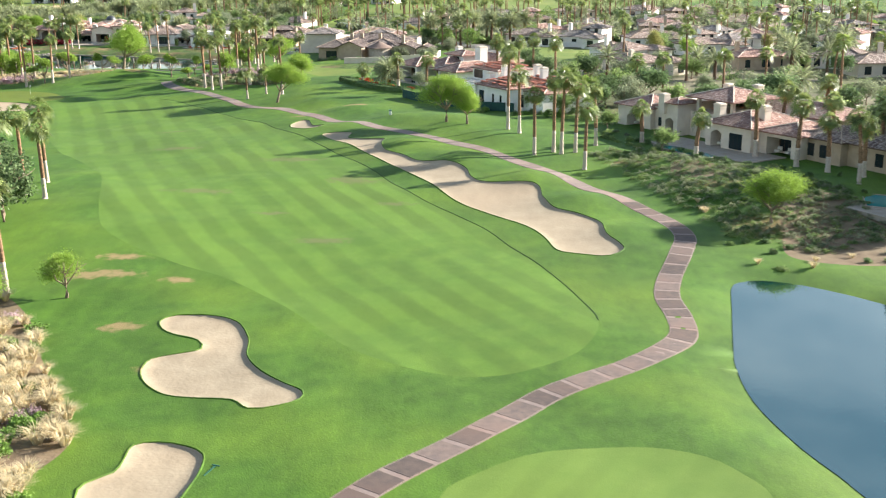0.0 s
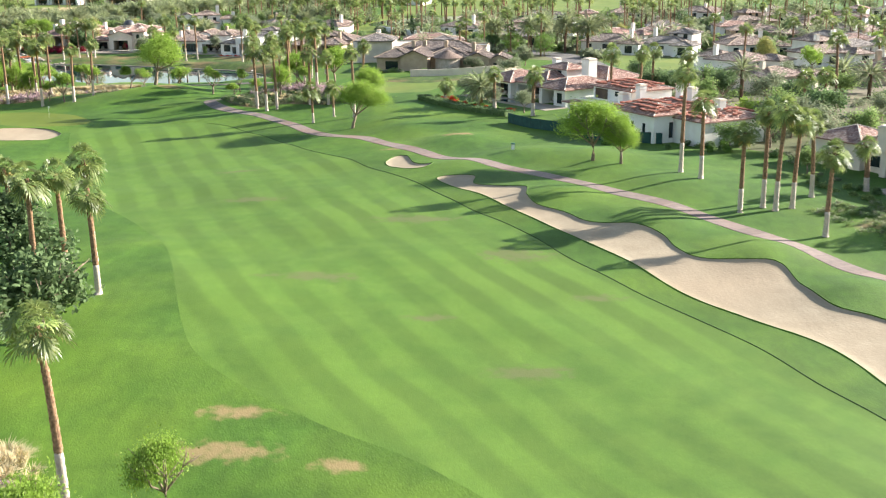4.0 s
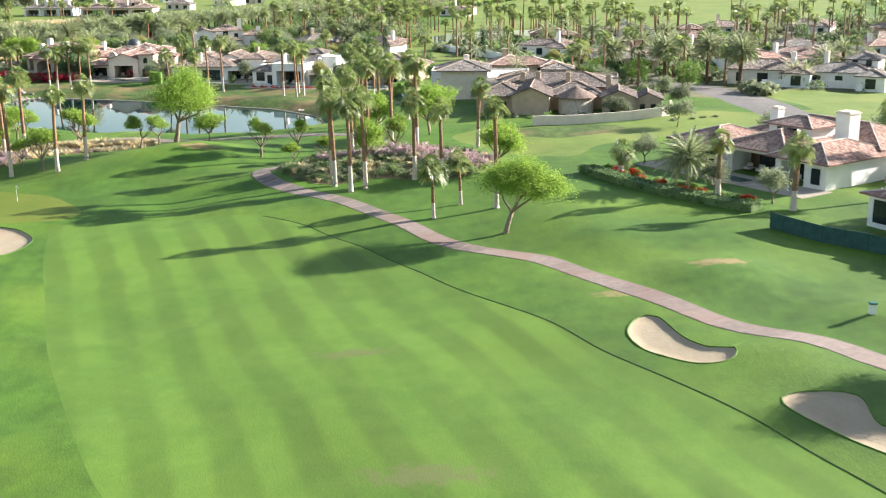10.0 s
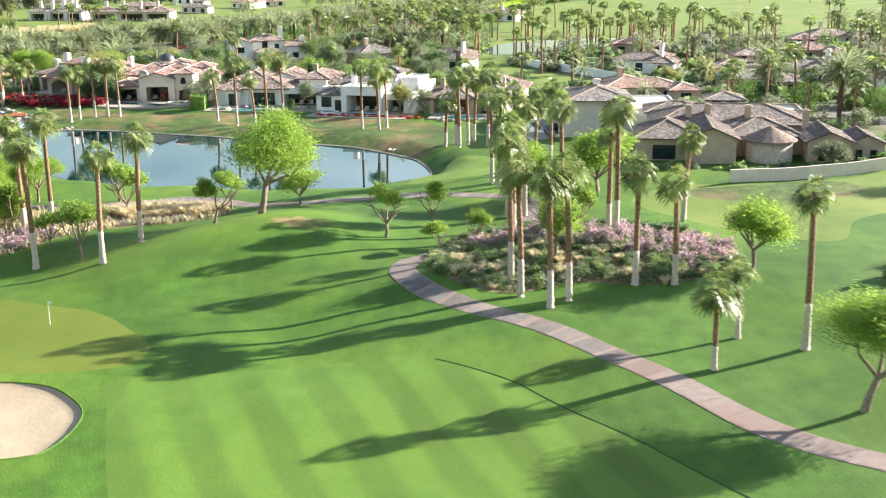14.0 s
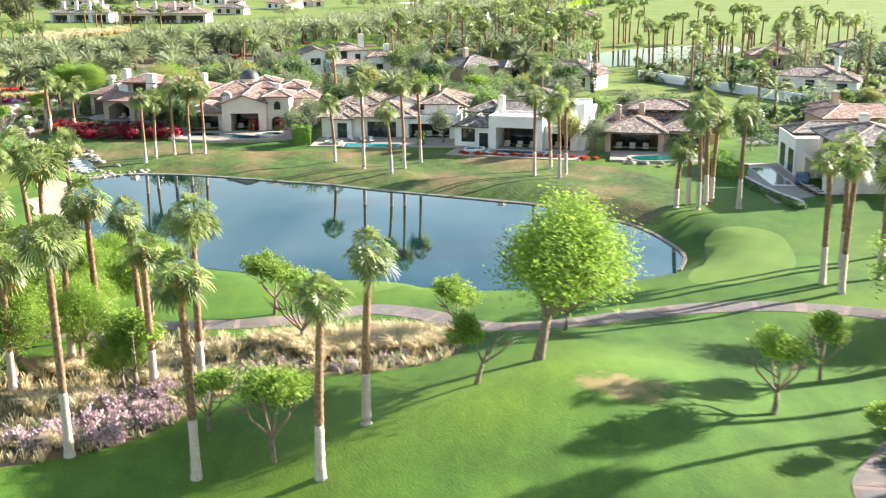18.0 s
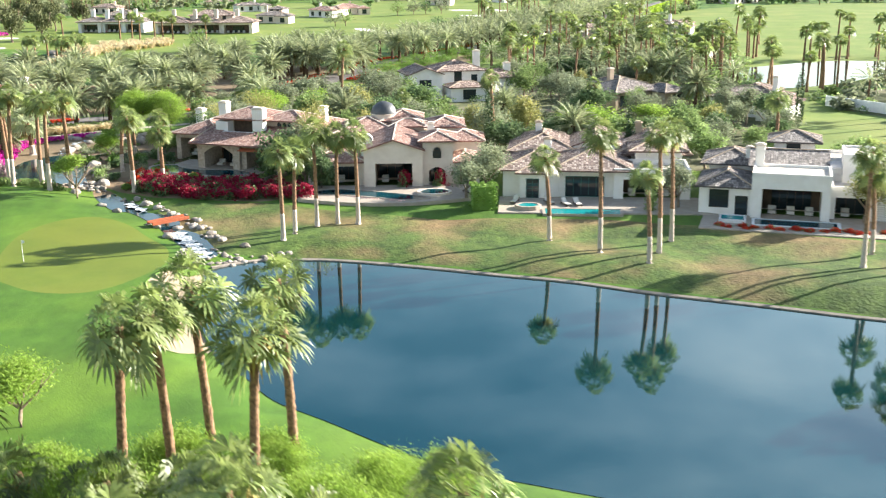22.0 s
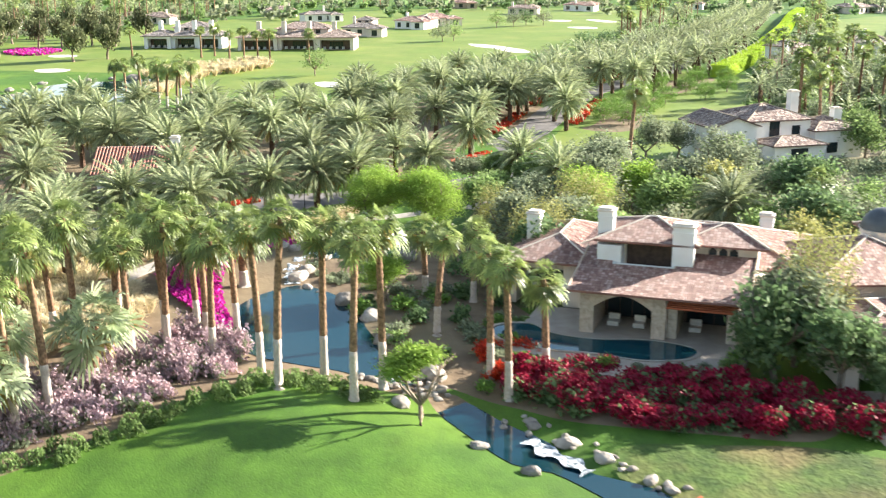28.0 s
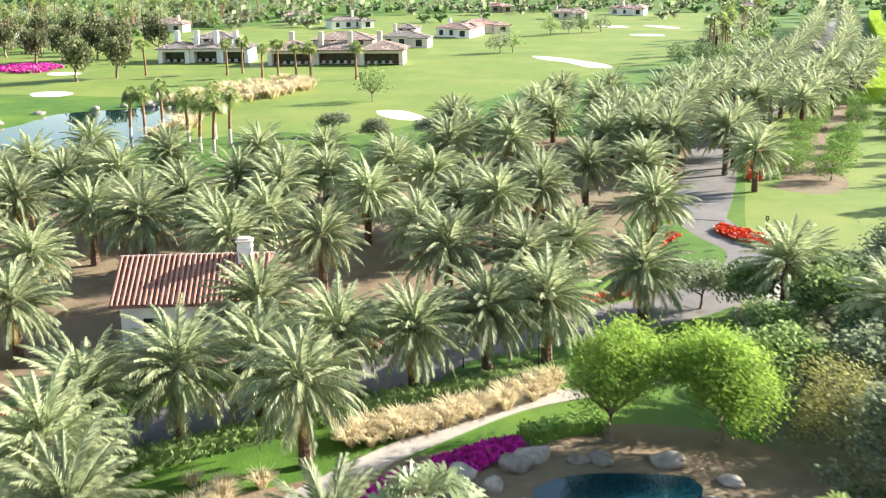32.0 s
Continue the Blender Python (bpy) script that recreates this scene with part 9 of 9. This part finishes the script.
# ---- rocks, water features and small things ----
ROCKS = []
for i in range(5):
    bm = bmesh.new()
    bmesh.ops.create_icosphere(bm, subdivisions=2, radius=1.0)
    for v in bm.verts:
        k = 1 + 0.32 * noise.noise(v.co * 1.3 + Vector((i * 7, 0, 0))) + 0.12 * noise.noise(v.co * 3.1 + Vector((0, i * 5, 0)))
        v.co = Vector((v.co.x * k * 1.15, v.co.y * k * 0.9, max(v.co.z * k * 0.72, -0.4)))
    me = bpy.data.meshes.new("boulder")
    bm.to_mesh(me)
    bm.free()
    me.materials.append(M["rock"])
    me.polygons.foreach_set("use_smooth", [j % 3 > 0 for j in range(len(me.polygons))])
    ROCKS.append(me)


def boulder(x, y, s, rng=random.Random(71), z=None):
    ob = new("boulder", rng.choice(ROCKS))
    ob.matrix_basis = Matrix.Translation((x, y, (ground_z(x, y) if z is None else z) + 0.1 * s)) @ Matrix.Rotation(rng.uniform(0, 6.28), 4, "Z") @ Matrix.Diagonal((s, s * rng.uniform(0.8, 1.1), s * rng.uniform(0.7, 1.0), 1))
    return tagged(ob, "pale weathered boulder at the water's edge", "rock", "stream boulders")


for x, y in triples("-165.4,420.9 -161.6,423.9 -159.7,421 -157.7,418.6 -155.3,415.8 -156.8,410.3 -162.4,417 -151,411.4 -151.4,409.3 -150.2,408.1 -148.3,405.2 -147.4,403.8 -152.9,408.6 -155.5,409.2 -146.5,402.3 -143.5,399.6 -139.2,397.4 -153,404.3 -147.6,398.3 -145.2,396.6 -180.1,455.1 -178.8,453.5"):
    boulder(x, y, srng.uniform(0.4, 0.8))
for x, y in triples("-177.7,451.3 -181.2,457.6 -176.2,450.5 -172.4,439.6 -170.2,436.3 -170.6,427 -182.7,466.9 -181.2,469.8 -180.1,470.9 -177.4,469.9 -176,470 -172.1,469.6 -179.2,462.6 -174,462.8 -171,463 -180.6,459.5 -169,467 -184.5,469 -171.5,442 -173.6,445.6 -169.8,431.8 -168.3,432"):
    boulder(x, y, srng.uniform(0.6, 1.25))
for x, y in in_poly(spline(pairs("-149,401 -145.4,397.4 -141,398 -138,397.6 -143,394.6 -147.6,393.6 -150,397")), 46, 21, 0.5):
    boulder(x, y, srng.uniform(0.2, 0.5))
for x, y in in_poly(spline(pairs("-164,424 -160,421 -157,417.5 -153.5,412.5 -151,407 -149,403 -147.5,404.5 -150,409.5 -153,414.5 -157,419.5 -162,425.5")), 40, 26, 0.6):
    boulder(x, y, srng.uniform(0.18, 0.45))
for x, y in in_poly(spline(pairs("-172.5,434 -168,431 -167,428.5 -170,428.6 -174,431.6")), 34, 22, 0.5):
    boulder(x, y, srng.uniform(0.25, 0.5))
for x, y in triples("-65,393.8 -63,393 -60.6,392.8 -58,393.6 -56.4,395 -55.6,396.8 -56.6,392.6 -59,391.2 -61.6,390.4 -66,395.2"):
    boulder(x, y, srng.uniform(0.35, 0.75))
for x, y in triples("-236,650 -246,645 -256,640 -265,632 -268,618 -280,612 -290,607 -300,596 -241,648 -251,643"):
    boulder(x, y, srng.uniform(0.8, 1.6))


def cascade(points, z0, z1, width, label):
    """White water tumbling over steps between two levels."""
    line = spline(points, False, 0.4)
    rng = np.random.default_rng(int(abs(line[0][0])))
    n = len(line)
    d = np.gradient(line, axis=0)
    nrm = np.stack([-d[:, 1], d[:, 0]], 1) / np.hypot(*d.T)[:, None]
    cols = np.linspace(-width / 2, width / 2, 7)
    V = []
    for i in range(n):
        u = i / (n - 1)
        z = z0 + (z1 - z0) * (math.floor(u * 4) / 4 + 0.25 * min(1, (u * 4 % 1) * 3)) if u < 1 else z1
        side = 0.7 + 0.3 * math.sin(i * 1.3 + line[0][0]) + rng.uniform(-0.12, 0.12)
        for c in cols:
            p = line[i] + nrm[i] * (c * side + 0.15 * math.sin(i * 0.8))
            V.append((p[0], p[1], z + 0.06 + rng.uniform(-0.05, 0.07)))
    F = [(i * 7 + j, i * 7 + j + 1, i * 7 + j + 8, i * 7 + j + 7) for i in range(n - 1) for j in range(6)]
    tagged(new("cascade", mesh_of("cascade", V, F, M["foam"], True)), label, "waterfall", kind="structure")


cascade(pairs("-152.6,406 -150.6,402.4 -148.6,398.6 -146.8,394.8"), -0.9, -0.97, 2.2, "white water running over stones into the lake")
cascade(pairs("-162.2,421.6 -160.6,419.4 -158.8,417"), -0.9, -0.97, 1.6, "white water rippling between the stones")
cascade(pairs("-171,431.6 -169.6,429.6 -168,427.6"), -0.33, -0.96, 2.2, "white water falling from the upper pond")
cascade(pairs("-180.4,464.8 -182,462 -182.2,458.6 -181.6,456"), 0.37, -0.34, 1.7, "small waterfall into the upper pond")

bridge = thing("footbridge", Matrix.Translation((-154.4, 410.4, -0.55)) @ Matrix.Rotation(math.atan2(412 - 408.8, -152.7 + 156.1), 4, "Z"), "red-brown wooden footbridge over the stream", "bridge")
for i in range(16):
    piece("plank", box_mesh("plank", M["red_wood"], (-2.4 + 0.3 * i, -0.65, 0.14, -2.13 + 0.3 * i, 0.65, 0.2)), bridge)
for s in (-0.62, 0.62):
    piece("beam", box_mesh("beam", M["red_wood"], (-2.45, s - 0.07, -0.05, 2.45, s + 0.07, 0.14)), bridge)
    piece("side_rail", box_mesh("side_rail", M["red_wood"], (-2.45, s - 0.05, 0.2, 2.45, s + 0.05, 0.34)), bridge)


def flag(x, y):
    root = thing("golf_flag", Matrix.Translation((x, y, ground_z(x, y))), "slim white flagstick with a small white flag", "flag", "flagsticks")
    V, F = [], []
    tube(V, F, [(0, 0, -0.1), (0, 0, 2.2)], [0.03, 0.02], 6)
    piece("pole", mesh_of("pole", V, F, M["white_paint"]), root)
    V = [(0.01 + 0.3 * i / 5, 0.03 * math.sin(i), 1.9 + 0.28 * j) for j in (0, 1) for i in range(6)]
    V += [(x2, y2 + 0.012, z2) for x2, y2, z2 in V]
    F = [(i, i + 1, i + 7, i + 6) for i in range(5)] + [(i + 12, i + 18, i + 19, i + 13) for i in range(5)]
    piece("cloth", mesh_of("cloth", V, F, M["white_paint"]), root)


flag(-101.4, 274.1)
flag(-165.4, 392.9)
post = thing("sprinkler_post", Matrix.Translation((-9.6, 213.3, ground_z(-9.6, 213.3))), "small pale utility post beside the path", "post")
piece("body", box_mesh("body", M["white_paint"], (-0.25, -0.2, -0.1, 0.25, 0.2, 0.75)), post)
piece("cap", box_mesh("cap", M["teal_paint"], (-0.3, -0.25, 0.75, 0.3, 0.25, 0.9)), post)
rake = thing("bunker_rake", Matrix.Translation((-16.1, 69.3, ground_z(-16.1, 69.3) + 0.06)) @ Matrix.Rotation(1.25, 4, "Z"), "green-handled bunker rake lying on the turf", "rake")
piece("handle", box_mesh("handle", M["teal_paint"], (-0.8, -0.02, 0, 0.8, 0.02, 0.04)), rake)
piece("head", box_mesh("head", M["teal_paint"], (0.8, -0.3, -0.02, 0.86, 0.3, 0.05)), rake)
chute = thing("drain_chute", Matrix.Translation((-73.2, 369.2, -1.3)) @ Matrix.Rotation(1.1, 4, "Z"), "pale concrete drain chute into the lake", "drain")
piece("channel", box_mesh("channel", M["concrete"], (-2.2, -0.45, -0.3, 1.6, 0.45, 0.12), (-2.2, -0.55, 0.1, 1.6, -0.4, 0.3), (-2.2, 0.4, 0.1, 1.6, 0.55, 0.3)), chute)
piece("headwall", box_mesh("headwall", M["kerb"], (1.5, -0.9, -0.3, 1.8, 0.9, 0.7)), chute)


def garden_wall(points, h, t, mat, label, name="garden_wall", z=None):
    line = spline(points, False, 2.0)
    return ribbon(name, line, -t / 2, t / 2, -0.6, h, M[mat], label, "wall")


garden_wall(pairs("-27.6,323.2 -16.1,325 -8,327.4 -2,330.1 0.3,339.6"), 1.7, 0.35, "cream", "cream rendered garden wall below the tan villa")
garden_wall(pairs("28.5,376.4 40,375.4 56,374.2"), 1.7, 0.3, "stucco", "white boundary wall behind the roadside lawn")
garden_wall(pairs("-44.4,501 -32.1,478.6 -18.7,450.5"), 2.0, 0.3, "white_paint", "long low white boundary wall on the far lawn")
garden_wall(pairs("-53,389 -51.8,372 -50.4,360"), 0.5, 0.3, "stucco", "low white wall round the pool terrace")
fence = thing("construction_fence", Matrix.Identity(4), "dark green screened construction fence round the unfinished villa", "fence")
fl = spline(pairs("-8.2,246 -4.7,239.5 -1.2,236 3.5,229.3 8,224.6 15,221.6"), False, 2.4)
for i in range(len(fl) - 1):
    a, b = fl[i], fl[i + 1]
    za, zb = ground_z(*a), ground_z(*b)
    n2 = np.array([-(b - a)[1], (b - a)[0]]) / np.hypot(*(b - a)) * 0.03
    V = [(*(a - n2), za), (*(b - n2), zb), (*(b - n2), zb + 1.8), (*(a - n2), za + 1.8), (*(a + n2), za), (*(b + n2), zb), (*(b + n2), zb + 1.8), (*(a + n2), za + 1.8)]
    piece("screen", mesh_of("screen", V, [(0, 1, 2, 3), (7, 6, 5, 4), (3, 2, 6, 7), (0, 3, 7, 4), (1, 5, 6, 2), (0, 4, 5, 1)], M["fence_cloth"]), fence)
    V, F = [], []
    tube(V, F, [(*a, za - 0.3), (*a, za + 1.95)], [0.04, 0.04], 6)
    piece("post", mesh_of("post", V, F, M["iron"]), fence)


def car(x, y, rot, label):
    root = thing("car", pose(x, y, max(0.0, ground_z(x, y)) + 0.05, 0, 0, rot), label, "car", "parked cars")
    prof = [(-2.2, 0.35), (-2.2, 0.8), (-1.3, 0.95), (-0.7, 1.42), (0.9, 1.45), (1.6, 1.0), (2.2, 0.9), (2.25, 0.35)]
    k = len(prof)
    V = [(px, s * (0.88 if pz < 1.2 else 0.68), pz) for s in (-1, 1) for px, pz in prof]
    F = [tuple(range(k)), tuple(range(2 * k - 1, k - 1, -1))] + [(i, k + i, k + (i + 1) % k, (i + 1) % k) for i in range(k)]
    body = piece("body", mesh_of("body", V, F, M["car_blue"]), root)
    for s in (-1, 1):
        piece("side_window", box_mesh("side_window", M["glass"], (-0.75, s * 0.8 - 0.06, 1.0, 1.1, s * 0.8 + 0.06, 1.34)), body)
        for wx2 in (-1.4, 1.4):
            V, F = [], []
            tube(V, F, [(wx2, s * 0.7, 0.32), (wx2, s * 0.9, 0.32)], [0.32, 0.32], 14)
            wheel = piece("wheel", mesh_of("wheel", V, F, M["rubber"]), root)
            V, F = [], []
            tube(V, F, [(wx2, s * 0.88, 0.32), (wx2, s * 0.93, 0.32)], [0.18, 0.18], 10)
            piece("rim", mesh_of("rim", V, F, M["white_paint"]), wheel)


car(-45.9, 374, 70, "dark blue parked car behind the palms")
car(-8, 405, 20, "dark blue parked car on the villa street")


def lounger(x, y, z, rot):
    root = thing("sun_lounger", pose(x, y, z, 0, 0, rot), "white sun lounger on a pool terrace", "lounger", "sun loungers")
    piece("frame", box_mesh("frame", M["wood_dark"], (-0.33, -0.95, 0.2, 0.33, 0.95, 0.27)), root)
    piece("mattress", box_mesh("mattress", M["cushion"], (-0.32, -0.95, 0.27, 0.32, 0.35, 0.36)), root)
    bm = bmesh.new()
    vs = box(bm, -0.32, 0.0, 0.0, 0.32, 0.75, 0.09)
    for v in vs:
        v.co = Matrix.Rotation(radians(42), 4, "X") @ v.co + Vector((0, 0.33, 0.28))
    part("backrest", bm, M["cushion"], root)
    for lx in (-0.28, 0.28):
        for ly in (-0.8, 0.8):
            piece("leg", box_mesh("leg", M["wood_dark"], (lx - 0.03, ly - 0.03, 0, lx + 0.03, ly + 0.03, 0.2)), root)


for x, y, z, r in ((-106.4, 414.6, -0.12, 20), (-105, 414.5, -0.12, 10), (-117.6, 420.4, 0.12, 60), (-118, 421.8, 0.12, 60), (-46.5, 370.5, 0.8, 90), (-46.4, 369, 0.8, 90), (-46.3, 367.5, 0.8, 90), (-46.2, 366, 0.8, 90), (-112.6, 416.4, -0.12, -20), (-108.4, 415.8, -0.12, 20)):
    lounger(x, y, z, r)


def cypress(x, y, h):
    root = thing("cypress", Matrix.Translation((x, y, ground_z(x, y))), "slim dark cypress tree", "tree", "cypresses")
    V, F = [], []
    tube(V, F, [(0, 0, -0.1), (0, 0, h * 0.3)], [0.14, 0.1], 6)
    piece("trunk", mesh_of("trunk", V, F, M["bark"]), root)
    piece("crown", mesh_of("crown", *blob_leaves(int(x * -3), 160, 12, (0.16, 0.07), (0.75, 0.75, h * 0.52), 0.2, 0.0, -1.0), M["cypress"]), root, Matrix.Translation((0, 0, h * 0.52)))


for x, y, h in ((-114.5, 441, 10), (-95, 436, 8), (-60, 470, 9), (-30, 470, 8)):
    cypress(x, y, h)


def street_lamp(x, y, h=4.0):
    root = thing("street_lamp", Matrix.Translation((x, y, ground_z(x, y))), "black post lamp beside the entrance road", "lamp", "street lamps")
    V, F = [], []
    tube(V, F, [(0, 0, -0.1), (0, 0, 0.3), (0, 0, h)], [0.1, 0.05, 0.04], 8)
    piece("post", mesh_of("post", V, F, M["iron"]), root)
    piece("lantern", box_mesh("lantern", M["iron"], (-0.13, -0.13, h, 0.13, 0.13, h + 0.06), (-0.15, -0.15, h + 0.32, 0.15, 0.15, h + 0.4), (-0.13, -0.13, h, -0.1, 0.13, h + 0.34), (0.1, -0.13, h, 0.13, 0.13, h + 0.34)), root)


for x, y in ((-183.8, 486.6), (-178.2, 486.4), (-151, 521.5)):
    street_lamp(x, y, 2.6)


# the straw grasses past the first few hundred are one sheet of blades
far_tufts = TUFT_SPOTS[TUFT_MOST:]
tv = [np.array([v.co[:] for v in me.vertices]) for me in TUFTS]
tf = [[tuple(p.vertices) for p in me.polygons] for me in TUFTS]
GV, GF, base = [], [], 0
for i, (x, y, s) in enumerate(far_tufts):
    k = i % 3
    GV.append(tv[k] * s + (x, y, ground_z(x, y) - 0.03))
    GF += [tuple(base + j for j in f) for f in tf[k]]
    base += len(tv[k])
if GV:
    tagged(new("straw_grass", mesh_of("straw_grass", np.concatenate(GV), GF, M["straw"])), "dry straw-coloured grasses in the planting beds", "grass", kind="stuff")
